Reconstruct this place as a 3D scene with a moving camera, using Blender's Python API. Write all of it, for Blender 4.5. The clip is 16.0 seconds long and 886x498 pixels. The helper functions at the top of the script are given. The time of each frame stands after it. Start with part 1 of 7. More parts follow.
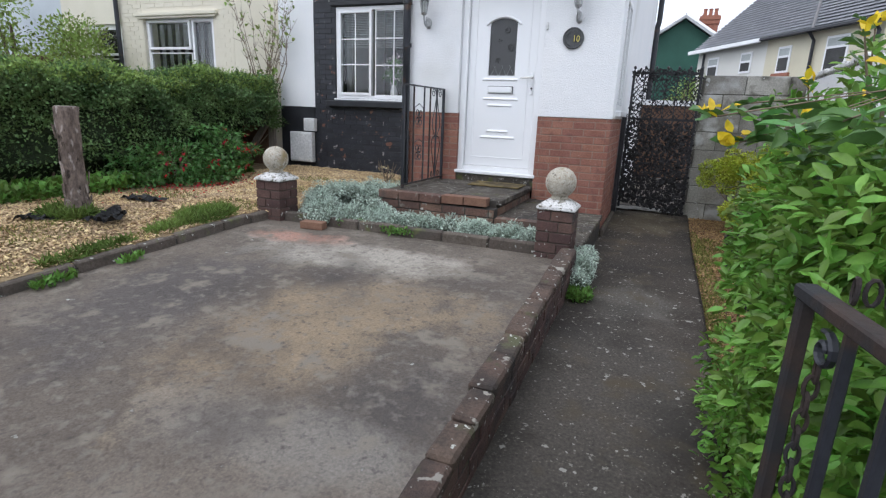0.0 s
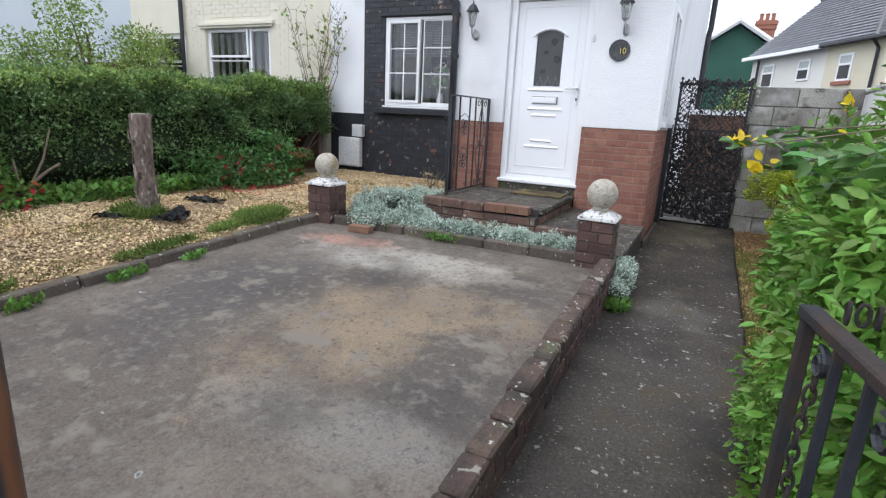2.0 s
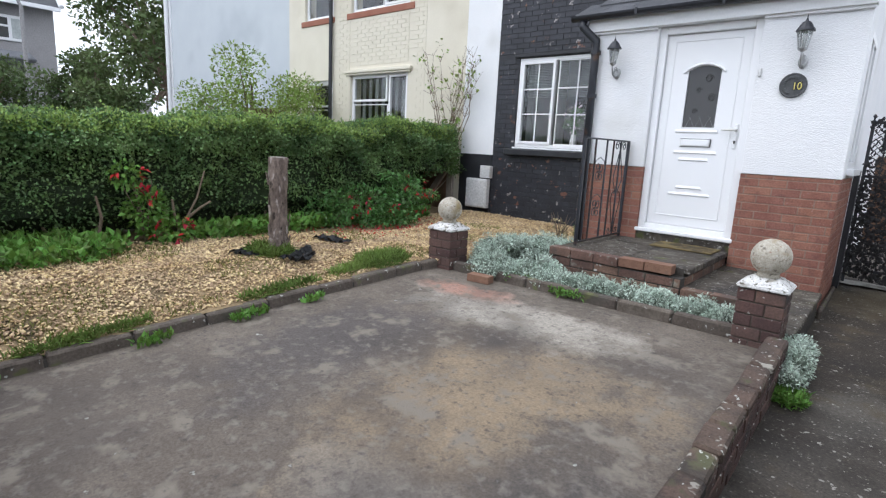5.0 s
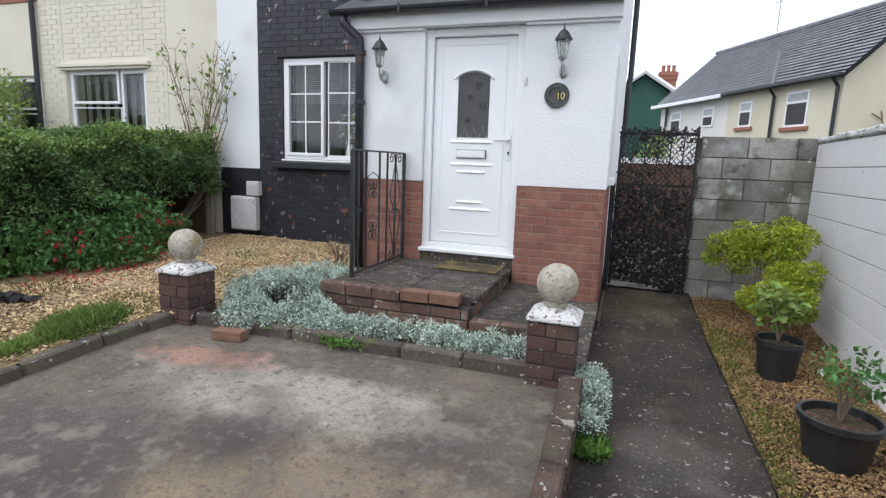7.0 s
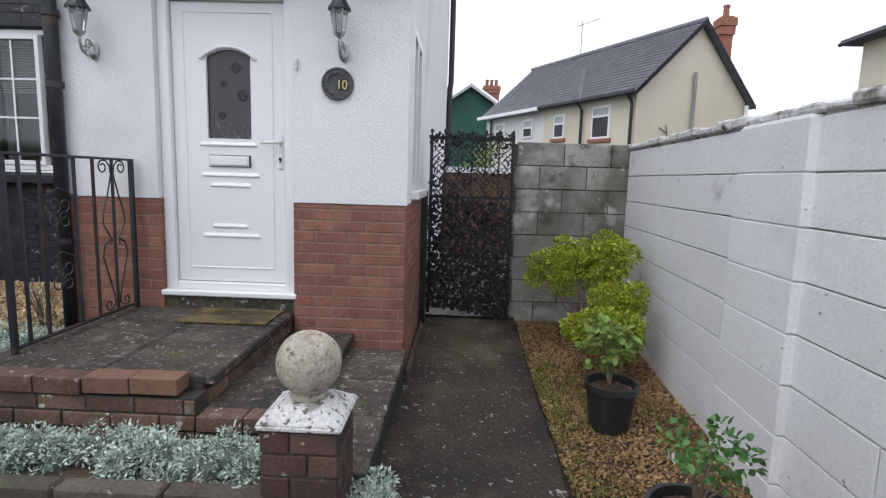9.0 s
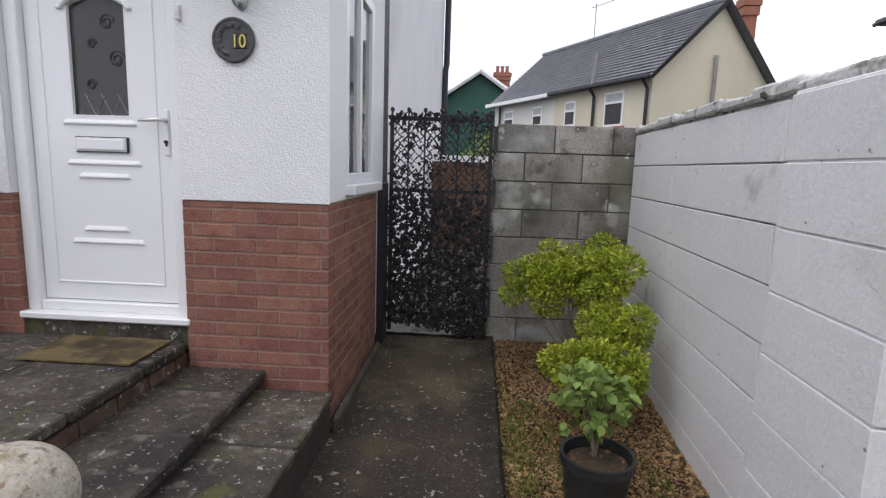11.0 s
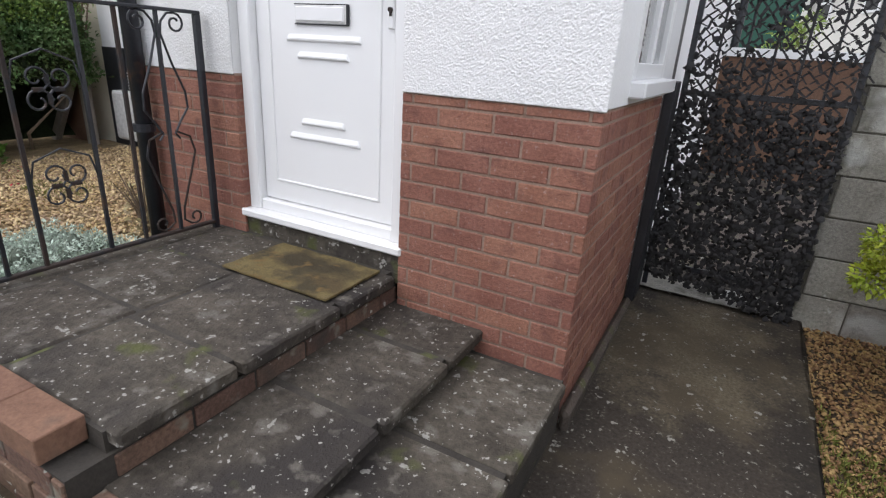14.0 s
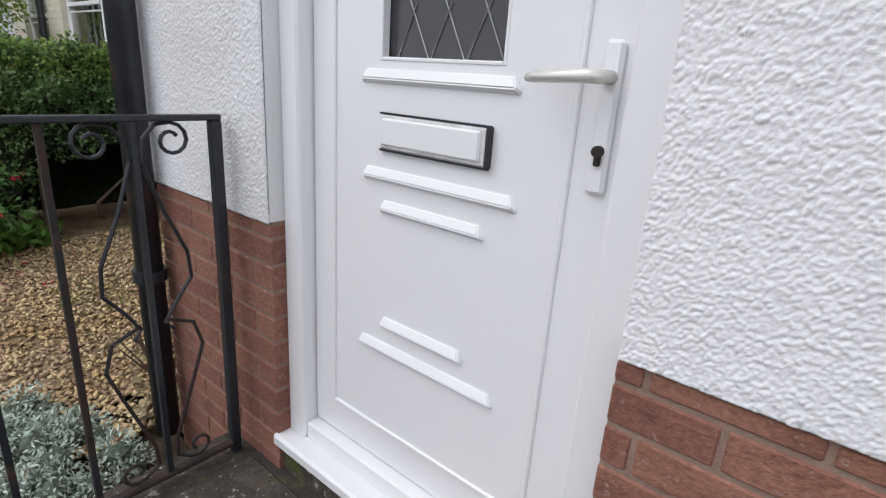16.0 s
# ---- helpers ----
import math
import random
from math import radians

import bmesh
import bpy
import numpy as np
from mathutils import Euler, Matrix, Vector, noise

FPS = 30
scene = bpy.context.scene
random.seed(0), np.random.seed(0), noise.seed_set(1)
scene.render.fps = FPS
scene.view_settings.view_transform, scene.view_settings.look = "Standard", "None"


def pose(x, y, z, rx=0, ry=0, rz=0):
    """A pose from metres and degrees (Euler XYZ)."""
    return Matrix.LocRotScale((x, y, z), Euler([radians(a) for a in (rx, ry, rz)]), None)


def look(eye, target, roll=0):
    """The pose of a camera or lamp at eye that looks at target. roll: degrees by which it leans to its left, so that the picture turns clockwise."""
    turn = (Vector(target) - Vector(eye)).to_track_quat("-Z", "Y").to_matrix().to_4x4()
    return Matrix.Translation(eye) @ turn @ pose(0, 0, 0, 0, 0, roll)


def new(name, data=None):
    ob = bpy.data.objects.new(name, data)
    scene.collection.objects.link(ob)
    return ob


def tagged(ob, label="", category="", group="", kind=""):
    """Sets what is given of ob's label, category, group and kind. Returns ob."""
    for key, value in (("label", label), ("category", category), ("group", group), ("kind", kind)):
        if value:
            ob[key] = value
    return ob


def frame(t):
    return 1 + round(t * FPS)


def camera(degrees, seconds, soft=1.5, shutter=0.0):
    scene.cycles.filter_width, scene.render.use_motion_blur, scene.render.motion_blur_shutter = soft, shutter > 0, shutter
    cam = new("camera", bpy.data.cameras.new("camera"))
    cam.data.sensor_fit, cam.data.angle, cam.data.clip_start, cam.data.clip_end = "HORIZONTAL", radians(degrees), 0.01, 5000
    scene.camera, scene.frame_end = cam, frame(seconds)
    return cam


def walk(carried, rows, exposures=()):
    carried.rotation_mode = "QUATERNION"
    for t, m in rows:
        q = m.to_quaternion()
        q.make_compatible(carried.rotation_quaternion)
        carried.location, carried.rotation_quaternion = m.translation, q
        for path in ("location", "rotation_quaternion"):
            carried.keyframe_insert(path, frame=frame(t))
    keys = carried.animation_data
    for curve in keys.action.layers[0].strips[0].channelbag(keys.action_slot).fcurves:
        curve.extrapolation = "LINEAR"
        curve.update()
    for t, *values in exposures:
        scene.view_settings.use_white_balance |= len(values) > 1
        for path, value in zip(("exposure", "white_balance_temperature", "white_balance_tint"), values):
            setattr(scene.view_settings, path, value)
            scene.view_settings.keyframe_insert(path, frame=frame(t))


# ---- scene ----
cam = camera(80.2, 16.0, soft=1.25)
PATH = [
    (0, (0.213, 1.212, 1.048), (-0.51, 3.008, 0.545), 2.3),
    (0.5, (0.254, 1.148, 1.06), (-0.476, 2.917, 0.479), 2.4),
    (1, (0.268, 1.12, 1.07), (-0.499, 2.872, 0.487), 2.5),
    (1.5, (0.272, 1.106, 1.082), (-0.517, 2.862, 0.54), 2.6),
    (2, (0.248, 1.076, 1.102), (-0.612, 2.812, 0.607), 2.9),
    (2.5, (0.173, 1.01, 1.106), (-1.039, 2.541, 0.675), 3.2),
    (3, (0.175, 1.007, 1.107), (-1.273, 2.324, 0.694), 3.2),
    (3.2, (0.165, 1.012, 1.104), (-1.288, 2.323, 0.69), 3.3),
    (5.3, (0.03, 1.505, 1.16), (-1.127, 3.094, 0.791), 2.7),
    (5.5, (-0.022, 1.584, 1.161), (-1.049, 3.261, 0.799), 2.7),
    (6, (-0.136, 1.75, 1.198), (-0.999, 3.521, 0.848), 2.5),
    (6.5, (-0.175, 1.961, 1.18), (-0.845, 3.799, 0.765), 2.1),
    (7, (-0.155, 2.282, 1.22), (-0.79, 4.151, 0.898), 2.1),
    (7.5, (-0.132, 2.551, 1.184), (-0.628, 4.471, 0.921), 2.1),
    (8, (-0.126, 2.881, 1.205), (-0.407, 4.841, 0.92), 1.6),
    (8.5, (-0.048, 3.179, 1.202), (-0.135, 5.148, 0.861), 1.5),
    (9, (0.056, 3.469, 1.237), (-0.008, 5.45, 0.971), 1.7),
    (9.2, (0.092, 3.579, 1.226), (0.049, 5.563, 0.98), 1.8),
    (11.3, (0.433, 4.408, 1.259), (0.313, 6.38, 0.95), 1.9),
    (11.5, (0.42, 4.406, 1.264), (0.298, 6.378, 0.957), 2.0),
    (12, (0.356, 4.409, 1.256), (0.168, 6.372, 0.927), 2.3),
    (12.5, (0.269, 4.445, 1.229), (-0.093, 6.373, 0.839), 2.3),
    (13, (0.255, 4.597, 1.198), (-0.384, 6.429, 0.712), 2.4),
    (13.5, (0.245, 4.897, 1.174), (-0.497, 6.653, 0.569), 2.7),
    (14, (0.063, 5.253, 1.196), (-0.816, 6.908, 0.495), 3.5),
    (14.5, (-0.133, 5.595, 1.172), (-1.084, 7.192, 0.435), 3.7),
    (15, (-0.373, 5.872, 1.185), (-1.48, 7.358, 0.431), 3.6),
    (15.5, (-0.63, 6.076, 1.351), (-1.776, 7.575, 0.688), 3.9),
    (16, (-0.849, 6.275, 1.428), (-2.04, 7.759, 0.812), 3.9),
]

walk(cam, [(t, look(eye, target, roll)) for t, eye, target, roll in PATH], exposures=[(0.0, 0.12, 6050, 12), (1.0, 0.25, 6050, 12), (3.2, 0.33, 6100, 12), (5.5, 0.32, 6100, 12), (6.4, 0.27, 6150, 12), (7.3, 0.12, 6200, 12), (8.5, -0.06, 6200, 13), (12.5, -0.2, 6500, 17), (13.3, -0.02, 6500, 14), (14.0, 0.22, 6450, 14), (14.5, 0.25, 6350, 14), (15.2, 0.15, 6350, 14), (16.0, -0.05, 6450, 14)])

# ---- light: a bright overcast sky and a very soft sun ----
world = bpy.data.worlds.new("overcast")
scene.world = world
world.use_nodes = True
wn, wl = world.node_tree.nodes, world.node_tree.links
wn.clear()
sky = wn.new("ShaderNodeTexSky")
sky.sky_type, sky.sun_disc = "NISHITA", False
sky.sun_elevation, sky.sun_rotation = radians(54), radians(218)
cloud = wn.new("ShaderNodeTexNoise")
cloud.inputs["Scale"].default_value, cloud.inputs["Detail"].default_value = 2.2, 5
cramp = wn.new("ShaderNodeValToRGB")
cramp.color_ramp.elements[0].position, cramp.color_ramp.elements[0].color = 0.3, (9.0, 9.5, 10.3, 1)
cramp.color_ramp.elements[1].position, cramp.color_ramp.elements[1].color = 0.75, (10.6, 10.9, 11.3, 1)
wmix = wn.new("ShaderNodeMix")
wmix.data_type = "RGBA"
wmix.inputs["Factor"].default_value = 0.93
bg = wn.new("ShaderNodeBackground")
bg.inputs["Strength"].default_value = 0.135
wout = wn.new("ShaderNodeOutputWorld")
wl.new(cloud.outputs["Fac"], cramp.inputs["Fac"])
wl.new(sky.outputs["Color"], wmix.inputs["A"])
wl.new(cramp.outputs["Color"], wmix.inputs["B"])
wl.new(wmix.outputs["Result"], bg.inputs["Color"])
wl.new(bg.outputs["Background"], wout.inputs["Surface"])
sun = new("sun", bpy.data.lights.new("sun", "SUN"))
sun.data.energy, sun.data.angle, sun.data.color = 1.1, radians(40), (1.0, 0.98, 0.95)
sun.matrix_world = look((-7, -9, 16), (0, 0, 0))


# ---- materials ----
def material(name, c1, c2, scale=5.0, rough=0.8, bump=0.3, fine=60.0, depth=0.004, spots=(), rnd=0.0, island=0.0, metal=0.0, spec=0.4, grain=0.25, stretch=None, patches=(), cracks=0.0):
    """Two-scale surface: c1 to c2 in broad patches, grain over it, spots (colour, scale, threshold, softness) and relief."""
    m = bpy.data.materials.new(name)
    m.use_nodes = True
    n, k = m.node_tree.nodes, m.node_tree.links
    bsdf = n["Principled BSDF"]
    geo = n.new("ShaderNodeNewGeometry")
    pos = geo.outputs["Position"]
    if stretch:
        mp = n.new("ShaderNodeMapping")
        mp.inputs["Scale"].default_value = stretch
        k.new(pos, mp.inputs["Vector"])
        pos = mp.outputs["Vector"]

    def noise_node(s, detail=5, ro=0.6):
        t = n.new("ShaderNodeTexNoise")
        t.inputs["Scale"].default_value, t.inputs["Detail"].default_value, t.inputs["Roughness"].default_value = s, detail, ro
        k.new(pos, t.inputs["Vector"])
        return t.outputs["Fac"]

    def ramp(fac, lo, hi):
        r = n.new("ShaderNodeMapRange")
        r.inputs["From Min"].default_value, r.inputs["From Max"].default_value = lo, hi
        k.new(fac, r.inputs["Value"])
        return r.outputs["Result"]

    def mix(fac, a, b, blend="MIX"):
        x = n.new("ShaderNodeMix")
        x.data_type, x.blend_type = "RGBA", blend
        for sock, v in ((x.inputs["Factor"], fac), (x.inputs["A"], a), (x.inputs["B"], b)):
            if isinstance(v, (int, float)):
                sock.default_value = v
            elif isinstance(v, tuple):
                sock.default_value = (*v, 1) if len(v) == 3 else v
            else:
                k.new(v, sock)
        return x.outputs["Result"]

    col = mix(ramp(noise_node(scale), 0.32, 0.68), c1, c2)
    for c, (cx, cy), (rx, ry), strength in patches:
        sub = n.new("ShaderNodeVectorMath")
        sub.operation = "SUBTRACT"
        sub.inputs[1].default_value = (cx, cy, 0)
        k.new(geo.outputs["Position"], sub.inputs[0])
        mul = n.new("ShaderNodeVectorMath")
        mul.operation = "MULTIPLY"
        mul.inputs[1].default_value = (1 / rx, 1 / ry, 0)
        k.new(sub.outputs["Vector"], mul.inputs[0])
        ln = n.new("ShaderNodeVectorMath")
        ln.operation = "LENGTH"
        k.new(mul.outputs["Vector"], ln.inputs[0])
        wob = n.new("ShaderNodeMath")
        wob.operation = "MULTIPLY_ADD"
        wob.inputs[1].default_value = 2.6
        k.new(noise_node(3.5, 6, 0.65), wob.inputs[0])
        k.new(ln.outputs["Value"], wob.inputs[2])
        r = n.new("ShaderNodeMapRange")
        r.inputs["From Min"].default_value, r.inputs["From Max"].default_value = 2.5, 1.85
        r.inputs["To Max"].default_value = strength
        k.new(wob.outputs["Value"], r.inputs["Value"])
        col = mix(r.outputs["Result"], col, c)
    f = noise_node(fine, 4, 0.7)
    if grain:
        g = ramp(f, 0.25, 0.75)
        gm = n.new("ShaderNodeMapRange")
        gm.inputs["To Min"].default_value, gm.inputs["To Max"].default_value = 1 - grain, 1 + grain
        k.new(g, gm.inputs["Value"])
        comb = n.new("ShaderNodeCombineColor")
        for c in ("Red", "Green", "Blue"):
            k.new(gm.outputs["Result"], comb.inputs[c])
        col = mix(1.0, col, comb.outputs["Color"], "MULTIPLY")
    for c, s, th, so in spots:
        col = mix(ramp(noise_node(s, 3, 0.55), th, th + so), col, c)
    if cracks:
        vo = n.new("ShaderNodeTexVoronoi")
        vo.feature = "DISTANCE_TO_EDGE"
        vo.inputs["Scale"].default_value = cracks
        wv = n.new("ShaderNodeMix")
        wv.data_type, wv.blend_type = "RGBA", "ADD"
        wv.inputs["Factor"].default_value = 0.35
        nz = n.new("ShaderNodeTexNoise")
        nz.inputs["Scale"].default_value, nz.inputs["Detail"].default_value = 3.0, 6
        k.new(pos, nz.inputs["Vector"])
        k.new(pos, wv.inputs["A"])
        k.new(nz.outputs["Color"], wv.inputs["B"])
        k.new(wv.outputs["Result"], vo.inputs["Vector"])
        rr = n.new("ShaderNodeMapRange")
        rr.inputs["From Min"].default_value, rr.inputs["From Max"].default_value = 0.006, 0.001
        k.new(vo.outputs["Distance"], rr.inputs["Value"])
        col = mix(rr.outputs["Result"], col, (0.03, 0.028, 0.026))
    for amount, src in ((rnd, "object"), (island, "island")):
        if amount:
            o = n.new("ShaderNodeObjectInfo").outputs["Random"] if src == "object" else geo.outputs["Random Per Island"]
            hs = n.new("ShaderNodeHueSaturation")
            v = n.new("ShaderNodeMapRange")
            v.inputs["To Min"].default_value, v.inputs["To Max"].default_value = 1 - amount, 1 + amount
            k.new(o, v.inputs["Value"])
            h = n.new("ShaderNodeMapRange")
            h.inputs["To Min"].default_value, h.inputs["To Max"].default_value = 0.5 - amount * 0.05, 0.5 + amount * 0.03
            k.new(o, h.inputs["Value"])
            k.new(v.outputs["Result"], hs.inputs["Value"])
            k.new(h.outputs["Result"], hs.inputs["Hue"])
            k.new(col, hs.inputs["Color"])
            col = hs.outputs["Color"]
    k.new(col, bsdf.inputs["Base Color"])
    bsdf.inputs["Roughness"].default_value, bsdf.inputs["Metallic"].default_value = rough, metal
    bsdf.inputs["Specular IOR Level"].default_value = spec
    if bump:
        b = n.new("ShaderNodeBump")
        b.inputs["Strength"].default_value, b.inputs["Distance"].default_value = bump, depth
        k.new(f, b.inputs["Height"])
        k.new(b.outputs["Normal"], bsdf.inputs["Normal"])
    return m


def leafy(name, c1, c2, rough=0.5, lit=0.3, scale=2.0, island=0.45):
    """Foliage: a leaf that lets some light through, each leaf a little different."""
    m = material(name, c1, c2, scale, rough, 0, 80, island=island, grain=0.15, spec=0.35)
    n, k = m.node_tree.nodes, m.node_tree.links
    bsdf = n["Principled BSDF"]
    tr = n.new("ShaderNodeBsdfTranslucent")
    k.new(bsdf.inputs["Base Color"].links[0].from_socket, tr.inputs["Color"])
    mx = n.new("ShaderNodeMixShader")
    mx.inputs["Fac"].default_value = lit
    k.new(bsdf.outputs["BSDF"], mx.inputs[1])
    k.new(tr.outputs["BSDF"], mx.inputs[2])
    k.new(mx.outputs["Shader"], n["Material Output"].inputs["Surface"])
    return m


LICHEN = (0.42, 0.42, 0.38)
M = {
    "drive": material("drive_concrete", (0.1, 0.083, 0.068), (0.165, 0.138, 0.112), 1.6, 0.85, 0.8, 75, 0.006, [((0.07, 0.06, 0.054), 0.9, 0.5, 0.2), ((0.19, 0.165, 0.135), 5.0, 0.56, 0.12), ((0.19, 0.17, 0.145), 17.0, 0.54, 0.25), (LICHEN, 13, 0.72, 0.03), ((0.06, 0.052, 0.048), 26, 0.56, 0.25)], grain=0.36, spec=0.25, patches=[((0.25, 0.19, 0.125), (-1.25, 3.45), (0.8, 0.8), 0.85), ((0.33, 0.3, 0.255), (-1.85, 4.5), (0.95, 0.3), 0.95), ((0.36, 0.2, 0.15), (-2.5, 4.75), (0.4, 0.16), 0.8), ((0.06, 0.056, 0.056), (-0.75, 3.1), (0.4, 0.6), 0.75), ((0.075, 0.068, 0.068), (-2.5, 3.4), (0.5, 0.9), 0.65), ((0.23, 0.21, 0.185), (-0.95, 2.6), (0.6, 0.22), 0.6)]),
    "path": material("path_concrete", (0.033, 0.028, 0.023), (0.056, 0.046, 0.037), 2.0, 0.8, 0.9, 70, 0.006, [((0.024, 0.021, 0.019), 0.8, 0.5, 0.2), ((0.075, 0.06, 0.04), 2.7, 0.56, 0.14), ((0.28, 0.27, 0.24), 19, 0.665, 0.025), ((0.2, 0.19, 0.165), 36, 0.66, 0.03), ((0.13, 0.12, 0.1), 70, 0.65, 0.05)], grain=0.5, spec=0.2, patches=[((0.1, 0.09, 0.078), (0.1, 3.4), (0.5, 1.5), 0.45), ((0.135, 0.113, 0.075), (0.15, 7.95), (0.5, 0.6), 0.8), ((0.15, 0.14, 0.12), (0.1, 5.0), (0.35, 0.4), 0.35)]),
    "ground": material("ground_tarmac", (0.045, 0.045, 0.045), (0.07, 0.068, 0.065), 1.0, 0.85, 0.4, 120, 0.004),
    "soil": material("soil", (0.045, 0.032, 0.02), (0.09, 0.065, 0.04), 6, 0.95, 0.8, 40, 0.01),
    "gravel_bed": material("sandy_soil", (0.17, 0.12, 0.065), (0.3, 0.22, 0.12), 7, 0.95, 0.9, 60, 0.01, [((0.07, 0.055, 0.03), 2.2, 0.6, 0.15)], grain=0.4),
    "render": material("white_roughcast", (0.74, 0.75, 0.76), (0.8, 0.8, 0.8), 1.2, 0.75, 0.5, 110, 0.004, [((0.62, 0.62, 0.6), 0.8, 0.6, 0.2)], grain=0.05),
    "smooth": material("white_paint_smooth", (0.74, 0.75, 0.76), (0.8, 0.8, 0.8), 1.5, 0.6, 0.15, 60, 0.002, grain=0.05),
    "brick": material("red_brick", (0.22, 0.093, 0.064), (0.3, 0.142, 0.1), 5, 0.85, 1.0, 75, 0.007, [((0.15, 0.066, 0.052), 9, 0.56, 0.15), ((0.33, 0.2, 0.17), 60, 0.62, 0.06)], rnd=0.14, grain=0.34),
    "mortar_red": material("stained_mortar", (0.22, 0.145, 0.11), (0.3, 0.21, 0.165), 6, 0.9, 0.5, 120, 0.003),
    "damp_mortar": material("damp_mortar", (0.035, 0.031, 0.027), (0.065, 0.057, 0.048), 7, 0.9, 0.6, 90, 0.004, [((0.09, 0.1, 0.035), 6, 0.63, 0.08)]),
    "mortar": material("mortar", (0.26, 0.22, 0.19), (0.36, 0.31, 0.27), 6, 0.9, 0.5, 120, 0.003),
    "brick_old": material("weathered_dark_brick", (0.1, 0.06, 0.045), (0.175, 0.105, 0.075), 5, 0.85, 0.9, 80, 0.006, [((0.05, 0.044, 0.04), 3, 0.52, 0.2), ((0.2, 0.185, 0.15), 9, 0.6, 0.1), (LICHEN, 20, 0.66, 0.03)], rnd=0.22, grain=0.4),
    "kerb": material("weathered_edging", (0.075, 0.06, 0.048), (0.13, 0.108, 0.088), 6, 0.9, 0.9, 60, 0.007, [((0.06, 0.055, 0.045), 3, 0.53, 0.2), ((0.11, 0.115, 0.05), 6, 0.6, 0.1), (LICHEN, 18, 0.66, 0.03)], rnd=0.15, grain=0.4),
    "pillar_brick": material("dark_pillar_brick", (0.07, 0.042, 0.037), (0.12, 0.068, 0.055), 5, 0.8, 0.9, 80, 0.006, [((0.04, 0.034, 0.034), 4, 0.53, 0.2), (LICHEN, 24, 0.665, 0.03)], rnd=0.22, grain=0.4),
    "coping_brick": material("mossy_coping_brick", (0.062, 0.044, 0.036), (0.115, 0.078, 0.058), 6, 0.9, 1.0, 70, 0.008, [((0.035, 0.03, 0.026), 4, 0.5, 0.2), ((0.075, 0.075, 0.04), 7, 0.58, 0.1), ((0.3, 0.28, 0.24), 15, 0.63, 0.04), (LICHEN, 27, 0.66, 0.03)], rnd=0.25, grain=0.45),
    "brick_orange": material("orange_brick", (0.15, 0.08, 0.052), (0.25, 0.14, 0.09), 6, 0.85, 0.7, 80, 0.004, [((0.12, 0.08, 0.06), 6, 0.56, 0.15)], rnd=0.12),
    "brick_black": material("black_painted_brick", (0.02, 0.021, 0.026), (0.034, 0.036, 0.044), 5, 0.5, 0.6, 60, 0.006, [((0.17, 0.085, 0.055), 8.5, 0.645, 0.03), ((0.26, 0.24, 0.23), 10, 0.665, 0.03), ((0.1, 0.1, 0.11), 1.3, 0.66, 0.05)], rnd=0.2),
    "black": material("black_paint", (0.016, 0.017, 0.02), (0.03, 0.031, 0.035), 4, 0.5, 0.3, 60, 0.003),
    "pvc": material("white_plastic", (0.8, 0.81, 0.82), (0.82, 0.82, 0.82), 1.0, 0.28, 0.0, 30, grain=0.0, spec=0.5),
    "iron": material("black_iron", (0.013, 0.0145, 0.019), (0.023, 0.025, 0.032), 8, 0.4, 0.4, 90, 0.002, [((0.08, 0.042, 0.025), 7, 0.64, 0.1)], spec=0.5),
    "post": material("streaked_black_steel", (0.013, 0.014, 0.018), (0.024, 0.026, 0.033), 5, 0.36, 0.5, 60, 0.002, [((0.06, 0.045, 0.035), 9, 0.5, 0.14), ((0.13, 0.055, 0.025), 16, 0.6, 0.08), ((0.05, 0.055, 0.03), 6, 0.6, 0.1)], stretch=(1, 1, 0.12), spec=0.5),
    # paler steel: the wet sheen on the post's top is put into colour
    "post_top_sheen": material("pale_sheen_steel", (0.05, 0.053, 0.06), (0.12, 0.125, 0.135), 30, 0.35, 0.8, 90, 0.003, stretch=(1, 6, 1), metal=0.3, spec=0.5),
    "rust": material("rusty_iron", (0.02, 0.017, 0.017), (0.044, 0.027, 0.02), 14, 0.8, 0.6, 120, 0.002, [((0.02, 0.02, 0.022), 9, 0.5, 0.1)]),
    "slate": material("slate_tiles", (0.15, 0.155, 0.17), (0.2, 0.205, 0.22), 2, 0.6, 0.4, 40, 0.004, rnd=0.15, island=0.1),
    "slate_dark": material("dark_slate_tiles", (0.05, 0.052, 0.058), (0.08, 0.083, 0.09), 3, 0.6, 0.5, 40, 0.004, rnd=0.15, island=0.18),
    "flag": material("flagstone", (0.057, 0.049, 0.04), (0.103, 0.09, 0.073), 4.5, 0.85, 1.0, 26, 0.016, [((0.042, 0.037, 0.034), 2.2, 0.5, 0.15), ((0.14, 0.128, 0.11), 11, 0.57, 0.12), ((0.3, 0.29, 0.265), 26, 0.655, 0.03), ((0.36, 0.35, 0.32), 48, 0.655, 0.03), ((0.08, 0.085, 0.035), 5, 0.62, 0.08)], rnd=0.14, grain=0.45, spec=0.2),
    "block": material("grey_block", (0.22, 0.21, 0.18), (0.34, 0.33, 0.295), 2.6, 0.92, 1.0, 60, 0.008, [((0.1, 0.098, 0.07), 1.5, 0.5, 0.16), ((0.07, 0.068, 0.05), 4.5, 0.6, 0.12), ((0.48, 0.48, 0.46), 2.3, 0.57, 0.1), ((0.5, 0.5, 0.48), 9, 0.68, 0.05)], rnd=0.24, grain=0.35),
    "block_mortar": material("dark_block_mortar", (0.09, 0.085, 0.07), (0.15, 0.14, 0.12), 5, 0.95, 0.8, 70, 0.006),
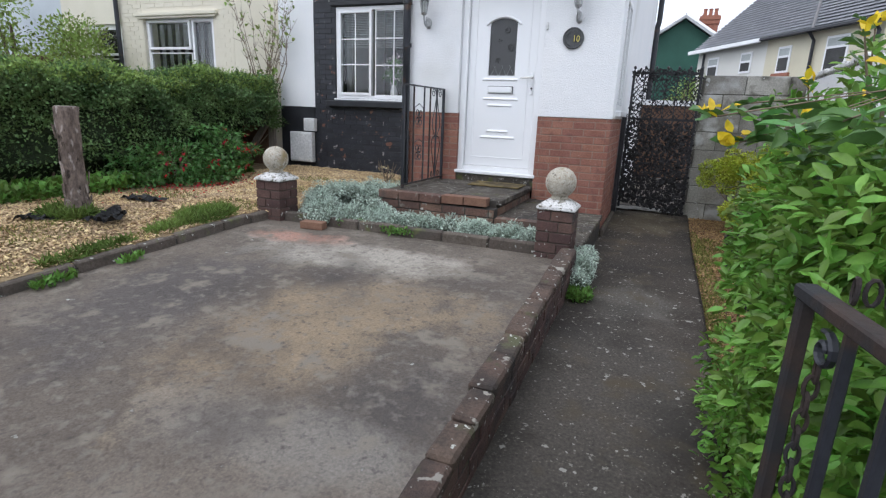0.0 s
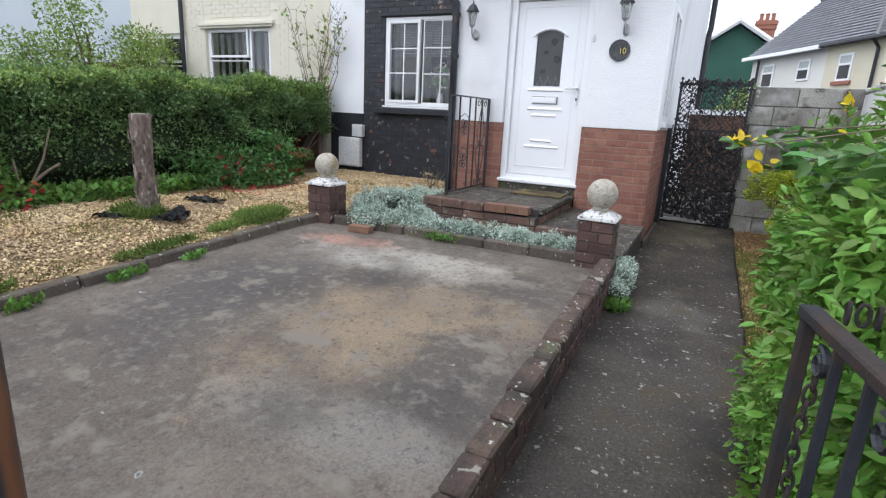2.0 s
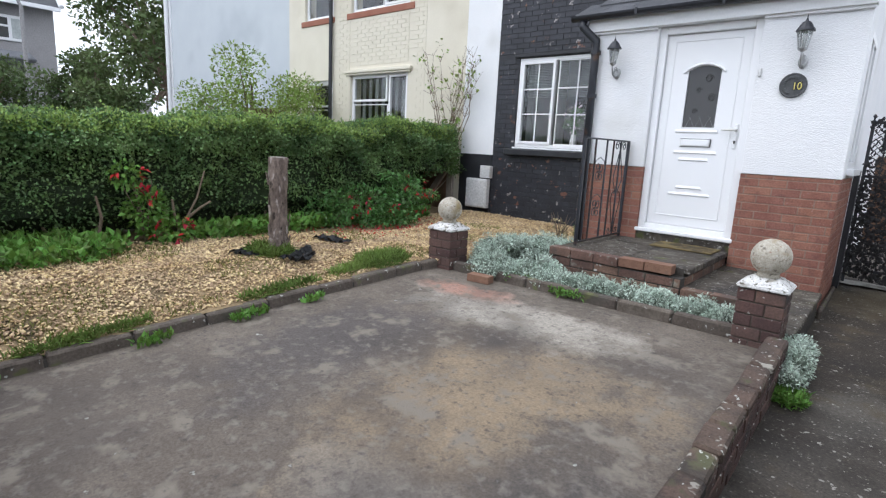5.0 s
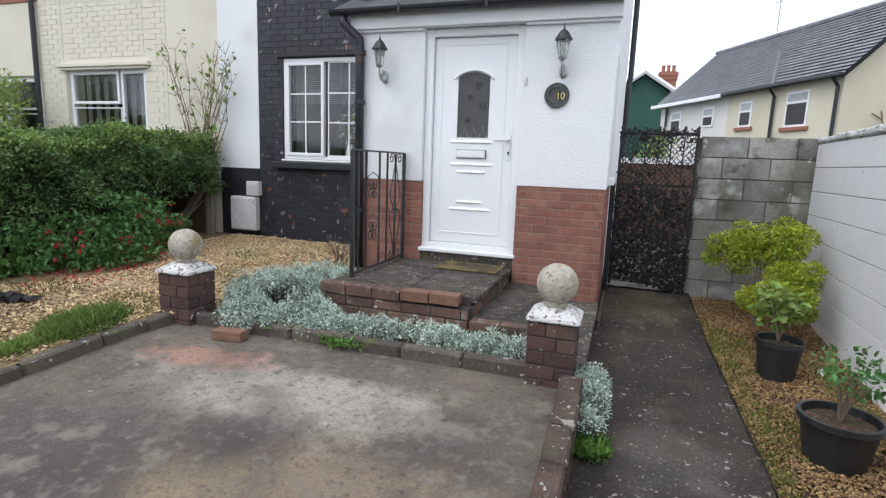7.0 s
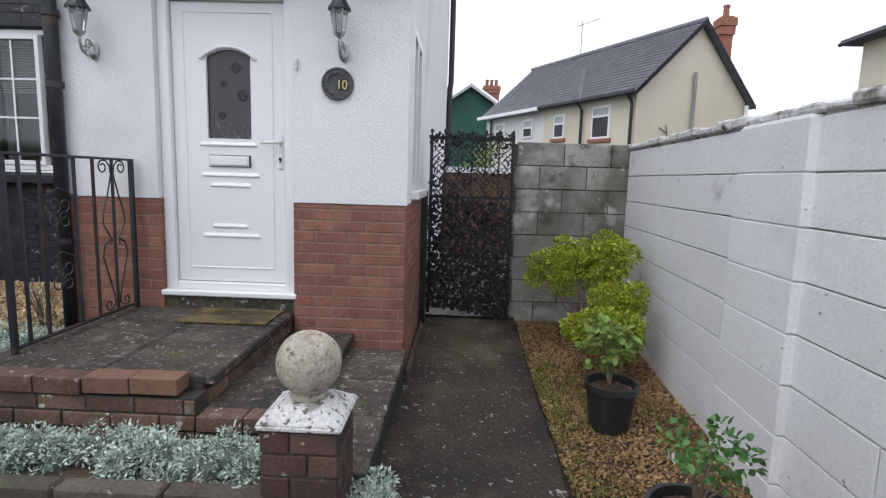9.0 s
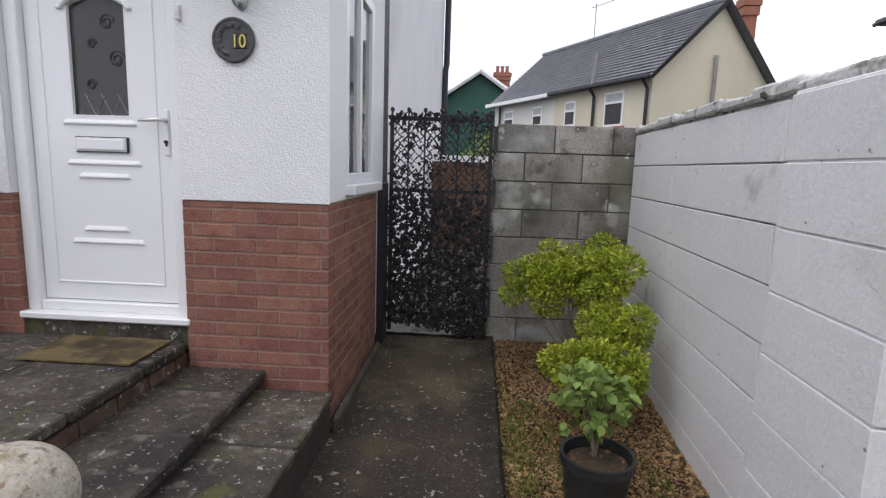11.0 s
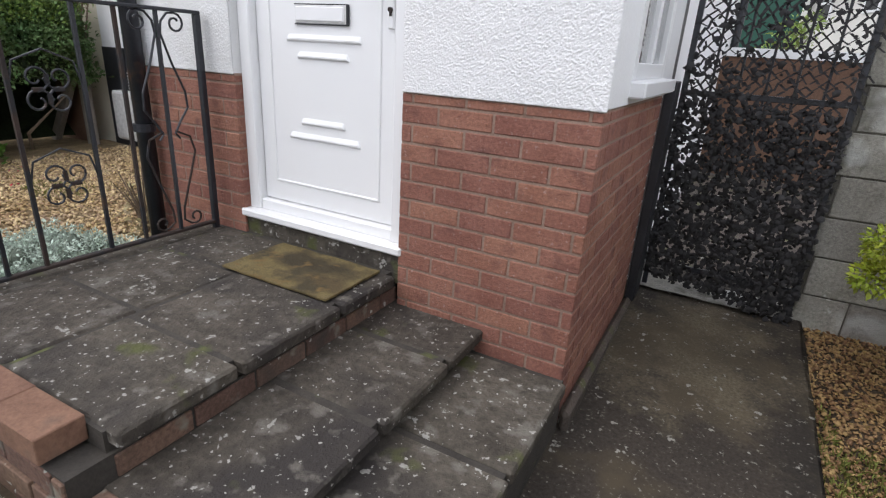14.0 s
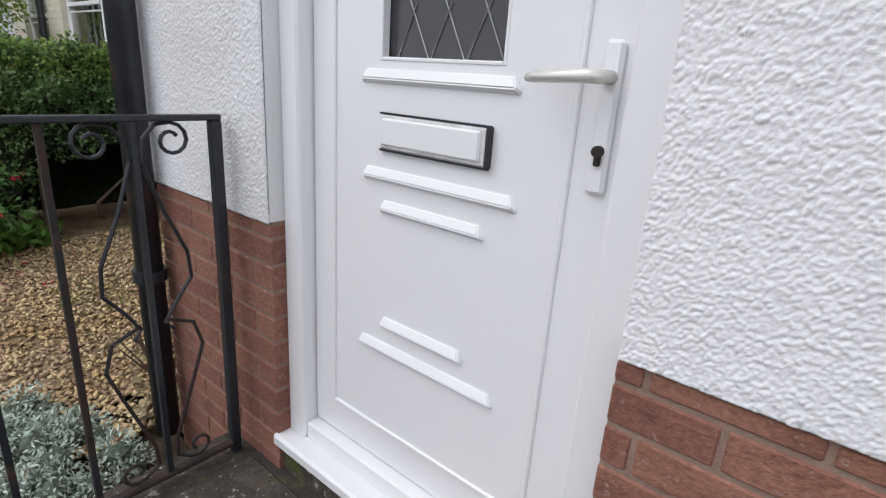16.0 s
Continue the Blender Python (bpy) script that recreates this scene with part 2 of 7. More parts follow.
    "white_block": material("white_painted_block", (0.78, 0.785, 0.79), (0.83, 0.83, 0.83), 2.0, 0.65, 0.8, 50, 0.006, [((0.58, 0.58, 0.57), 1.4, 0.58, 0.2), ((0.5, 0.49, 0.46), 3.5, 0.66, 0.12), ((0.3, 0.29, 0.26), 16, 0.71, 0.03)], rnd=0.04, grain=0.08),
    "cement": material("cement_coping", (0.3, 0.29, 0.26), (0.45, 0.44, 0.41), 5, 0.95, 0.9, 45, 0.01, [((0.09, 0.085, 0.06), 8, 0.56, 0.08)], grain=0.4),
    "coping": material("painted_cement_coping", (0.5, 0.495, 0.48), (0.7, 0.7, 0.69), 6, 0.9, 0.9, 45, 0.01, [((0.2, 0.19, 0.15), 7, 0.56, 0.1), ((0.08, 0.075, 0.05), 12, 0.64, 0.05)], grain=0.25),
    "stone_ball": material("weathered_stone", (0.35, 0.315, 0.25), (0.5, 0.465, 0.39), 14, 0.92, 1.0, 95, 0.005, [((0.27, 0.21, 0.11), 8, 0.54, 0.14), ((0.18, 0.155, 0.125), 36, 0.57, 0.1), ((0.5, 0.48, 0.43), 45, 0.61, 0.08), ((0.3, 0.2, 0.15), 55, 0.62, 0.06)], grain=0.35),
    "cap": material("flaking_white_cap", (0.55, 0.545, 0.53), (0.65, 0.64, 0.62), 9, 0.9, 0.7, 70, 0.004, [((0.3, 0.28, 0.24), 12, 0.55, 0.1), ((0.14, 0.13, 0.1), 38, 0.57, 0.05)], grain=0.3),
    "gravel": material("golden_gravel", (0.44, 0.31, 0.155), (0.64, 0.5, 0.3), 3, 0.85, 0.3, 90, 0.002, [((0.26, 0.18, 0.115), 1.5, 0.56, 0.2)], island=0.4, grain=0.2),
    "gravel_dark": material("damp_gravel", (0.19, 0.11, 0.045), (0.34, 0.22, 0.1), 3, 0.75, 0.3, 90, 0.002, island=0.45, grain=0.2),
    "net": material("camouflage_net", (0.018, 0.018, 0.02), (0.036, 0.034, 0.034), 30, 0.7, 0.3, 60, 0.002),
    "coir": material("coir_mat", (0.13, 0.098, 0.04), (0.19, 0.145, 0.06), 7, 0.95, 1.0, 200, 0.006, [((0.06, 0.047, 0.024), 8, 0.5, 0.16), ((0.17, 0.11, 0.04), 12, 0.6, 0.1)], grain=0.55, patches=[((0.035, 0.027, 0.016), (-1.4, 6.84), (0.24, 0.09), 0.85), ((0.06, 0.04, 0.02), (-1.25, 6.72), (0.12, 0.06), 0.7)]),
    "pot": material("black_plastic", (0.016, 0.017, 0.018), (0.028, 0.029, 0.031), 6, 0.45, 0.1, 30, 0.002, spec=0.5),
    "wood": material("grey_timber", (0.19, 0.165, 0.14), (0.28, 0.25, 0.215), 5, 0.9, 0.6, 60, 0.004, stretch=(1, 1, 0.2)),
    "wood_brown": material("brown_timber", (0.11, 0.06, 0.04), (0.17, 0.1, 0.065), 4, 0.85, 0.5, 50, 0.004),
    "bark": material("bark", (0.075, 0.055, 0.045), (0.27, 0.21, 0.175), 12, 0.95, 1.0, 42, 0.025, [((0.38, 0.33, 0.3), 16, 0.58, 0.08), ((0.05, 0.038, 0.03), 22, 0.6, 0.06)], stretch=(1, 1, 0.45), grain=0.5),
    "twig": material("twig", (0.14, 0.1, 0.07), (0.22, 0.17, 0.125), 10, 0.9, 0.3, 80, 0.002),
    "cream": material("cream_paint", (0.65, 0.605, 0.49), (0.71, 0.665, 0.55), 1.2, 0.75, 0.3, 70, 0.004, [((0.57, 0.52, 0.41), 0.7, 0.58, 0.2)], grain=0.06),
    "cream_far": material("cream_render_far", (0.64, 0.595, 0.45), (0.69, 0.645, 0.5), 0.5, 0.8, 0.3, 30, 0.004, [((0.55, 0.51, 0.39), 0.4, 0.58, 0.2)], grain=0.06),
    "offwhite": material("offwhite_render", (0.66, 0.65, 0.6), (0.72, 0.71, 0.66), 0.6, 0.8, 0.3, 30, 0.004, grain=0.06),
    "grey_white": material("pale_grey_render", (0.5, 0.54, 0.57), (0.56, 0.6, 0.62), 0.7, 0.8, 0.5, 50, 0.005, [((0.43, 0.47, 0.5), 0.5, 0.55, 0.2)], grain=0.08),
    "grey_render": material("grey_pebbledash", (0.27, 0.26, 0.26), (0.34, 0.33, 0.33), 0.8, 0.9, 0.6, 25, 0.006),
    "green": material("dark_green_paint", (0.022, 0.085, 0.06), (0.03, 0.105, 0.075), 0.8, 0.6, 0.1, 20, grain=0.08),
    "terracotta": material("terracotta", (0.28, 0.11, 0.07), (0.34, 0.15, 0.1), 4, 0.8, 0.3, 50),
    "lead_metal": material("silvery_metal", (0.32, 0.33, 0.33), (0.42, 0.42, 0.42), 9, 0.4, 0.2, 60, 0.001, metal=0.8),
    "plaque": material("slate_plaque", (0.05, 0.052, 0.055), (0.085, 0.088, 0.09), 20, 0.55, 0.5, 90, 0.003),
    "gold": material("gold_paint", (0.62, 0.52, 0.12), (0.68, 0.58, 0.17), 20, 0.4, 0.1, 60, 0.001),
    "chrome": material("bright_handle", (0.62, 0.61, 0.56), (0.7, 0.69, 0.65), 10, 0.25, 0.0, 30, metal=0.3, grain=0.0),
    "petal_red": leafy("red_petals", (0.4, 0.016, 0.025), (0.52, 0.03, 0.045), 0.5, 0.3, island=0.25),
    "petal_yellow": leafy("yellow_petals", (0.8, 0.58, 0.02), (0.85, 0.66, 0.04), 0.5, 0.3, island=0.15),
    "petal_pale": leafy("pale_petals", (0.75, 0.68, 0.68), (0.8, 0.74, 0.74), 0.5, 0.3, island=0.1),
    "hedge": leafy("hedge_leaves", (0.068, 0.135, 0.05), (0.17, 0.265, 0.09), 0.55, 0.25, 2.6, 0.4),
    "fresh": leafy("fresh_hedge_leaves", (0.17, 0.27, 0.06), (0.29, 0.4, 0.11), 0.5, 0.3, 3.0, 0.3),
    # near-black green: the shade deep in the hedge is put into this colour
    "hedge_shade_core": material("hedge_inner_shade", (0.014, 0.024, 0.009), (0.028, 0.045, 0.016), 9, 0.9, 1.0, 30, 0.03),
    "bush": leafy("bush_leaves", (0.085, 0.21, 0.03), (0.21, 0.38, 0.07), 0.36, 0.35, 3.0),
    "bush_dark": leafy("deep_green_leaves", (0.06, 0.16, 0.04), (0.13, 0.26, 0.075), 0.4, 0.3, 3.0),
    "silver": leafy("silver_leaves", (0.35, 0.44, 0.36), (0.55, 0.63, 0.55), 0.75, 0.12, 9.0, 0.5),
    # darker grey-green than the leaves: shade in the gaps put into colour
    "silver_gap_shade": material("silver_plant_inner_shade", (0.1, 0.125, 0.095), (0.16, 0.19, 0.15), 30, 0.9, 0.8, 90, 0.01),
    "yellow_leaf": leafy("yellow_green_leaves", (0.22, 0.31, 0.03), (0.46, 0.5, 0.055), 0.45, 0.25, 6.0, 0.4),
    "weed": leafy("weed_leaves", (0.09, 0.2, 0.035), (0.16, 0.3, 0.06), 0.5, 0.3, 4.0),
    "grass": leafy("grass_blades", (0.1, 0.17, 0.035), (0.2, 0.28, 0.07), 0.7, 0.25, 4.0),
    "dry": leafy("withered_leaves", (0.3, 0.24, 0.13), (0.42, 0.37, 0.22), 0.8, 0.2, 6.0),
    "moss": leafy("moss_grass", (0.12, 0.145, 0.03), (0.24, 0.25, 0.07), 0.8, 0.2, 4.0),
    "tree_leaf": leafy("tree_leaves", (0.07, 0.11, 0.04), (0.13, 0.17, 0.06), 0.6, 0.3, 0.7),
    "light_tree": leafy("pale_green_leaves", (0.17, 0.26, 0.06), (0.28, 0.37, 0.1), 0.6, 0.35, 1.5),
    "blind": material("window_blind", (0.4, 0.43, 0.42), (0.5, 0.53, 0.52), 3, 0.8, 0.0, 30),
    # darker copy of the blind, with the shade behind glass in its colour
    "blind_dark": material("blind_shade_in_colour", (0.12, 0.13, 0.13), (0.18, 0.19, 0.19), 3, 0.8, 0.0, 30),
    # dark grey that holds the dimness of unlit rooms in its colour
    "room": material("room_dimness_grey", (0.05, 0.05, 0.05), (0.08, 0.08, 0.078), 2, 0.9, 0.0, 30),
    "plastic_grey": material("white_meter_box", (0.6, 0.6, 0.59), (0.68, 0.68, 0.67), 4, 0.5, 0.1, 30),
    "sheet": material("black_plastic_sheet", (0.014, 0.014, 0.015), (0.03, 0.03, 0.032), 12, 0.4, 0.6, 30, 0.006),
    "car": material("silver_green_car", (0.3, 0.4, 0.4), (0.33, 0.43, 0.43), 2, 0.25, 0.0, 30, grain=0.0),
}


def glass_material(name, tint, rough, clear):
    """Window glass: a glossy coat over a view through."""
    m = bpy.data.materials.new(name)
    m.use_nodes = True
    b = m.node_tree.nodes["Principled BSDF"]
    b.inputs["Base Color"].default_value = (*tint, 1)
    b.inputs["Roughness"].default_value, b.inputs["IOR"].default_value = rough, 1.45
    b.inputs["Transmission Weight"].default_value = clear
    return m


M["glass"] = glass_material("window_glass", (0.95, 0.97, 0.97), 0.02, 1.0)
M["door_glass"] = glass_material("patterned_door_glass", (0.085, 0.085, 0.085), 0.14, 0.35)
M["lamp_glass"] = glass_material("lantern_glass", (0.8, 0.83, 0.82), 0.15, 0.8)


# ---- building helpers ----
def thing(name, label, category, at=(0, 0, 0), group="", kind=""):
    ob = new(name)
    ob.location = at
    ob.empty_display_size = 0.1
    return tagged(ob, label, category, group, kind)


def from_bm(name, bm, mat, smooth=False):
    me = bpy.data.meshes.new(name)
    bmesh.ops.recalc_face_normals(bm, faces=bm.faces)
    bm.to_mesh(me)
    bm.free()
    me.materials.append(mat)
    if smooth:
        for p in me.polygons:
            p.use_smooth = True
    return me


def part(name, bm, mat, parent=None, label="", smooth=False):
    """One mesh object under a thing; coordinates are the world's."""
    me = bm if isinstance(bm, bpy.types.Mesh) else from_bm(name, bm, mat, smooth)
    ob = new(name, me)
    if parent is not None:
        ob.parent = parent
        base, up = Vector((0, 0, 0)), parent
        while up is not None:
            base += up.location
            up = up.parent
        ob.location = -base
    return tagged(ob, label)


def solid(name, bm, mat, label, category="", kind="", smooth=False, group=""):
    """A top-level thing of one mesh."""
    return tagged(new(name, from_bm(name, bm, mat, smooth)), label, category, group, kind)


def box(bm, lo, hi, bevel=0.0, turn=None, seg=1):
    lo, hi = Vector(lo), Vector(hi)
    made = bmesh.ops.create_cube(bm, size=1)
    vs = made["verts"]
    c, d = (lo + hi) / 2, hi - lo
    for v in vs:
        v.co = Vector((v.co.x * d.x, v.co.y * d.y, v.co.z * d.z))
    if bevel:
        es = list({e for v in vs for e in v.link_edges})
        r = bmesh.ops.bevel(bm, geom=es, offset=bevel, segments=seg, affect="EDGES", profile=0.6)
        vs = [v for v in r["verts"]]
    for v in vs:
        v.co = (turn @ v.co if turn else v.co) + c
    return bm


def boxes(*items, bevel=0.0):
    bm = bmesh.new()
    for lo, hi in items:
        box(bm, lo, hi, bevel)
    return bm


def tube(bm, pts, r, n=8, cap=True, flat=1.0):
    """A round bar along points; r is one radius or one for each point."""
    pts = [Vector(p) for p in pts]
    rs = r if isinstance(r, (list, tuple)) else [r] * len(pts)
    rings, up = [], None
    for i, p in enumerate(pts):
        d = (pts[min(i + 1, len(pts) - 1)] - pts[max(i - 1, 0)]).normalized()
        if up is None:
            up = Vector((0, 0, 1)) if abs(d.z) < 0.9 else Vector((0, 1, 0))
        s = d.cross(up).normalized()
        up = s.cross(d).normalized()
        rings.append([bm.verts.new(p + rs[i] * (math.cos(a) * s * flat + math.sin(a) * up)) for a in (2 * math.pi * j / n for j in range(n))])
    for a, b in zip(rings, rings[1:]):
        for j in range(n):
            bm.faces.new((a[j], a[(j + 1) % n], b[(j + 1) % n], b[j]))
    if cap:
        bm.faces.new(rings[0][::-1])
        bm.faces.new(rings[-1])
    return bm


def lathe(bm, profile, centre, n=24, rough=0.0):
    """A turned shape from (radius, height) pairs."""
    c = Vector(centre)
    rings = []
    for r, z in profile:
        rings.append([bm.verts.new(c + Vector((max(r, 1e-4) * math.cos(a), max(r, 1e-4) * math.sin(a), z)) * (1 + (rough * noise.noise(Vector((math.cos(a) * 2, math.sin(a) * 2, z * 9))) if rough else 0))) for a in (2 * math.pi * j / n for j in range(n))])
    for a, b in zip(rings, rings[1:]):
        for j in range(n):
            bm.faces.new((a[j], a[(j + 1) % n], b[(j + 1) % n], b[j]))
    bm.faces.new(rings[0][::-1])
    bm.faces.new(rings[-1])
    return bm


def scroll(c, r, turns, start, plane_u, plane_v, n=18, shrink=0.75):
    """Points of an iron scroll round c in the plane of u and v."""
    c, u, v = Vector(c), Vector(plane_u), Vector(plane_v)
    return [c + (r * (1 - shrink * i / n)) * (math.cos(start + turns * 2 * math.pi * i / n) * u + math.sin(start + turns * 2 * math.pi * i / n) * v) for i in range(n + 1)]


def sheet(bm, x0, x1, y0, y1, z, step=0.15, rough=0.0, freq=1.5, height=None, edge=None):
    """A ground sheet of quads with slight unevenness; edge gives the right border where it is not straight."""
    nx, ny = max(1, int((x1 - x0) / step)), max(1, int((y1 - y0) / step))
    g = [[None] * (ny + 1) for _ in range(nx + 1)]
    for i in range(nx + 1):
        for j in range(ny + 1):
            y = y0 + (y1 - y0) * j / ny
            x = x0 + ((edge(y) if edge else x1) - x0) * i / nx
            zz = (height(x, y) if height else z) + rough * noise.noise(Vector((x * freq, y * freq, 3.1)))
            g[i][j] = bm.verts.new((x, y, zz))
    for i in range(nx):
        for j in range(ny):
            bm.faces.new((g[i][j], g[i + 1][j], g[i + 1][j + 1], g[i][j + 1]))
    return bm


def mesh_np(name, verts, tris, mat):
    me = bpy.data.meshes.new(name)
    me.vertices.add(len(verts))
    me.vertices.foreach_set("co", np.ascontiguousarray(verts, dtype=np.float32).ravel())
    me.loops.add(tris.size)
    me.loops.foreach_set("vertex_index", np.ascontiguousarray(tris, dtype=np.int32).ravel())
    me.polygons.add(len(tris))
    me.polygons.foreach_set("loop_start", np.arange(0, tris.size, 3, dtype=np.int32))
    me.update(calc_edges=True)
    me.materials.append(mat)
    return me


LEAF_V = {
    "small": np.array([(0, 0, 0), (-0.5, 0.45, 0.12), (0, 0.5, 0), (0.5, 0.45, 0.12), (0, 1, -0.08)]),
    "oval": np.array([(0, 0, 0), (-0.38, 0.2, 0.05), (-0.5, 0.5, 0.07), (-0.3, 0.8, 0.02), (0, 1, -0.14), (0.3, 0.8, 0.02), (0.5, 0.5, 0.07), (0.38, 0.2, 0.05), (0, 0.5, -0.02)]),
}
LEAF_F = {
    "small": np.array([(0, 2, 1), (0, 3, 2), (1, 2, 4), (2, 3, 4)]),
    "oval": np.array([(8, 1, 0), (8, 2, 1), (8, 3, 2), (8, 4, 3), (8, 5, 4), (8, 6, 5), (8, 7, 6), (8, 0, 7)]),
}
rng = np.random.default_rng(7)


def unit(a):
    return a / np.maximum(np.linalg.norm(a, axis=1, keepdims=True), 1e-9)


def leaves(name, at, out, length, width, mat, shape="small", wild=0.7, droop=0.0, vary=0.35):
    """Many leaves in one mesh, at the places given, growing along out with some disorder."""
    n = len(at)
    d = unit(out + wild * rng.normal(size=(n, 3)) + np.array((0, 0, -droop)))
    side = unit(np.cross(d, rng.normal(size=(n, 3)) * 0.6 + np.array((0, 0, 1.0))))
    up = np.cross(side, d)
    k = 1 + vary * rng.uniform(-1, 1, size=(n, 1, 1))
    t, f = LEAF_V[shape], LEAF_F[shape]
    v = at[:, None, :] + k * (t[None, :, 0:1] * width * side[:, None, :] + t[None, :, 1:2] * length * d[:, None, :] + t[None, :, 2:3] * length * up[:, None, :])
    tris = (f[None] + (np.arange(n) * len(t))[:, None, None]).reshape(-1, 3)
    return mesh_np(name, v.reshape(-1, 3), tris, mat)


def in_blobs(blobs, n, shell=0.35):
    """n places in the outer shells of ellipsoids (centre, radii), and the ways outwards."""
    vol = np.array([b[1][0] * b[1][1] + b[1][1] * b[1][2] + b[1][0] * b[1][2] for b in blobs])
    which = rng.choice(len(blobs), n, p=vol / vol.sum())
    c, r = np.array([b[0] for b in blobs])[which], np.array([b[1] for b in blobs])[which]
    d = unit(rng.normal(size=(n, 3)))
    return c + d * r * (1 - shell * rng.uniform(size=(n, 1)) ** 1.5), d


def stones(name, xy, z, size, mat, flat=0.55):
    """Loose stones, each a jittered eight-sided chip."""
    n = len(xy)
    base = np.array([(1, 0, 0), (0, 1, 0), (-1, 0, 0), (0, -1, 0), (0, 0, 1), (0, 0, -1)], float)
    f = np.array([(0, 1, 4), (1, 2, 4), (2, 3, 4), (3, 0, 4), (1, 0, 5), (2, 1, 5), (3, 2, 5), (0, 3, 5)])
    v = base[None] * (1 + 0.45 * rng.uniform(-1, 1, size=(n, 6, 1))) * (size * (0.6 + 0.8 * rng.uniform(size=(n, 1, 1)) ** 2))
    v[:, :, 2] *= flat
    a = rng.uniform(0, 6.28, n)
    tilt = rng.normal(size=(n, 2)) * 0.35
    ca, sa = np.cos(a)[:, None], np.sin(a)[:, None]
    x, y = v[:, :, 0] * ca - v[:, :, 1] * sa, v[:, :, 0] * sa + v[:, :, 1] * ca
    zz = v[:, :, 2] + x * tilt[:, :1] + y * tilt[:, 1:]
    zc = z(xy[:, 0], xy[:, 1]) if callable(z) else np.full(n, z)
    w = np.stack((x + xy[:, :1], y + xy[:, 1:2], zz + zc[:, None] + rng.uniform(0, 0.6 * size, (n, 1))), axis=2)
    return mesh_np(name, w.reshape(-1, 3), (f[None] + (np.arange(n) * 6)[:, None, None]).reshape(-1, 3), mat)


PIECES = {}


def piece(name, size, mat, parent, at, turn=0.0, bevel=0.003, tilt=(0, 0)):
    """A brick, block or slab: an object of its own on a mesh shared by its like."""
    key = (name, tuple(round(c, 3) for c in size), mat.name)
    if key not in PIECES:
        bm = bmesh.new()
        box(bm, (-size[0] / 2, -size[1] / 2, -size[2] / 2), (size[0] / 2, size[1] / 2, size[2] / 2), bevel)
        PIECES[key] = from_bm(name, bm, mat)
    ob = new(name, PIECES[key])
    ob.parent = parent
    base, up = Vector((0, 0, 0)), parent
    while up is not None:
        base += up.location
        up = up.parent
    ob.location = Vector(at) - base
    ob.rotation_euler = (tilt[0], tilt[1], turn)
    return ob


def bond(name, mat, parent, start, along, length, z0, z1, size=(0.215, 0.1, 0.065), joint=0.01, keep=None, jitter=0.0, shift=0.5, first=0.0):
    """Courses of pieces in stretcher bond on a wall face that runs from start along a direction; start lies on the face's middle line."""
    along = Vector(along).normalized()
    turn = math.atan2(along.y, along.x)
    l, w, h = size
    z, row = z0, 0
    while z < z1 - 0.012:
        hh = min(h, z1 - z)
        u = -((row % 2) * shift * (l + joint)) - first
        while u < length - 0.01:
            a, b = max(u, 0), min(u + l, length)
            if b - a > 0.025:
                m = (a + b) / 2
                p = Vector(start) + along * m
                if keep is None or keep(m, z + hh / 2):
                    j = random.uniform(-jitter, jitter)
                    piece(name, (b - a, w, hh), mat, parent, (p.x - along.y * j, p.y + along.x * j, z + hh / 2), turn)
            u += l + joint
        z += h + joint
        row += 1


# ---- ground, drive, path ----
def drive_z(x, y):
    """The drive falls towards the street."""
    return -0.012 - 0.066 * max(0.0, 4.85 - y)


def slope(x, y):
    """The path lies below the drive, falls to the street and rises a little at the side gate."""
    return -0.19 - 0.04 * max(0.0, 5.0 - y) + 0.05 * max(0.0, min(y, 8.6) - 7.0)


def strip_z(x, y):
    """The gravel strip along the white wall."""
    return slope(x, y) - 0.045


def kerb_x(y):
    """Middle line of the edging between garden and drive."""
    return -3.24 - 0.07 * (5.15 - y)


def bed(x, y):
    """The front garden: level inland, dipping to the edging."""
    w = min(max((kerb_x(y) - x) / 0.9, 0.0), 1.0)
    w = w * w * (3 - 2 * w)
    return (1 - w) * (drive_z(x, y) + 0.072) + w * 0.08 + 0.018 * noise.noise(Vector((x * 0.9, y * 0.9, 1.0)))


def bed_edge(y):
    return kerb_x(y) if y < 5.16 else -3.05


solid("ground", sheet(bmesh.new(), -400, 400, -400, 400, -0.5, 100), M["ground"], "dark tarmac ground round the houses", kind="structure")
solid("drive", sheet(bmesh.new(), -3.6, -0.3, 0.55, 5.27, 0.0, 0.06, 0.007, 1.3, drive_z), M["drive"], "stained grey concrete driveway with pale patches", kind="structure")
solid("path", sheet(bmesh.new(), -0.36, 0.6, 0.55, 9.0, 0.0, 0.06, 0.005, 2.0, slope), M["path"], "dark damp concrete garden path with lichen spots", kind="structure")
bm = sheet(bmesh.new(), 0.592, 0.612, 0.56, 8.6, 0.0, 0.02, 0.012, 6.0, slope)
bmesh.ops.solidify(bm, geom=bm.faces[:], thickness=0.07)
solid("path_edge", bm, M["path"], "rough edge of the concrete path", kind="structure")
solid("backyard_path", sheet(bmesh.new(), -0.3, 3.0, 9.0, 13.0, -0.11, 0.3), M["kerb"], "concrete yard beyond the gate", kind="structure")
solid("pavement", sheet(bmesh.new(), -9.0, 3.0, -3.0, 0.9, -0.37, 0.4, 0.01), M["ground"], "dark tarmac pavement outside the gates", kind="structure")
solid("threshold", boxes(((-3.0, 0.66, -0.4), (-0.3, 1.32, -0.235)), bevel=0.01), M["drive"], "grey concrete threshold under the drive gates", kind="structure")
solid("garden_soil", sheet(bmesh.new(), -6.8, -3.05, 1.2, 8.56, 0.0, 0.1, 0.01, 4, bed, bed_edge), M["gravel_bed"], "brown soil of the front garden bed", kind="structure")
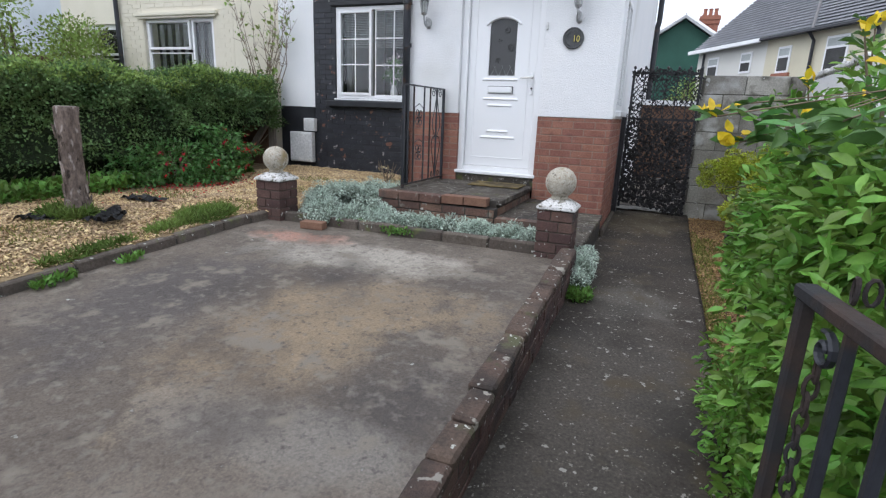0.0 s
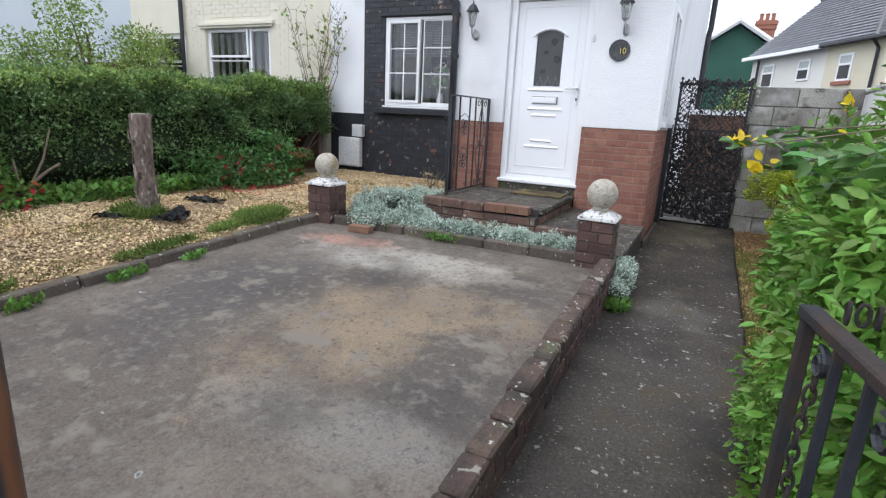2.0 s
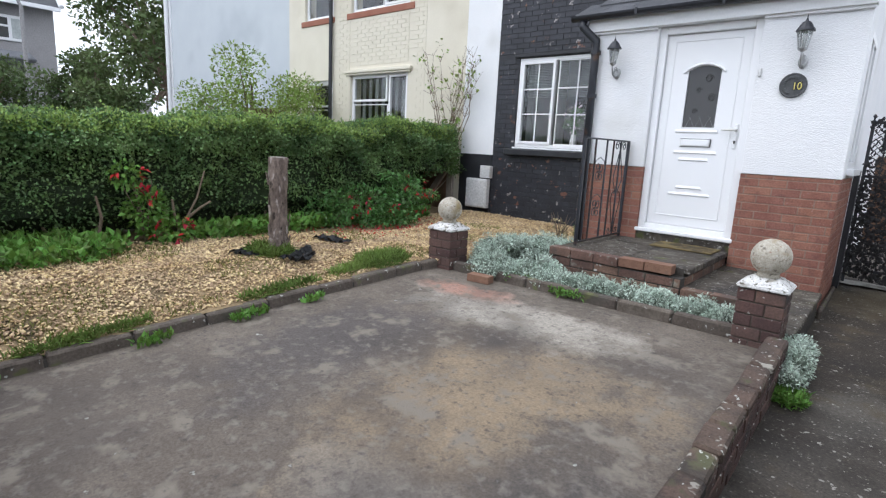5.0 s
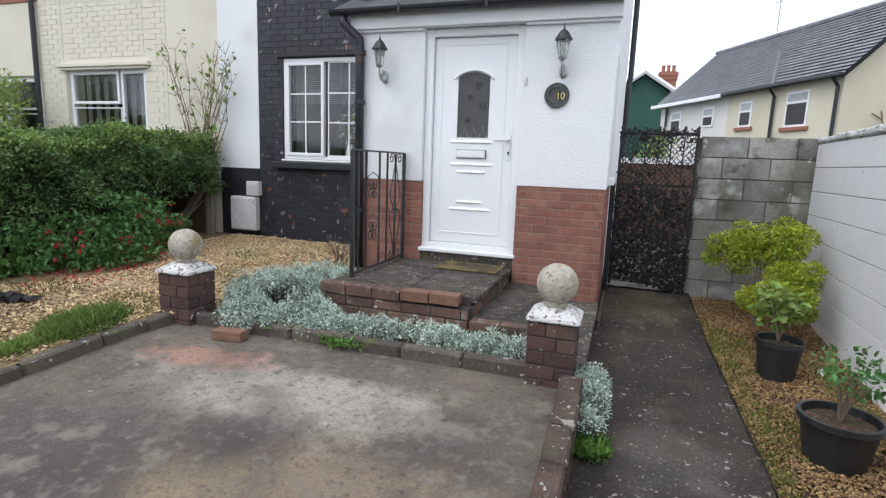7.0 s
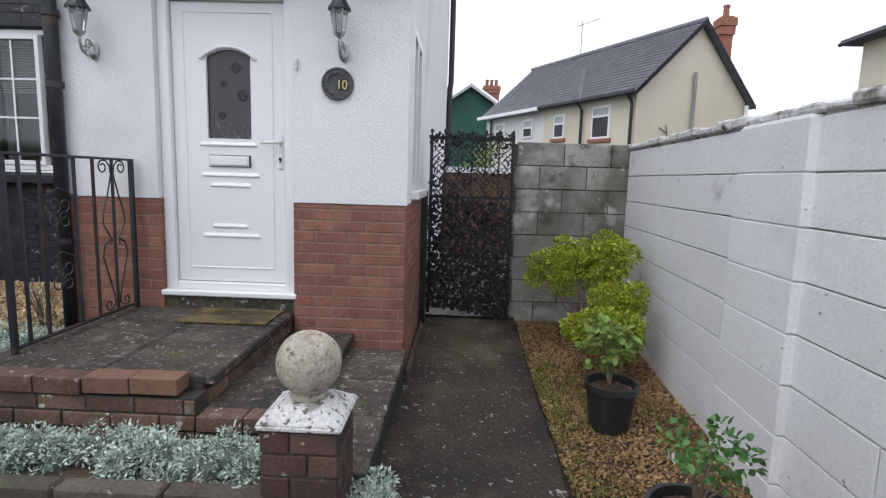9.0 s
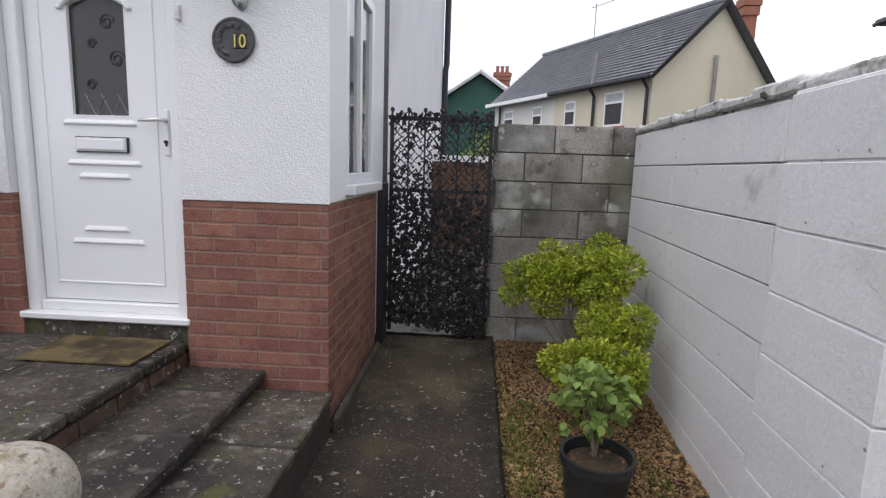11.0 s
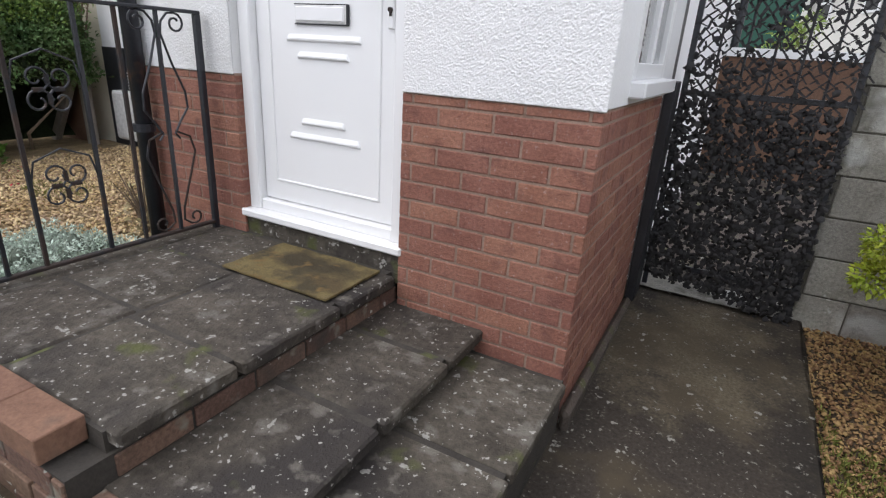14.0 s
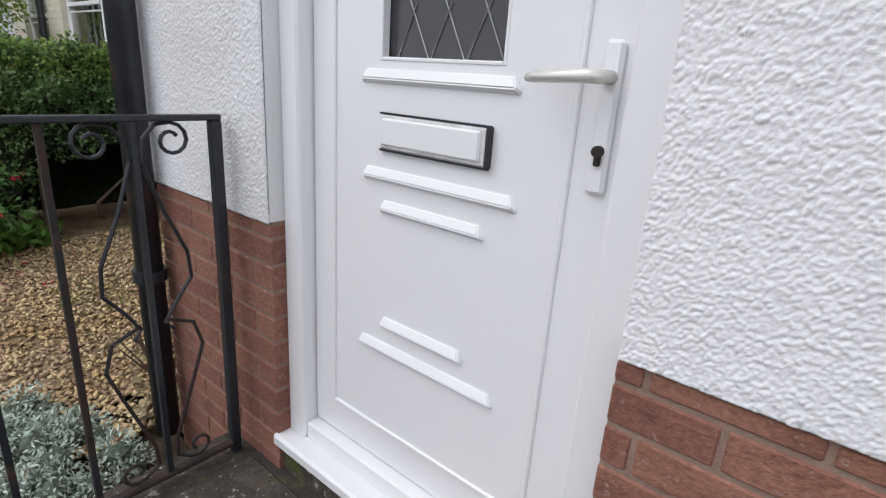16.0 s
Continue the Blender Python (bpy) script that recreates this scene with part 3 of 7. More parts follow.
solid("middle_soil", sheet(bmesh.new(), -3.1, -0.58, 5.25, 7.0, 0.03, 0.1, 0.02, 3), M["soil"], "soil of the bed in front of the step", kind="structure")
solid("corner_soil", sheet(bmesh.new(), -3.1, -2.6, 7.0, 8.56, 0.06, 0.1, 0.02, 3), M["soil"], "soil in the corner beside the porch", kind="structure")
solid("side_soil", sheet(bmesh.new(), 0.6, 1.8, 1.0, 8.7, 0.0, 0.1, 0.015, 4, strip_z), M["soil"], "soil strip along the white wall", kind="structure")

# ---- house: main walls, porch, roof ----
FY, PY = 8.56, 7.0          # main front and porch front
main_wall = solid("wall_main_front", boxes(((-5.07, FY + 0.006, -0.1), (-4.67, FY + 0.4, 5.6)), ((-3.3, FY + 0.006, -0.1), (-0.35, FY + 0.4, 5.6)), ((-4.67, FY + 0.006, -0.1), (-3.3, FY + 0.4, 1.2)), ((-4.67, FY + 0.006, 2.53), (-3.3, FY + 0.4, 5.6))), M["black"], "black painted brick front wall of the house", kind="structure")
solid("wall_main_side", boxes(((-0.65, 8.3, -0.3), (-0.35, 15.6, 5.6))), M["render"], "white rendered side wall of the house", kind="structure")
solid("wall_white_strip", boxes(((-5.74, FY, 1.05), (-5.07, FY + 0.4, 5.6))), M["render"], "white rendered strip beside the black brick", kind="structure")
solid("plinth_black", boxes(((-5.74, FY - 0.01, -0.1), (-5.075, FY + 0.4, 1.05))), M["black"], "black painted plinth below the white strip", kind="structure")
solid("wall_house_back", boxes(((-5.07, 15.4, -0.2), (-0.66, 15.6, 5.6)), ((-5.07, 8.97, -0.1), (-4.9, 15.4, 5.6))), M["render"], "plain rear walls that close the house", kind="structure")
bm = bmesh.new()
for a, b in (((-5.3, 8.35, 5.6), (-5.3, 12.1, 7.6)), ((-5.3, 15.8, 5.6), (-5.3, 12.1, 7.6))):
    q = [bm.verts.new(p) for p in (a, (-0.2, *a[1:]), (-0.2, *b[1:]), b)]
    bm.faces.new(q)
    bmesh.ops.solidify(bm, geom=bm.faces[:], thickness=0.06)
solid("roof_main", bm, M["slate"], "grey slate main roof", kind="structure")

porch = solid("porch_wall", boxes(
    ((-2.66, PY + 0.004, -0.1), (-2.0005, PY + 0.25, 1.05)), ((-1.0785, PY + 0.004, -0.3), (-0.5, PY + 0.25, 1.05)),
    ((-0.5, PY + 0.004, -0.3), (-0.319, 8.3, 1.05)), ((-2.66, PY + 0.25, -0.1), (-2.5, FY, 1.04))), M["mortar_red"], "red brick lower wall of the porch", kind="structure")
solid("porch_upper_wall", boxes(
    ((-2.66, PY + 0.0, 1.05), (-2.001, PY + 0.25, 2.66)), ((-1.078, PY + 0.0, 1.05), (-0.33, PY + 0.25, 2.66)),
    ((-2.001, PY + 0.02, 2.47), (-1.078, PY + 0.25, 2.66)),
    ((-0.5, PY + 0.25, 1.05), (-0.32, 7.35, 2.9)), ((-0.5, 7.35, 1.05), (-0.32, 8.14, 1.14)), ((-0.5, 7.35, 2.32), (-0.32, 8.14, 3.0)), ((-0.5, 8.14, 1.05), (-0.32, 8.56, 3.3)),
    ((-2.68, PY + 0.25, 1.05), (-2.5, FY, 3.0))), M["render"], "white roughcast upper wall of the porch", kind="structure")
# the dim light behind the door is put into the floor's colour
solid("porch_floor_inside", boxes(((-2.5, PY + 0.1, 0.3), (-0.5, FY, 0.36))), M["room"], "porch floor behind the door, coloured dark for dim light", kind="structure")


def roughcast(name, x0, x1, z0, z1, y, step):
    """Thrown render with real lumps, facing the street."""
    nx, nz = int((x1 - x0) / step), int((z1 - z0) / step)
    X, Z = np.meshgrid(np.linspace(x0, x1, nx + 1), np.linspace(z0, z1, nz + 1), indexing="ij")
    Y = np.empty_like(X)
    for i in range(nx + 1):
        for j in range(nz + 1):
            p = Vector((X[i, j], 0, Z[i, j]))
            d = noise.voronoi(p * 145)[0]
            b = noise.noise(p * 210 + Vector((5, 5, 5)))
            lump = 0.95 * max(0.0, 1 - (1.35 * d[0]) ** 2) * (0.55 + 0.45 * noise.noise(p * 45)) + 0.3 * b + 0.4 * noise.noise(p * 9)
            edge = min(i, nx - i, j, nz - j)
            Y[i, j] = y - 0.0046 * lump + (0.004 if edge < 1 else 0)
    V = np.stack((X, Y, Z), axis=2).reshape(-1, 3)
    i, j = np.meshgrid(np.arange(nx), np.arange(nz), indexing="ij")
    a = (i * (nz + 1) + j).ravel()
    b, c, d = a + nz + 1, a + nz + 2, a + 1
    me = mesh_np(name, V, np.concatenate((np.stack((a, b, c), 1), np.stack((a, c, d), 1))), M["render"])
    me.polygons.foreach_set("use_smooth", np.ones(len(me.polygons), dtype=bool))
    return tagged(new(name, me), "lumpy white roughcast render on the porch front", "", "", "structure")


roughcast("render_panel_1", -1.078, -0.308, 1.045, 2.47, PY - 0.006, 0.0023)
roughcast("render_panel_2", -2.68, -2.001, 1.045, 2.47, PY - 0.006, 0.0028)
solid("render_return", boxes(((-0.33, PY, 1.05), (-0.312, 7.34, 2.47)), ((-2.69, PY, 1.05), (-2.67, 7.4, 2.47)), bevel=0.004), M["render"], "white render returning round the porch corner", kind="structure")
solid("fascia", boxes(((-2.74, 6.93, 2.43), (-0.29, 7.03, 2.56)), ((-2.70, 6.96, 2.405), (-2.005, 6.99, 2.43)), ((-1.075, 6.96, 2.405), (-0.30, 6.99, 2.43)), bevel=0.004), M["smooth"], "white fascia board under the porch roof", kind="structure")
# porch roof in overlapping slate courses
bm = bmesh.new()
for r in range(7):
    y0, y1 = 6.82 + r * 0.26, 7.18 + r * 0.26
    z0, z1 = 2.58 + r * 0.15, 2.585 + (r + 1) * 0.15 + 0.04
    x = -2.86 + (0.15 if r % 2 else 0)
    while x < -0.22:
        x2 = min(x + 0.296, -0.2)
        q = [bm.verts.new(p) for p in ((x, y0, z0 + 0.012), (x2, y0, z0 + 0.012), (x2, y1, z1), (x, y1, z1))]
        e = [bm.verts.new(v.co - Vector((0, 0, 0.012))) for v in q]
        bm.faces.new(q)
        bm.faces.new(e[::-1])
        for i in range(4):
            bm.faces.new((q[i], e[i], e[(i + 1) % 4], q[(i + 1) % 4]))
        x += 0.3
solid("roof_porch", bm, M["slate_dark"], "dark slate lean-to porch roof", kind="structure")

gutter = thing("gutter", "black plastic gutter and downpipe on the porch", "gutter", (-2.72, 6.95, 0.3))
bm = bmesh.new()
prof = [(0.055 * math.cos(a), 0.05 * math.sin(a)) for a in (math.pi + math.pi * i / 8 for i in range(9))]
prof += [(0.045 * math.cos(a), 0.04 * math.sin(a)) for a in (2 * math.pi - math.pi * i / 8 for i in range(9))]
ends = [[bm.verts.new((x, 6.86 + p, 2.585 + q)) for p, q in prof] for x in (-2.9, -0.24)]
for j in range(len(prof)):
    bm.faces.new((ends[0][j], ends[0][(j + 1) % len(prof)], ends[1][(j + 1) % len(prof)], ends[1][j]))
bm.faces.new(ends[0])
bm.faces.new(ends[1][::-1])
part("trough", bm, M["iron"], gutter)
part("downpipe", tube(bmesh.new(), [(-2.78, 6.87, 2.54), (-2.78, 6.87, 2.48), (-2.64, 6.94, 2.34), (-2.64, 6.94, 2.22), (-2.63, 6.94, 0.12)], 0.042, 14), M["iron"], gutter, smooth=True)
for z in (2.2, 1.75, 0.72):
    part("bracket", lathe(bmesh.new(), [(0.043, 0), (0.053, 0), (0.053, 0.04), (0.043, 0.04)], (-2.635, 6.94, z), 14), M["iron"], gutter)
for x in (-2.2, -1.4, -0.7):
    part("clip", boxes(((x, 6.795, 2.53), (x + 0.025, 6.81, 2.6)), bevel=0.003), M["iron"], gutter)
rear_pipe = solid("rear_downpipe", tube(bmesh.new(), [(-0.28, 15.4, -0.1), (-0.28, 15.4, 3.2), (-0.26, 15.4, 3.3), (-0.26, 15.4, 5.6)], 0.06, 10), M["iron"], "black downpipe on the white side wall", "downpipe")

# ---- front door ----
DP = PY + 0.05
door = thing("front_door", "white plastic front door with arched patterned glass, closed", "door", (-1.54, PY, 0.4))
X0, X1, Z0, Z1 = -2.0, -1.08, 0.41, 2.432
part("door_frame", boxes(((X0, DP - 0.01, Z0), (X0 + 0.07, DP + 0.09, Z1)), ((X1 - 0.07, DP - 0.01, Z0), (X1, DP + 0.09, Z1)), ((X0 + 0.07, DP - 0.008, Z1 - 0.075), (X1 - 0.07, DP + 0.088, Z1)), ((X0 + 0.07, DP, Z0), (X1 - 0.07, DP + 0.088, Z0 + 0.055)), bevel=0.006), M["pvc"], door)
L0, L1, B0, B1 = X0 + 0.075, X1 - 0.075, Z0 + 0.06, Z1 - 0.08
GX0, GX1, GZ0, GZ1, ARC = -1.702, -1.385, 1.455, 2.0, 0.05
DY = DP + 0.035
bm = boxes(((L0, DY, B0), (GX0, DY + 0.045, B1)), ((GX1, DY, B0), (L1, DY + 0.045, B1)), ((GX0, DY, B0), (GX1, DY + 0.045, GZ0)), ((GX0, DY, GZ1 + ARC), (GX1, DY + 0.045, B1)))
n = 12
arc = [(GX0 + (GX1 - GX0) * i / n, GZ1 + ARC * (1 - (2 * i / n - 1) ** 2)) for i in range(n + 1)]
for (xa, za), (xb, zb) in zip(arc, arc[1:]):
    f = [bm.verts.new(p) for p in ((xa, DY, za), (xb, DY, zb), (xb, DY, GZ1 + ARC), (xa, DY, GZ1 + ARC))]
    bm.faces.new(f)
    f = [bm.verts.new(p) for p in ((xa, DY, za), (xa, DY + 0.045, za), (xb, DY + 0.045, zb), (xb, DY, zb))]
    bm.faces.new(f)
part("leaf", bm, M["pvc"], door)
# raised border of the inner panel
bm = bmesh.new()
P0, P1, Q0, Q1 = -1.853, -1.238, 0.562, 2.295
for lo, hi in (((P0, DY - 0.006, Q0), (P0 + 0.012, DY + 0.002, Q1)), ((P1 - 0.012, DY - 0.006, Q0), (P1, DY + 0.002, Q1)), ((P0 + 0.012, DY - 0.006, Q0), (P1 - 0.012, DY + 0.002, Q0 + 0.012)), ((P0 + 0.012, DY - 0.006, Q1 - 0.012), (P1 - 0.012, DY + 0.002, Q1))):
    box(bm, lo, hi, 0.003)
part("panel_bead", bm, M["pvc"], door)


def moulding(x0, x1, z, h=0.034, out=0.014):
    """A horizontal ledge with sloped ends."""
    b = bmesh.new()
    c = [(x0, DY + 0.001, z - h / 2), (x1, DY + 0.001, z - h / 2), (x1 - 0.012, DY + 0.001, z + h / 2), (x0 + 0.012, DY + 0.001, z + h / 2)]
    d = [(x0 + 0.01, DY - out, z - h / 2 + 0.012), (x1 - 0.01, DY - out, z - h / 2 + 0.012), (x1 - 0.022, DY - out * 0.3, z + h / 2), (x0 + 0.022, DY - out * 0.3, z + h / 2)]
    v = [b.verts.new(p) for p in c + d]
    for q in ((4, 5, 6, 7), (0, 1, 5, 4), (1, 2, 6, 5), (2, 3, 7, 6), (3, 0, 4, 7), (3, 2, 1, 0)):
        b.faces.new([v[i] for i in q])
    bmesh.ops.bevel(b, geom=b.edges[:], offset=0.003, segments=2, affect="EDGES")
    return b


for x0, x1, z in ((-1.755, -1.345, 1.424), (-1.748, -1.33, 1.217), (-1.69, -1.395, 1.147), (-1.68, -1.42, 0.865), (-1.752, -1.335, 0.797)):
    part("moulding", moulding(x0, x1, z), M["pvc"], door)
bm = bmesh.new()
pts = [(GX0 - 0.02, DY - 0.006, GZ1 - 0.01)] + [(x, DY - 0.008, z + 0.016) for x, z in arc] + [(GX1 + 0.02, DY - 0.006, GZ1 - 0.01)]
tube(bm, [(GX0 - 0.035, DY - 0.006, GZ1 - 0.005), *pts, (GX1 + 0.035, DY - 0.006, GZ1 - 0.005)], 0.012, 8)
part("arch_moulding", bm, M["pvc"], door, smooth=True)
bm = bmesh.new()
for a, b in (((GX0, DY - 0.002, GZ0), (GX0 + 0.008, DY + 0.02, GZ1 + 0.004)), ((GX1 - 0.008, DY - 0.002, GZ0), (GX1, DY + 0.02, GZ1 + 0.004)), ((GX0 + 0.008, DY - 0.002, GZ0), (GX1 - 0.008, DY + 0.02, GZ0 + 0.008))):
    box(bm, a, b, 0.002)
part("glazing_bead", bm, M["pvc"], door)
bm = bmesh.new()
v = [bm.verts.new((x, DY + 0.022, z)) for x, z in [(GX0, GZ0), *arc, (GX1, GZ0)]]
bm.faces.new(v)
glass_pane = part("pane", bm, M["door_glass"], door, "dark patterned glass with roses")
# roses and lead lines in the door glass
for cx, cz, r in ((-1.50, 1.93, 0.042), (-1.585, 1.825, 0.026), (-1.455, 1.75, 0.045), (-1.6, 1.62, 0.03)):
    bm = bmesh.new()
    for k in range(3):
        tube(bm, scroll((cx, DY + 0.019, cz), r * (1 - 0.25 * k), 0.9, k * 2.1, (1, 0, 0), (0, 0, 1), 12, 0.35), 0.0035, 5)
    part("rose", bm, M["room"], door)
bm = bmesh.new()
for dx in (0.03, 0.12, 0.21):
    tube(bm, [(GX0 + dx, DY + 0.02, GZ0 + 0.002), (GX0 + dx + 0.05, DY + 0.02, GZ0 + 0.11)], 0.0016, 4)
    tube(bm, [(GX0 + dx + 0.09, DY + 0.02, GZ0 + 0.002), (GX0 + dx + 0.03, DY + 0.02, GZ0 + 0.12)], 0.0016, 4)
part("lead_lines", bm, M["lead_metal"], door)
lb = part("letterbox", boxes(((-1.685, DY - 0.012, 1.275), (-1.405, DY + 0.002, 1.348)), bevel=0.004), M["plastic_grey"], door, "letterbox with a dark rim")
part("flap", boxes(((-1.678, DY - 0.018, 1.284), (-1.418, DY - 0.008, 1.341)), bevel=0.004), M["pvc"], lb)
part("rim", boxes(((-1.688, DY - 0.010, 1.271), (-1.402, DY - 0.001, 1.275)), ((-1.405, DY - 0.016, 1.275), (-1.399, DY - 0.001, 1.35)), ((-1.688, DY - 0.010, 1.348), (-1.402, DY - 0.001, 1.352))), M["black"], lb)
plate = part("handle_plate", boxes(((-1.207, DY - 0.012, 1.265), (-1.175, DY, 1.50)), bevel=0.006), M["pvc"], door)
bm = tube(bmesh.new(), [(-1.19, DY - 0.01, 1.445), (-1.19, DY - 0.05, 1.445), (-1.205, DY - 0.056, 1.445), (-1.30, DY - 0.05, 1.44), (-1.315, DY - 0.045, 1.438)], [0.011, 0.011, 0.011, 0.009, 0.006], 10)
part("lever", bm, M["chrome"], plate, "pale lever handle", smooth=True)
bm = bmesh.new()
lathe(bm, [(0.0, 0), (0.009, 0), (0.009, 0.012), (0.0, 0.012)], (0, 0, 0), 10)
for v in bm.verts:
    v.co = Vector((-1.19 + v.co.x, DY - 0.012 - v.co.z, 1.335 + v.co.y))
box(bm, (-1.195, DY - 0.02, 1.312), (-1.185, DY - 0.01, 1.335), 0.002)
part("lock_cylinder", bm, M["rust"], plate)
part("sill", boxes(((-2.015, DP - 0.06, 0.372), (-1.065, DP + 0.08, 0.412)), bevel=0.008), M["pvc"], door)
part("threshold_strip", boxes(((-2.0, DP - 0.035, 0.24), (-1.08, DP + 0.08, 0.372))), M["flag"], door)

bell = solid("door_bell", boxes(((-1.062, PY - 0.03, 1.915), (-1.038, PY, 1.985)), bevel=0.004), M["plastic_grey"], "small white door bell on the render", "door bell")

plaque = thing("house_number_plaque", "round slate plaque with leaf relief and gold number", "house number", (-0.776, PY, 1.826))
bm = lathe(bmesh.new(), [(0.0, 0), (0.105, 0), (0.105, 0.014), (0.1, 0.02), (0.092, 0.02), (0.09, 0.016), (0.0, 0.016)], (0, 0, 0), 40)
for v in bm.verts:
    v.co = Vector((-0.776 + v.co.x, PY - 0.012 - v.co.z, 1.826 + v.co.y))
part("disc", bm, M["plaque"], plaque)
random.seed(3)
for i in range(16):
    a = 1.2 + i * 0.2
    c = Vector((-0.776 + 0.072 * math.cos(a), PY - 0.029, 1.826 + 0.072 * math.sin(a)))
    b = bmesh.new()
    lathe(b, [(0.001, -0.004), (0.014, -0.002), (0.016, 0.002), (0.006, 0.006), (0.001, 0.008)], (0, 0, 0), 7)
    rot = Matrix.Rotation(random.uniform(-0.5, 0.5), 3, "X") @ Matrix.Rotation(random.uniform(0, 3), 3, "Z")
    for v in b.verts:
        w = rot @ Vector((v.co.x * 1.3, v.co.y * 0.8, v.co.z))
        v.co = c + Vector((w.x, -w.z, w.y))
    part("leaf_relief", b, M["plaque"], plaque)
part("number_field", boxes(((-0.775, PY - 0.032, 1.785), (-0.705, PY - 0.026, 1.86)), bevel=0.003), M["black"], plaque)
txt = bpy.data.curves.new("number", "FONT")
txt.body, txt.size, txt.extrude, txt.align_x = "10", 0.088, 0.002, "CENTER"
tob = bpy.data.objects.new("tmp", txt)
me = bpy.data.meshes.new_from_object(tob)
me.materials.append(M["gold"])
me.transform(Matrix.Translation((-0.745, PY - 0.034, 1.79)) @ Matrix.Rotation(radians(90), 4, "X") @ Matrix.Diagonal((0.85, 1, 1, 1)))
bpy.data.objects.remove(tob)
part("number", me, None, plaque, "gold figures 10")


def lantern(at):
    """A coach lantern on a scrolled wall bracket."""
    x, y, z = at
    t = thing("wall_lantern", "silver and black coach lantern on a scrolled wall bracket", "wall lamp", at, "porch lanterns")
    t.scale = (0.98, 0.98, 0.98)
    bm = bmesh.new()
    lathe(bm, [(0.0, 0), (0.035, 0), (0.035, 0.012), (0.022, 0.02), (0.0, 0.022)], (0, 0, 0), 16)
    for v in bm.verts:
        v.co = Vector((x + v.co.x, y - v.co.z, z + v.co.y * 1.7))
    part("wall_plate", bm, M["lead_metal"], t)
    bm = bmesh.new()
    tube(bm, [(x, y - 0.02, z - 0.03), (x, y - 0.07, z - 0.045), (x, y - 0.12, z - 0.02), (x, y - 0.14, z + 0.035), (x, y - 0.14, z + 0.075)], 0.009, 8)
    tube(bm, scroll((x, y - 0.06, z + 0.03), 0.036, 1.2, 0, (0, 1, 0), (0, 0, 1)), 0.006, 6)
    tube(bm, scroll((x, y - 0.1, z - 0.005), 0.026, -1.2, 0, (0, 1, 0), (0, 0, 1)), 0.005, 6)
    part("bracket", bm, M["lead_metal"], t, smooth=True)
    b = Vector((x, y - 0.14, z + 0.08))
    part("base", lathe(bmesh.new(), [(0.012, -0.02), (0.02, -0.01), (0.034, 0.0), (0.04, 0.012), (0.03, 0.018)], b, 6), M["lead_metal"], t)
    part("glass", lathe(bmesh.new(), [(0.032, 0.018), (0.055, 0.15)], b, 6), M["lamp_glass"], t)
    for i in range(6):
        a = 2 * math.pi * i / 6
        part("rib", tube(bmesh.new(), [b + Vector((0.034 * math.cos(a), 0.034 * math.sin(a), 0.015)), b + Vector((0.058 * math.cos(a), 0.058 * math.sin(a), 0.152))], 0.004, 5), M["lead_metal"], t)
    part("roof", lathe(bmesh.new(), [(0.05, 0.146), (0.075, 0.15), (0.072, 0.162), (0.06, 0.178), (0.045, 0.205), (0.03, 0.225), (0.016, 0.232), (0.012, 0.238), (0.008, 0.25), (0.004, 0.268), (0.001, 0.29)], b, 12), M["iron"], t, "black domed lantern roof")
    part("lamp_holder", lathe(bmesh.new(), [(0.011, 0.02), (0.011, 0.07), (0.016, 0.075), (0.018, 0.1), (0.008, 0.12)], b, 10), M["plastic_grey"], t)
    return t


lantern((-2.39, PY - 0.01, 2.0))
lantern((-0.735, PY - 0.01, 2.02))

# ---- windows ----
def window(name, label, y, x0, x1, z0, z1, lights, bars=(), f=0.05, depth=0.07, sill=None, face=1):
    """A plastic window in a wall facing the street: lights are (x0, x1, z0, z1, sash?)."""
    t = thing(name, label, "", (x0, y, z0), kind="structure")
    part("window_frame", boxes(((x0, y, z0), (x0 + f, y + depth, z1)), ((x1 - f, y, z0), (x1, y + depth, z1)), ((x0 + f, y, z0), (x1 - f, y + depth, z0 + f)), ((x0 + f, y, z1 - f), (x1 - f, y + depth, z1)), bevel=0.004), M["pvc"], t)
    for a, b, c, d, sash in lights:
        g = 0.042 if sash else 0.018
        s = part("sash", boxes(((a, y - (0.015 if sash else -0.01), c), (a + g, y + 0.05, d)), ((b - g, y - (0.015 if sash else -0.01), c), (b, y + 0.05, d)), ((a + g, y - (0.015 if sash else -0.01), c), (b - g, y + 0.05, c + g)), ((a + g, y - (0.015 if sash else -0.01), d - g), (b - g, y + 0.05, d)), bevel=0.004), M["pvc"], t)
        p = part("pane", boxes(((a + g, y + 0.02, c + g), (b - g, y + 0.03, d - g))), M["glass"], s)
        p.visible_shadow = False
        for u in bars[0] if bars else ():
            xx = a + g + (b - a - 2 * g) * u
            part("glazing_bar", boxes(((xx - 0.009, y + 0.008, c + g), (xx + 0.009, y + 0.019, d - g))), M["pvc"], s)
        for w in bars[1] if bars else ():
            zz = c + g + (d - c - 2 * g) * w
            part("glazing_bar", boxes(((a + g, y + 0.010, zz - 0.009), (b - g, y + 0.0185, zz + 0.009))), M["pvc"], s)
    if sill:
        part("window_sill", boxes(((x0 - sill[0], y - sill[1], z0 - sill[2]), (x1 + sill[0], y + 0.05, z0 - 0.003)), bevel=0.008), sill[3], t)
    return t


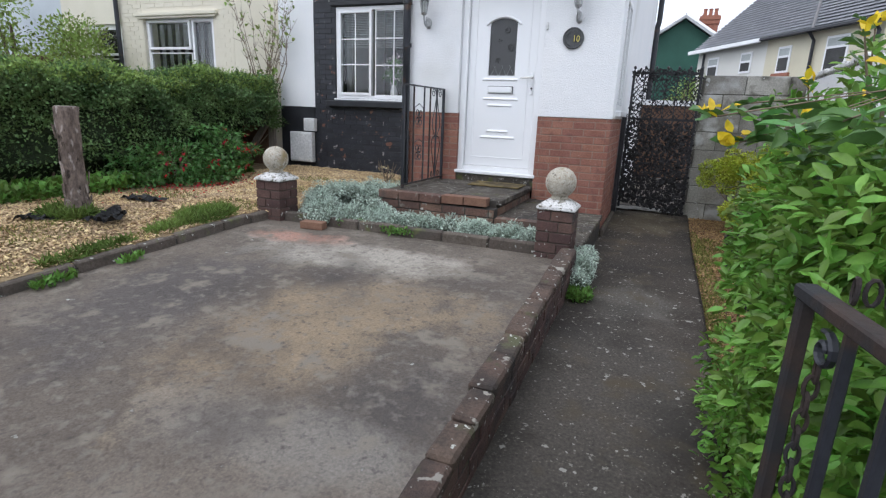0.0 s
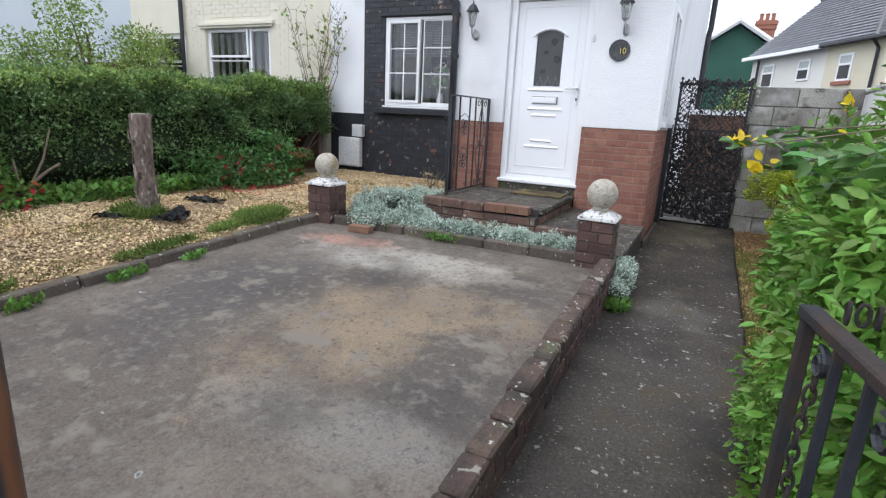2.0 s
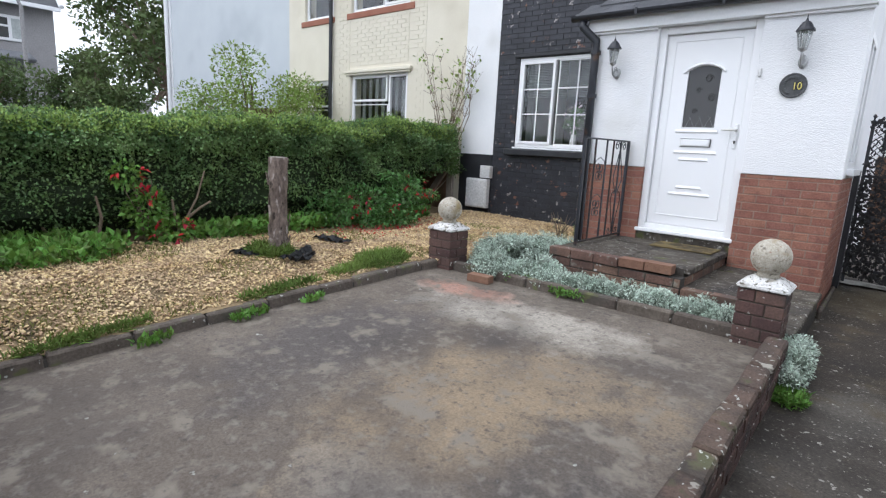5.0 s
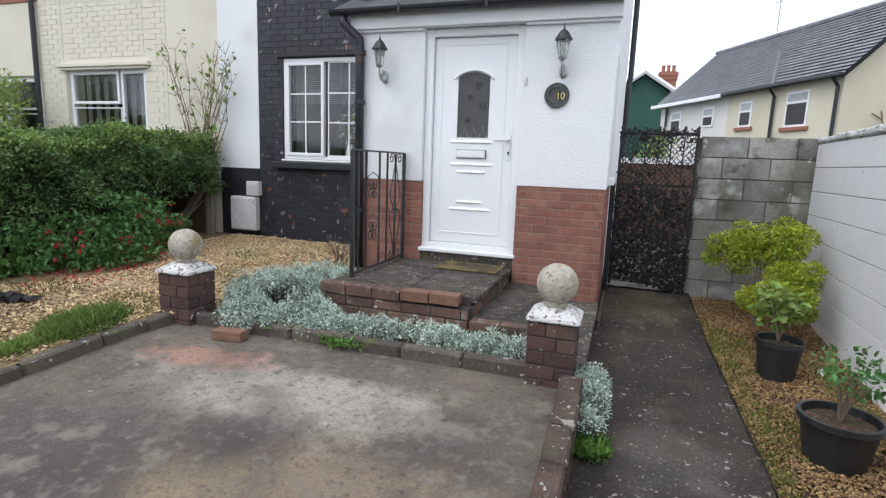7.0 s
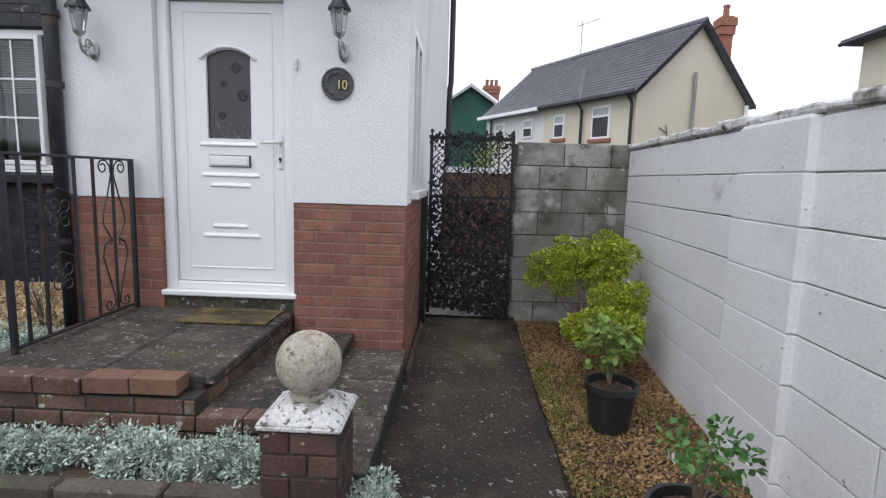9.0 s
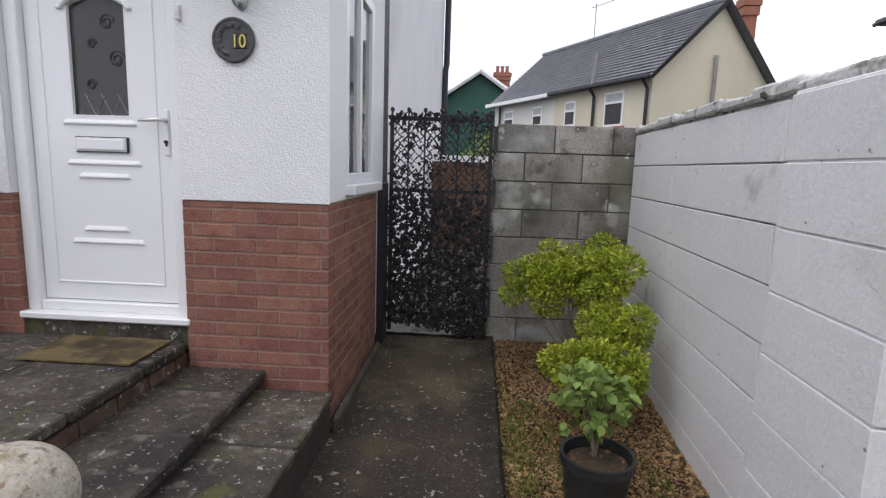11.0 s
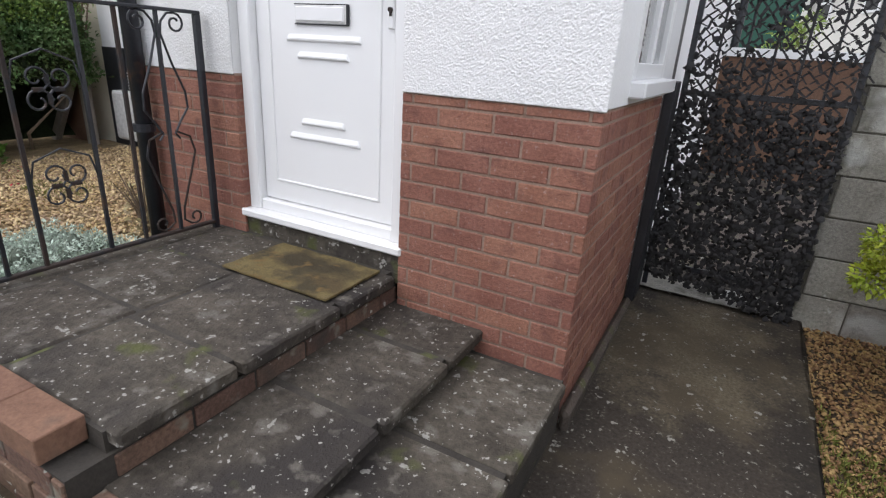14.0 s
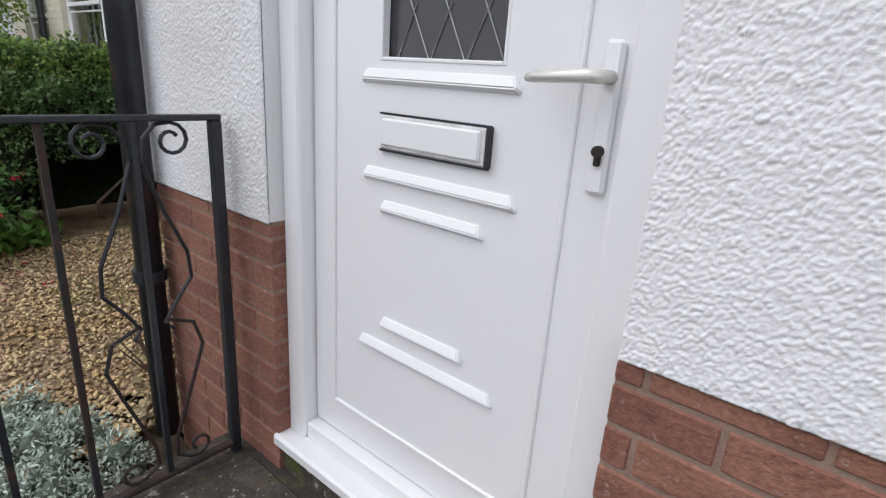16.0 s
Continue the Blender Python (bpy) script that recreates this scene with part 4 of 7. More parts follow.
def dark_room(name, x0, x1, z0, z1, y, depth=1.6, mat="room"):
    """A box behind a window, five inner faces; its dark colour gives the room's dimness."""
    solid(name, boxes(((x0 - 0.3, y + depth, z0 - 0.5), (x1 + 0.3, y + depth + 0.05, z1 + 0.3)), ((x0 - 0.35, y + 0.1, z0 - 0.5), (x0 - 0.3, y + depth, z1 + 0.3)), ((x1 + 0.3, y + 0.1, z0 - 0.5), (x1 + 0.35, y + depth, z1 + 0.3)), ((x0 - 0.3, y + 0.1, z0 - 0.55), (x1 + 0.3, y + depth, z0 - 0.5)), ((x0 - 0.3, y + 0.1, z1 + 0.3), (x1 + 0.3, y + depth, z1 + 0.35))), M[mat], "box behind the window, coloured dark for an unlit room", kind="structure")


WY = FY + 0.02
window("window_1", "white plastic casement window with glazing bars", WY, -4.67, -3.3, 1.2, 2.53, [(-4.62, -4.04, 1.25, 2.48, True), (-3.99, -3.35, 1.25, 2.48, False)], ((0.5,), (0.36, 0.68)), sill=(0.03, 0.04, 0.03, M["pvc"]))
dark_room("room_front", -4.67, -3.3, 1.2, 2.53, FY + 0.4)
solid("sill_black", boxes(((-4.8, FY - 0.1, 1.07), (-3.2, FY + 0.05, 1.165)), bevel=0.012), M["black"], "black painted window sill", kind="structure")
solid("lintel_black", boxes(((-4.75, FY - 0.03, 2.54), (-3.2, FY + 0.05, 2.6)), bevel=0.01), M["black"], "black hood strip above the window", kind="structure")
blind = thing("venetian_blind", "pale slatted blind lowered half way", "blind", (-4.0, FY + 0.2, 2.0))
for i in range(22):
    part("slat", boxes(((-4.62, FY + 0.19, 2.47 - i * 0.024), (-3.34, FY + 0.212, 2.474 - i * 0.024)),), M["blind"], blind)
for x0, x1 in ((-4.63, -4.55),):
    bm = bmesh.new()
    w = [[bm.verts.new((x0 + (x1 - x0) * i / 24, FY + 0.26 + 0.018 * math.sin(i * 1.9), z)) for z in (1.22, 2.5)] for i in range(25)]
    for a, b in zip(w, w[1:]):
        bm.faces.new((a[0], b[0], b[1], a[1]))
    bmesh.ops.solidify(bm, geom=bm.faces[:], thickness=0.003)
    solid("curtain", bm, M["blind"], "pale gathered curtain at the window side", "curtain")
vase = thing("flower_vase", "vase of pale flowers on the inner sill", "vase", (-3.72, FY + 0.17, 1.22))
part("vase", lathe(bmesh.new(), [(0.035, 0), (0.05, 0.03), (0.055, 0.1), (0.035, 0.17), (0.045, 0.2)], (-3.72, FY + 0.15, 1.215), 16), M["plastic_grey"], vase, smooth=True)
P, D = in_blobs([((-3.72, FY + 0.15, 1.62), (0.17, 0.06, 0.22))], 260, 0.9)
part("leaves", leaves("leaves", P, D, 0.06, 0.02, M["bush_dark"]), None, vase)
P, D = in_blobs([((-3.72, FY + 0.13, 1.66), (0.18, 0.05, 0.22))], 90, 0.4)
part("petals", leaves("petals", P, D, 0.035, 0.03, M["petal_pale"]), None, vase)["kind"] = "stuff"

# side window of the porch, facing the path
sw = thing("window_2", "white plastic side window of the porch", "", (-0.33, 7.74, 1.14), kind="structure")
part("window_frame", boxes(((-0.36, 7.35, 1.14), (-0.312, 7.42, 2.32)), ((-0.36, 8.07, 1.14), (-0.312, 8.14, 2.32)), ((-0.36, 7.42, 1.14), (-0.312, 8.07, 1.2)), ((-0.36, 7.42, 2.26), (-0.312, 8.07, 2.32)), ((-0.358, 7.72, 1.2), (-0.314, 7.77, 2.26)), bevel=0.004), M["pvc"], sw)
for a, b in ((7.42, 7.72), (7.77, 8.07)):
    part("pane", boxes(((-0.344, a, 1.2), (-0.336, b, 2.26))), M["glass"], sw).visible_shadow = False
part("window_sill", boxes(((-0.34, 7.33, 1.075), (-0.255, 8.2, 1.135)), bevel=0.006), M["pvc"], sw)

# ---- platform and steps ----
platform = solid("step_platform", boxes(((-2.264, 5.678, -0.05), (-1.108, PY + 0.06, 0.222)), ((-2.262, 5.78, 0.222), (-1.12, PY + 0.06, 0.286))), M["damp_mortar"], "brick entrance platform paved with flagstones", kind="structure")
step_mid = solid("step_middle", boxes(((-1.104, 5.668, -0.05), (-0.7, PY + 0.06, 0.079)), ((-1.104, 5.75, 0.079), (-0.69, PY + 0.06, 0.144))), M["damp_mortar"], "brick middle step topped with a flagstone", kind="structure")
step_low = solid("step_low", boxes(((-0.7, 5.44, -0.3), (-0.31, PY + 0.003, 0.045))), M["damp_mortar"], "low flagstone step beside the path", kind="structure")
mat_ob = solid("doormat", sheet(bmesh.new(), -1.7, -1.14, 6.61, 6.955, 0.307, 0.02, 0.004, 14), M["coir"], "worn brown coir doormat with dark stains", "doormat")
md = mat_ob.modifiers.new("thick", "SOLIDIFY")
md.thickness = 0.009

solid("wall_fillet", boxes(((-0.312, PY + 0.01, -0.28), (-0.27, 8.3, -0.1)), bevel=0.018), M["kerb"], "mossy mortar strip along the porch foot", kind="structure")

# ---- railing beside the platform ----
railing = thing("handrail", "black wrought iron railing with scrolls, partly rusty", "railing", (-2.15, 6.4, 0.3))
RX, R0, R1 = -2.165, 5.95, 6.955
part("top_rail", boxes(((RX - 0.014, R0, 1.29), (RX + 0.014, R1 + 0.014, 1.305)), bevel=0.003), M["iron"], railing)
part("bottom_rail", boxes(((RX - 0.014, R0, 0.315), (RX + 0.014, R1, 0.33)), bevel=0.003), M["rust"], railing)
for y in (R0, R1):
    part("end_post", boxes(((RX - 0.014, y - 0.014, 0.26), (RX + 0.014, y + 0.014, 1.29)), bevel=0.003), M["iron"], railing)
for i, y in enumerate((6.05, 6.18, 6.43, 6.585, 6.76)):
    part("bar", boxes(((RX - 0.007, y - 0.007, 0.33), (RX + 0.007, y + 0.007, 1.29))), M["rust" if i % 2 else "iron"], railing)
U, V = (0, 1, 0), (0, 0, 1)
for z, r in ((0.985, 0.1), (0.63, 0.1)):
    y = 6.305
    for k in range(4):
        d = k * math.pi / 2 + math.pi / 4
        part("scroll", tube(bmesh.new(), scroll((RX, y + 0.055 * math.cos(d), z + 0.06 * math.sin(d)), 0.05, 1.15, d + 2.4, U, V, 16, 0.7), 0.0045, 5), M["iron"], railing)
    for k in range(4):
        d = k * math.pi / 2
        c = Vector((RX, y + 0.035 * math.cos(d), z + 0.035 * math.sin(d)))
        bm = box(bmesh.new(), (-0.004, -0.02, -0.009), (0.004, 0.02, 0.009), 0.003, Matrix.Rotation(d, 3, "X"))
        for v in bm.verts:
            v.co += c
        part("leaf", bm, M["rust"], railing)
    part("arch", tube(bmesh.new(), [(RX, y - 0.12, z + 0.02), (RX, y - 0.1, z + 0.1), (RX, y, z + 0.14), (RX, y + 0.1, z + 0.1), (RX, y + 0.12, z + 0.02)], 0.004, 5), M["iron"], railing)
c = 6.76
for sgn in (-1, 1):
    top = scroll((RX, c + sgn * 0.085, 1.245), 0.042, -1.15 * sgn, math.pi / 2, U, V, 14, 0.6)[::-1]
    pts = [tuple(p) for p in top] + [(RX, c + sgn * 0.05, 1.283), (RX, c + sgn * 0.02, 1.25), (RX, c + sgn * 0.012, 1.2), (RX, c + sgn * 0.05, 1.08), (RX, c + sgn * 0.1, 0.96), (RX, c + sgn * 0.105, 0.89), (RX, c + sgn * 0.06, 0.83), (RX, c + sgn * 0.03, 0.78), (RX, c + sgn * 0.05, 0.755)]
    part("scrollwork", tube(bmesh.new(), pts, 0.005, 6), M["iron"], railing)
    pts = [(RX, c + sgn * 0.03, 0.79), (RX, c + sgn * 0.1, 0.76), (RX, c + sgn * 0.12, 0.69), (RX, c + sgn * 0.09, 0.6), (RX, c + sgn * 0.03, 0.43), (RX, c + sgn * 0.025, 0.37), (RX, c + sgn * 0.06, 0.345)] + [tuple(p) for p in scroll((RX, c + sgn * 0.085, 0.375), 0.035, 0.9 * sgn, -math.pi / 2, U, V, 10, 0.6)]
    part("scrollwork", tube(bmesh.new(), pts, 0.005, 6), M["rust"], railing)

# ---- gate pillars with stone balls ----
def gate_pillar(x, y, h=0.4):
    t = thing("pillar", "dark brick pillar with a weathered stone ball on a white cap", "pillar", (x, y, 0), "ball pillars")
    s = 0.135
    part("core", boxes(((x - s + 0.009, y - s + 0.009, -0.3), (x + s - 0.009, y + s - 0.009, h))), M["kerb"], t)
    bm = bmesh.new()
    q = [(0.15, 0.0), (0.15, 0.02), (0.13, 0.032), (0.085, 0.062), (0.08, 0.07)]
    rings = [[bm.verts.new((x + sx * r * (1 + 0.03 * noise.noise(Vector((sx, sy, z * 20 + x)))), y + sy * r, h + z)) for sx, sy in ((-1, -1), (1, -1), (1, 1), (-1, 1))] for r, z in q]
    for a, b in zip(rings, rings[1:]):
        for j in range(4):
            bm.faces.new((a[j], a[(j + 1) % 4], b[(j + 1) % 4], b[j]))
    bm.faces.new(rings[0][::-1])
    bm.faces.new(rings[-1])
    bmesh.ops.bevel(bm, geom=bm.edges[:], offset=0.006, segments=2, affect="EDGES")
    part("cap", bm, M["cap"], t, "flaking white painted cap")
    prof = [(0.062, 0.068), (0.07, 0.075), (0.062, 0.088)] + [(0.117 * math.cos(a), 0.198 + 0.117 * math.sin(a)) for a in (-1.0 + 2.55 * i / 16 for i in range(17))]
    part("ball", lathe(bmesh.new(), prof, (x, y, h), 32, 0.006), M["stone_ball"], t, "lichen-spotted stone ball", smooth=True)
    for c in range(-3, 5):
        z = h - 0.415 + c * 0.083
        zz = min(z + 0.073, h - 0.001)
        for k in range(2):
            o = 1 if c % 2 else -1
            dx = s - 0.05
            l = 2 * s - 0.108
            if c % 2:
                piece("brick", (l, 0.1, zz - z), M["pillar_brick"], t, (x - 0.054, y - dx, (z + zz) / 2) if k == 0 else (x + 0.054, y + dx, (z + zz) / 2))
                piece("brick", (l, 0.1, zz - z), M["pillar_brick"], t, (x + dx, y - 0.054, (z + zz) / 2) if k == 0 else (x - dx, y + 0.054, (z + zz) / 2), math.pi / 2)
            else:
                piece("brick", (l, 0.1, zz - z), M["pillar_brick"], t, (x + 0.054, y - dx, (z + zz) / 2) if k == 0 else (x - 0.054, y + dx, (z + zz) / 2))
                piece("brick", (l, 0.1, zz - z), M["pillar_brick"], t, (x + dx, y + 0.054, (z + zz) / 2) if k == 0 else (x - dx, y - 0.054, (z + zz) / 2), math.pi / 2)
    return t


gate_pillar(-0.475, 5.285, 0.365)
gate_pillar(-3.185, 5.295, 0.36)
piece("loose_brick", (0.215, 0.1, 0.065), M["brick_orange"], None, (-2.6, 5.06, 0.024), 0.12)
tagged(bpy.data.objects["loose_brick"], "single loose red brick lying on the drive", "brick")

# ---- low walls, kerbs and boundary walls: bodies (pieces follow at the end) ----
def fall(ob):
    """Lays a wall or kerb along the fall of the drive."""
    for v in ob.data.vertices:
        v.co.z += drive_z(0, v.co.y)
    return ob


bm = bmesh.new()
for i in range(20):
    box(bm, (-0.38, 1.32 + i * 0.19, -0.34), (-0.29, 1.508 + i * 0.19, 0.055))
low_wall = fall(solid("low_wall", bm, M["damp_mortar"], "low dark brick wall between drive and path", kind="structure"))
bm = bmesh.new()
for i in range(20):
    y = 1.3 + i * 0.19
    box(bm, (kerb_x(y) - 0.035, y, -0.1), (kerb_x(y) + 0.035, y + 0.188, 0.045))
kerb = fall(solid("kerb_left", bm, M["damp_mortar"], "weathered edging between gravel and drive", kind="structure"))
kerb_front = solid("kerb_front", boxes(((-3.05, 5.225, -0.05), (-0.6, 5.28, 0.04))), M["damp_mortar"], "low edging in front of the silver plants", kind="structure")
grey_wall = solid("wall_grey_block", boxes(((0.004, -0.038, -0.3), (1.2, 0.09, 1.58))), M["block_mortar"], "grey concrete block wall with damp stains", kind="structure")
grey_wall.data.transform(Matrix.Translation((0.55, 8.63, 0)) @ Matrix.Rotation(math.atan(0.04 / 1.1), 4, "Z"))
ww = Matrix.Translation((1.508, 5.0, 0)) @ Matrix.Rotation(-math.atan(0.036), 4, "Z")
white_wall = solid("wall_white_block", boxes(((0.012, -4.0, -0.4), (0.2, 3.66, 1.56))), M["cement"], "white painted block boundary wall", kind="structure")
white_wall.data.transform(ww)
pier = solid("wall_pier", boxes(((-0.037, 0.765, -0.4), (0.1, 1.345, 1.55)), bevel=0.004), M["white_block"], "white painted pier on the boundary wall", kind="structure")
pier.data.transform(ww)
bm = bmesh.new()
random.seed(5)
for i in range(46):
    y = -3.9 + i * 0.165
    x = 0.1 + random.uniform(-0.01, 0.01)
    box(bm, (x - 0.115, y, 1.555), (x + 0.11, y + 0.175, 1.59 + random.uniform(0, 0.025)), 0.012, Matrix.Rotation(random.uniform(-0.06, 0.06), 3, "X"))
coping = solid("coping", bm, M["coping"], "rough mossy cement on the wall top", kind="structure")
coping.data.transform(ww)
front_wall = solid("wall_street", boxes(((-9.0, 1.015, -0.5), (-2.503, 1.254, 0.6))), M["damp_mortar"], "red brick front garden wall on the street", kind="structure")
solid("wall_street_top", boxes(((-9.0, 1.0, 0.6), (-2.57, 1.24, 0.64)), bevel=0.01), M["flag"], "stone coping on the street wall", kind="structure")


# ---- iron gates ----
def iron_gate(name, label, a, b, h=0.95, low=-0.12, bars=9, mats=("iron", "iron"), thick=0.034):
    """A wrought gate leaf from a to b on the plan: frame, bars, scrolls."""
    a, b = Vector((*a, 0)), Vector((*b, 0))
    d = (b - a).normalized()
    w = (b - a).length
    t = thing(name, label, "gate", (a.x, a.y, 0))
    nrm = Vector((-d.y, d.x, 0))
    rot = Matrix((d, nrm, Vector((0, 0, 1)))).transposed()

    def bar(x0, x1, z0, z1, th, piece_name, m):
        bm = box(bmesh.new(), (x0, -th / 2, z0), (x1, th / 2, z1), 0.003)
        for v in bm.verts:
            v.co = a + rot @ v.co
        part(piece_name, bm, M[m], t)

    bar(0, 0.02, low, h, 0.02, "stile", mats[0])
    bar(w - 0.02, w, low, h, 0.02, "stile", mats[0])
    bar(0, w, h, h + 0.02, thick, "top_rail", mats[0])
    bar(0.035, w - 0.035, low + 0.08, low + 0.1, 0.025, "bottom_rail", mats[0])
    bar(0.035, w - 0.035, 0.5, 0.512, 0.02, "middle_rail", mats[1])
    step = (w - 0.07) / (bars + 1)
    for i in range(bars):
        x = 0.035 + step * (i + 1)
        bar(x - 0.007, x + 0.007, low + 0.1, h, 0.014, "bar", mats[1])
    for i in range(bars + 1):
        x = 0.035 + step * (i + 0.5)
        for z, s in ((h - 0.045, 1), (0.56, -1), (0.44, 1)):
            if (i % 2) == (0 if z > 0.7 else 1):
                bm = tube(bmesh.new(), scroll(a + d * x + Vector((0, 0, z)), 0.034 if thick > 0.03 else 0.026, 1.3, s * 1.2, d, (0, 0, 1), 16), 0.006 if thick > 0.03 else 0.004, 6, flat=1.6)
                part("scroll", bm, M[mats[1]], t)
    return t


leaf_near = iron_gate("drive_gate", "black wrought iron drive gate leaf, nearly closed", (-0.45, 1.2), (-1.78, 1.34), 1.0)
leaf_near.rotation_euler = (0, -0.02, 0)
iron_gate("drive_gate", "black wrought iron drive gate leaf, closed to the wall", (-1.55, 1.152), (-2.57, 1.132), 0.98, bars=8)
pg = iron_gate("path_gate", "rusty black iron path gate standing open", (0.55, 1.25), (0.42, 1.975), 0.88, bars=6, mats=("rust", "iron"), thick=0.03)
chain = thing("chain", "rusty chain looped over the gate top", "chain", (0.42, 1.8, 0.5))
for i in range(17):
    u = i / 16
    p = Vector((0.463 - 0.02 * math.sin(u * 3), 1.80 - 0.012 * u, 0.93 - 0.4 * u))
    if i < 3:
        p = Vector((0.503 - 0.018 * i, 1.79, 0.945))
    ax = Vector((1, 0, 0)) if i % 2 else Vector((0, 1, 0))
    pts = [p + 0.008 * math.cos(k) * ax + 0.017 * math.sin(k) * Vector((0, 0, 1)) for k in (2 * math.pi * j / 10 for j in range(11))]
    part("link", tube(bmesh.new(), pts, 0.003, 5, False), M["rust"], chain)
lock = thing("padlock", "rusty padlock hanging from the chain", "padlock", (0.453, 1.79, 0.5))
part("body", boxes(((0.433, 1.778, 0.475), (0.475, 1.8, 0.52)), bevel=0.005), M["rust"], lock)
part("shackle", tube(bmesh.new(), [(0.441, 1.789, 0.52)] + [(0.454 + 0.013 * math.cos(a), 1.789, 0.54 + 0.016 * math.sin(a)) for a in (math.pi - math.pi * i / 8 for i in range(9))] + [(0.467, 1.789, 0.52)], 0.0035, 6), M["rust"], lock)
post = thing("gate_post", "square black steel gate post streaked with rust", "gate post", (-0.385, 1.19, 0))
part("shaft", boxes(((-0.41, 1.16, -0.3), (-0.333, 1.235, 0.99)), bevel=0.003), M["post"], post)
# thin plate added flush on the shaft to carry the painted sheen
part("cap", boxes(((-0.41, 1.16, 0.99), (-0.333, 1.235, 0.995)), bevel=0.002), M["post_top_sheen"], post, "brushed steel post top, wet sheen put in as paler colour")
for z in (0.3, 0.8):
    part("hinge", tube(bmesh.new(), [(-0.44, 1.2, z), (-0.44, 1.2, z + 0.06)], 0.012, 8), M["iron"], post)
bolt = solid("drop_bolt", tube(bmesh.new(), [(-1.52, 1.14, 0.02), (-1.52, 1.14, 0.42), (-1.52, 1.10, 0.45), (-1.56, 1.08, 0.42)], 0.008, 8), M["rust"], "rusty drop bolt on the drive gate", "bolt")
rail2 = thing("wall_railing", "low black iron railing on the street wall", "railing", (-3.6, 1.05, 0.7))
part("rail", boxes(((-5.0, 1.03, 0.93), (-2.72, 1.07, 0.955)), bevel=0.004), M["iron"], rail2)
part("rail", boxes(((-5.0, 1.035, 0.76), (-2.72, 1.065, 0.775)), bevel=0.004), M["iron"], rail2)
for i in range(16):
    x = -2.74 - i * 0.15
    part("bar", boxes(((x - 0.01, 1.04, 0.7), (x + 0.01, 1.06, 0.955))), M["iron"], rail2)

for ob in bpy.data.objects:
    if ob.parent is None and ob.name.split(".")[0] in ("drive_gate", "path_gate", "chain", "padlock", "gate_post", "drop_bolt", "wall_railing"):
        ob.location += Vector((0, 0.07, -0.06))
for ob in (chain, lock):
    ob.location += Vector((-0.013, 0.115, -0.03))

# side gate hung with camouflage net
ng = thing("side_gate", "iron side gate with ball finials draped in black net", "gate", (0.14, 8.5, 0))
GZ = -0.12
for x in (-0.24, 0.525):
    part("stile", boxes(((x - 0.015, 8.5, GZ + 0.05), (x + 0.015, 8.53, 1.64)), bevel=0.003), M["iron"], ng)
for z in (0.06, 1.05, 1.6):
    part("rail", boxes(((-0.225, 8.505, z), (0.51, 8.525, z + 0.03)), bevel=0.003), M["iron"], ng)
for i in range(7):
    x = -0.24 + 0.1275 * i / 1.0
    bm = tube(bmesh.new(), [(x, 8.515, 0.05), (x, 8.515, 1.66)], 0.007, 6)
    part("bar", bm, M["iron"], ng)
    part("finial", lathe(bmesh.new(), [(0.004, 1.655), (0.012, 1.668), (0.017, 1.68), (0.012, 1.694), (0.002, 1.7)], (x, 8.515, 0), 10), M["iron"], ng)
# the net: ragged patches, open above and dense below
random.seed(11)
NV, NF = [], []


def scrap(x, z, y, r, sides, a0):
    c = len(NV)
    for s in range(sides):
        a = a0 + 2 * math.pi * s / sides + random.uniform(-0.35, 0.35)
        q = r * random.uniform(0.45, 1.25)
        NV.append((x + q * math.cos(a), y + random.uniform(-0.012, 0.012), z + q * math.sin(a)))
    NV.append((x, y - 0.008, z))
    for s in range(sides):
        NF.append((c + s, c + (s + 1) % sides, c + sides))


for row in range(21):                       # zigzag cords of the open part
    z = 1.02 + row * 0.031
    x, k = -0.25 + (0.028 if row % 2 else 0), 0
    while x < 0.53:
        dz = 0.031
        for (xa, za), (xb, zb) in (((x, z), (x + 0.028, z + dz)), ((x + 0.028, z + dz), (x + 0.056, z))):
            c = len(NV)
            y = 8.487 + random.uniform(-0.01, 0.01)
            t = random.uniform(0.004, 0.009)
            if random.random() < 0.14:
                continue
            xa, za, xb, zb = xa + random.uniform(-0.011, 0.011), za + random.uniform(-0.008, 0.008), xb + random.uniform(-0.011, 0.011), zb + random.uniform(-0.008, 0.008)
            NV += [(xa - t, y, za), (xa + t, y - 0.004, za), (xb + t, y, zb), (xb - t, y - 0.004, zb)]
            NF += [(c, c + 1, c + 2), (c, c + 2, c + 3)]
        x += 0.056
for i in range(5200):
    z = random.uniform(-0.12, 1.66)
    x = random.uniform(-0.26, 0.54)
    dense = 1.0 if z < 0.55 else (0.9 if z < 1.02 else 0.07 + (0.4 if z > 1.53 else 0) + (0.3 if x < 0.1 and z < 1.25 else 0))
    if random.random() > dense or z < 0.02 - 0.16 * (x + 0.25) / 0.78 + 0.015 * math.sin(x * 9):
        continue
    if z < 0.95 and i % 5 < 2:
        scrap(x + random.uniform(-0.02, 0.02), z, 8.545 + random.uniform(-0.01, 0.01), random.uniform(0.01, 0.02), 5, random.uniform(0, 6))
    scrap(x, z, 8.485 + random.uniform(-0.02, 0.02), random.uniform(0.01, 0.023), random.choice((4, 5, 6)), random.uniform(0, 6))
part("net", mesh_np("net", np.array(NV), np.array(NF), M["net"]), None, ng, "black cut-leaf camouflage net")
solid("gate_board", boxes(((-0.31, 8.3, -0.2), (-0.26, 8.5, 1.12)), bevel=0.004), M["black"], "black painted board beside the side gate", kind="structure")
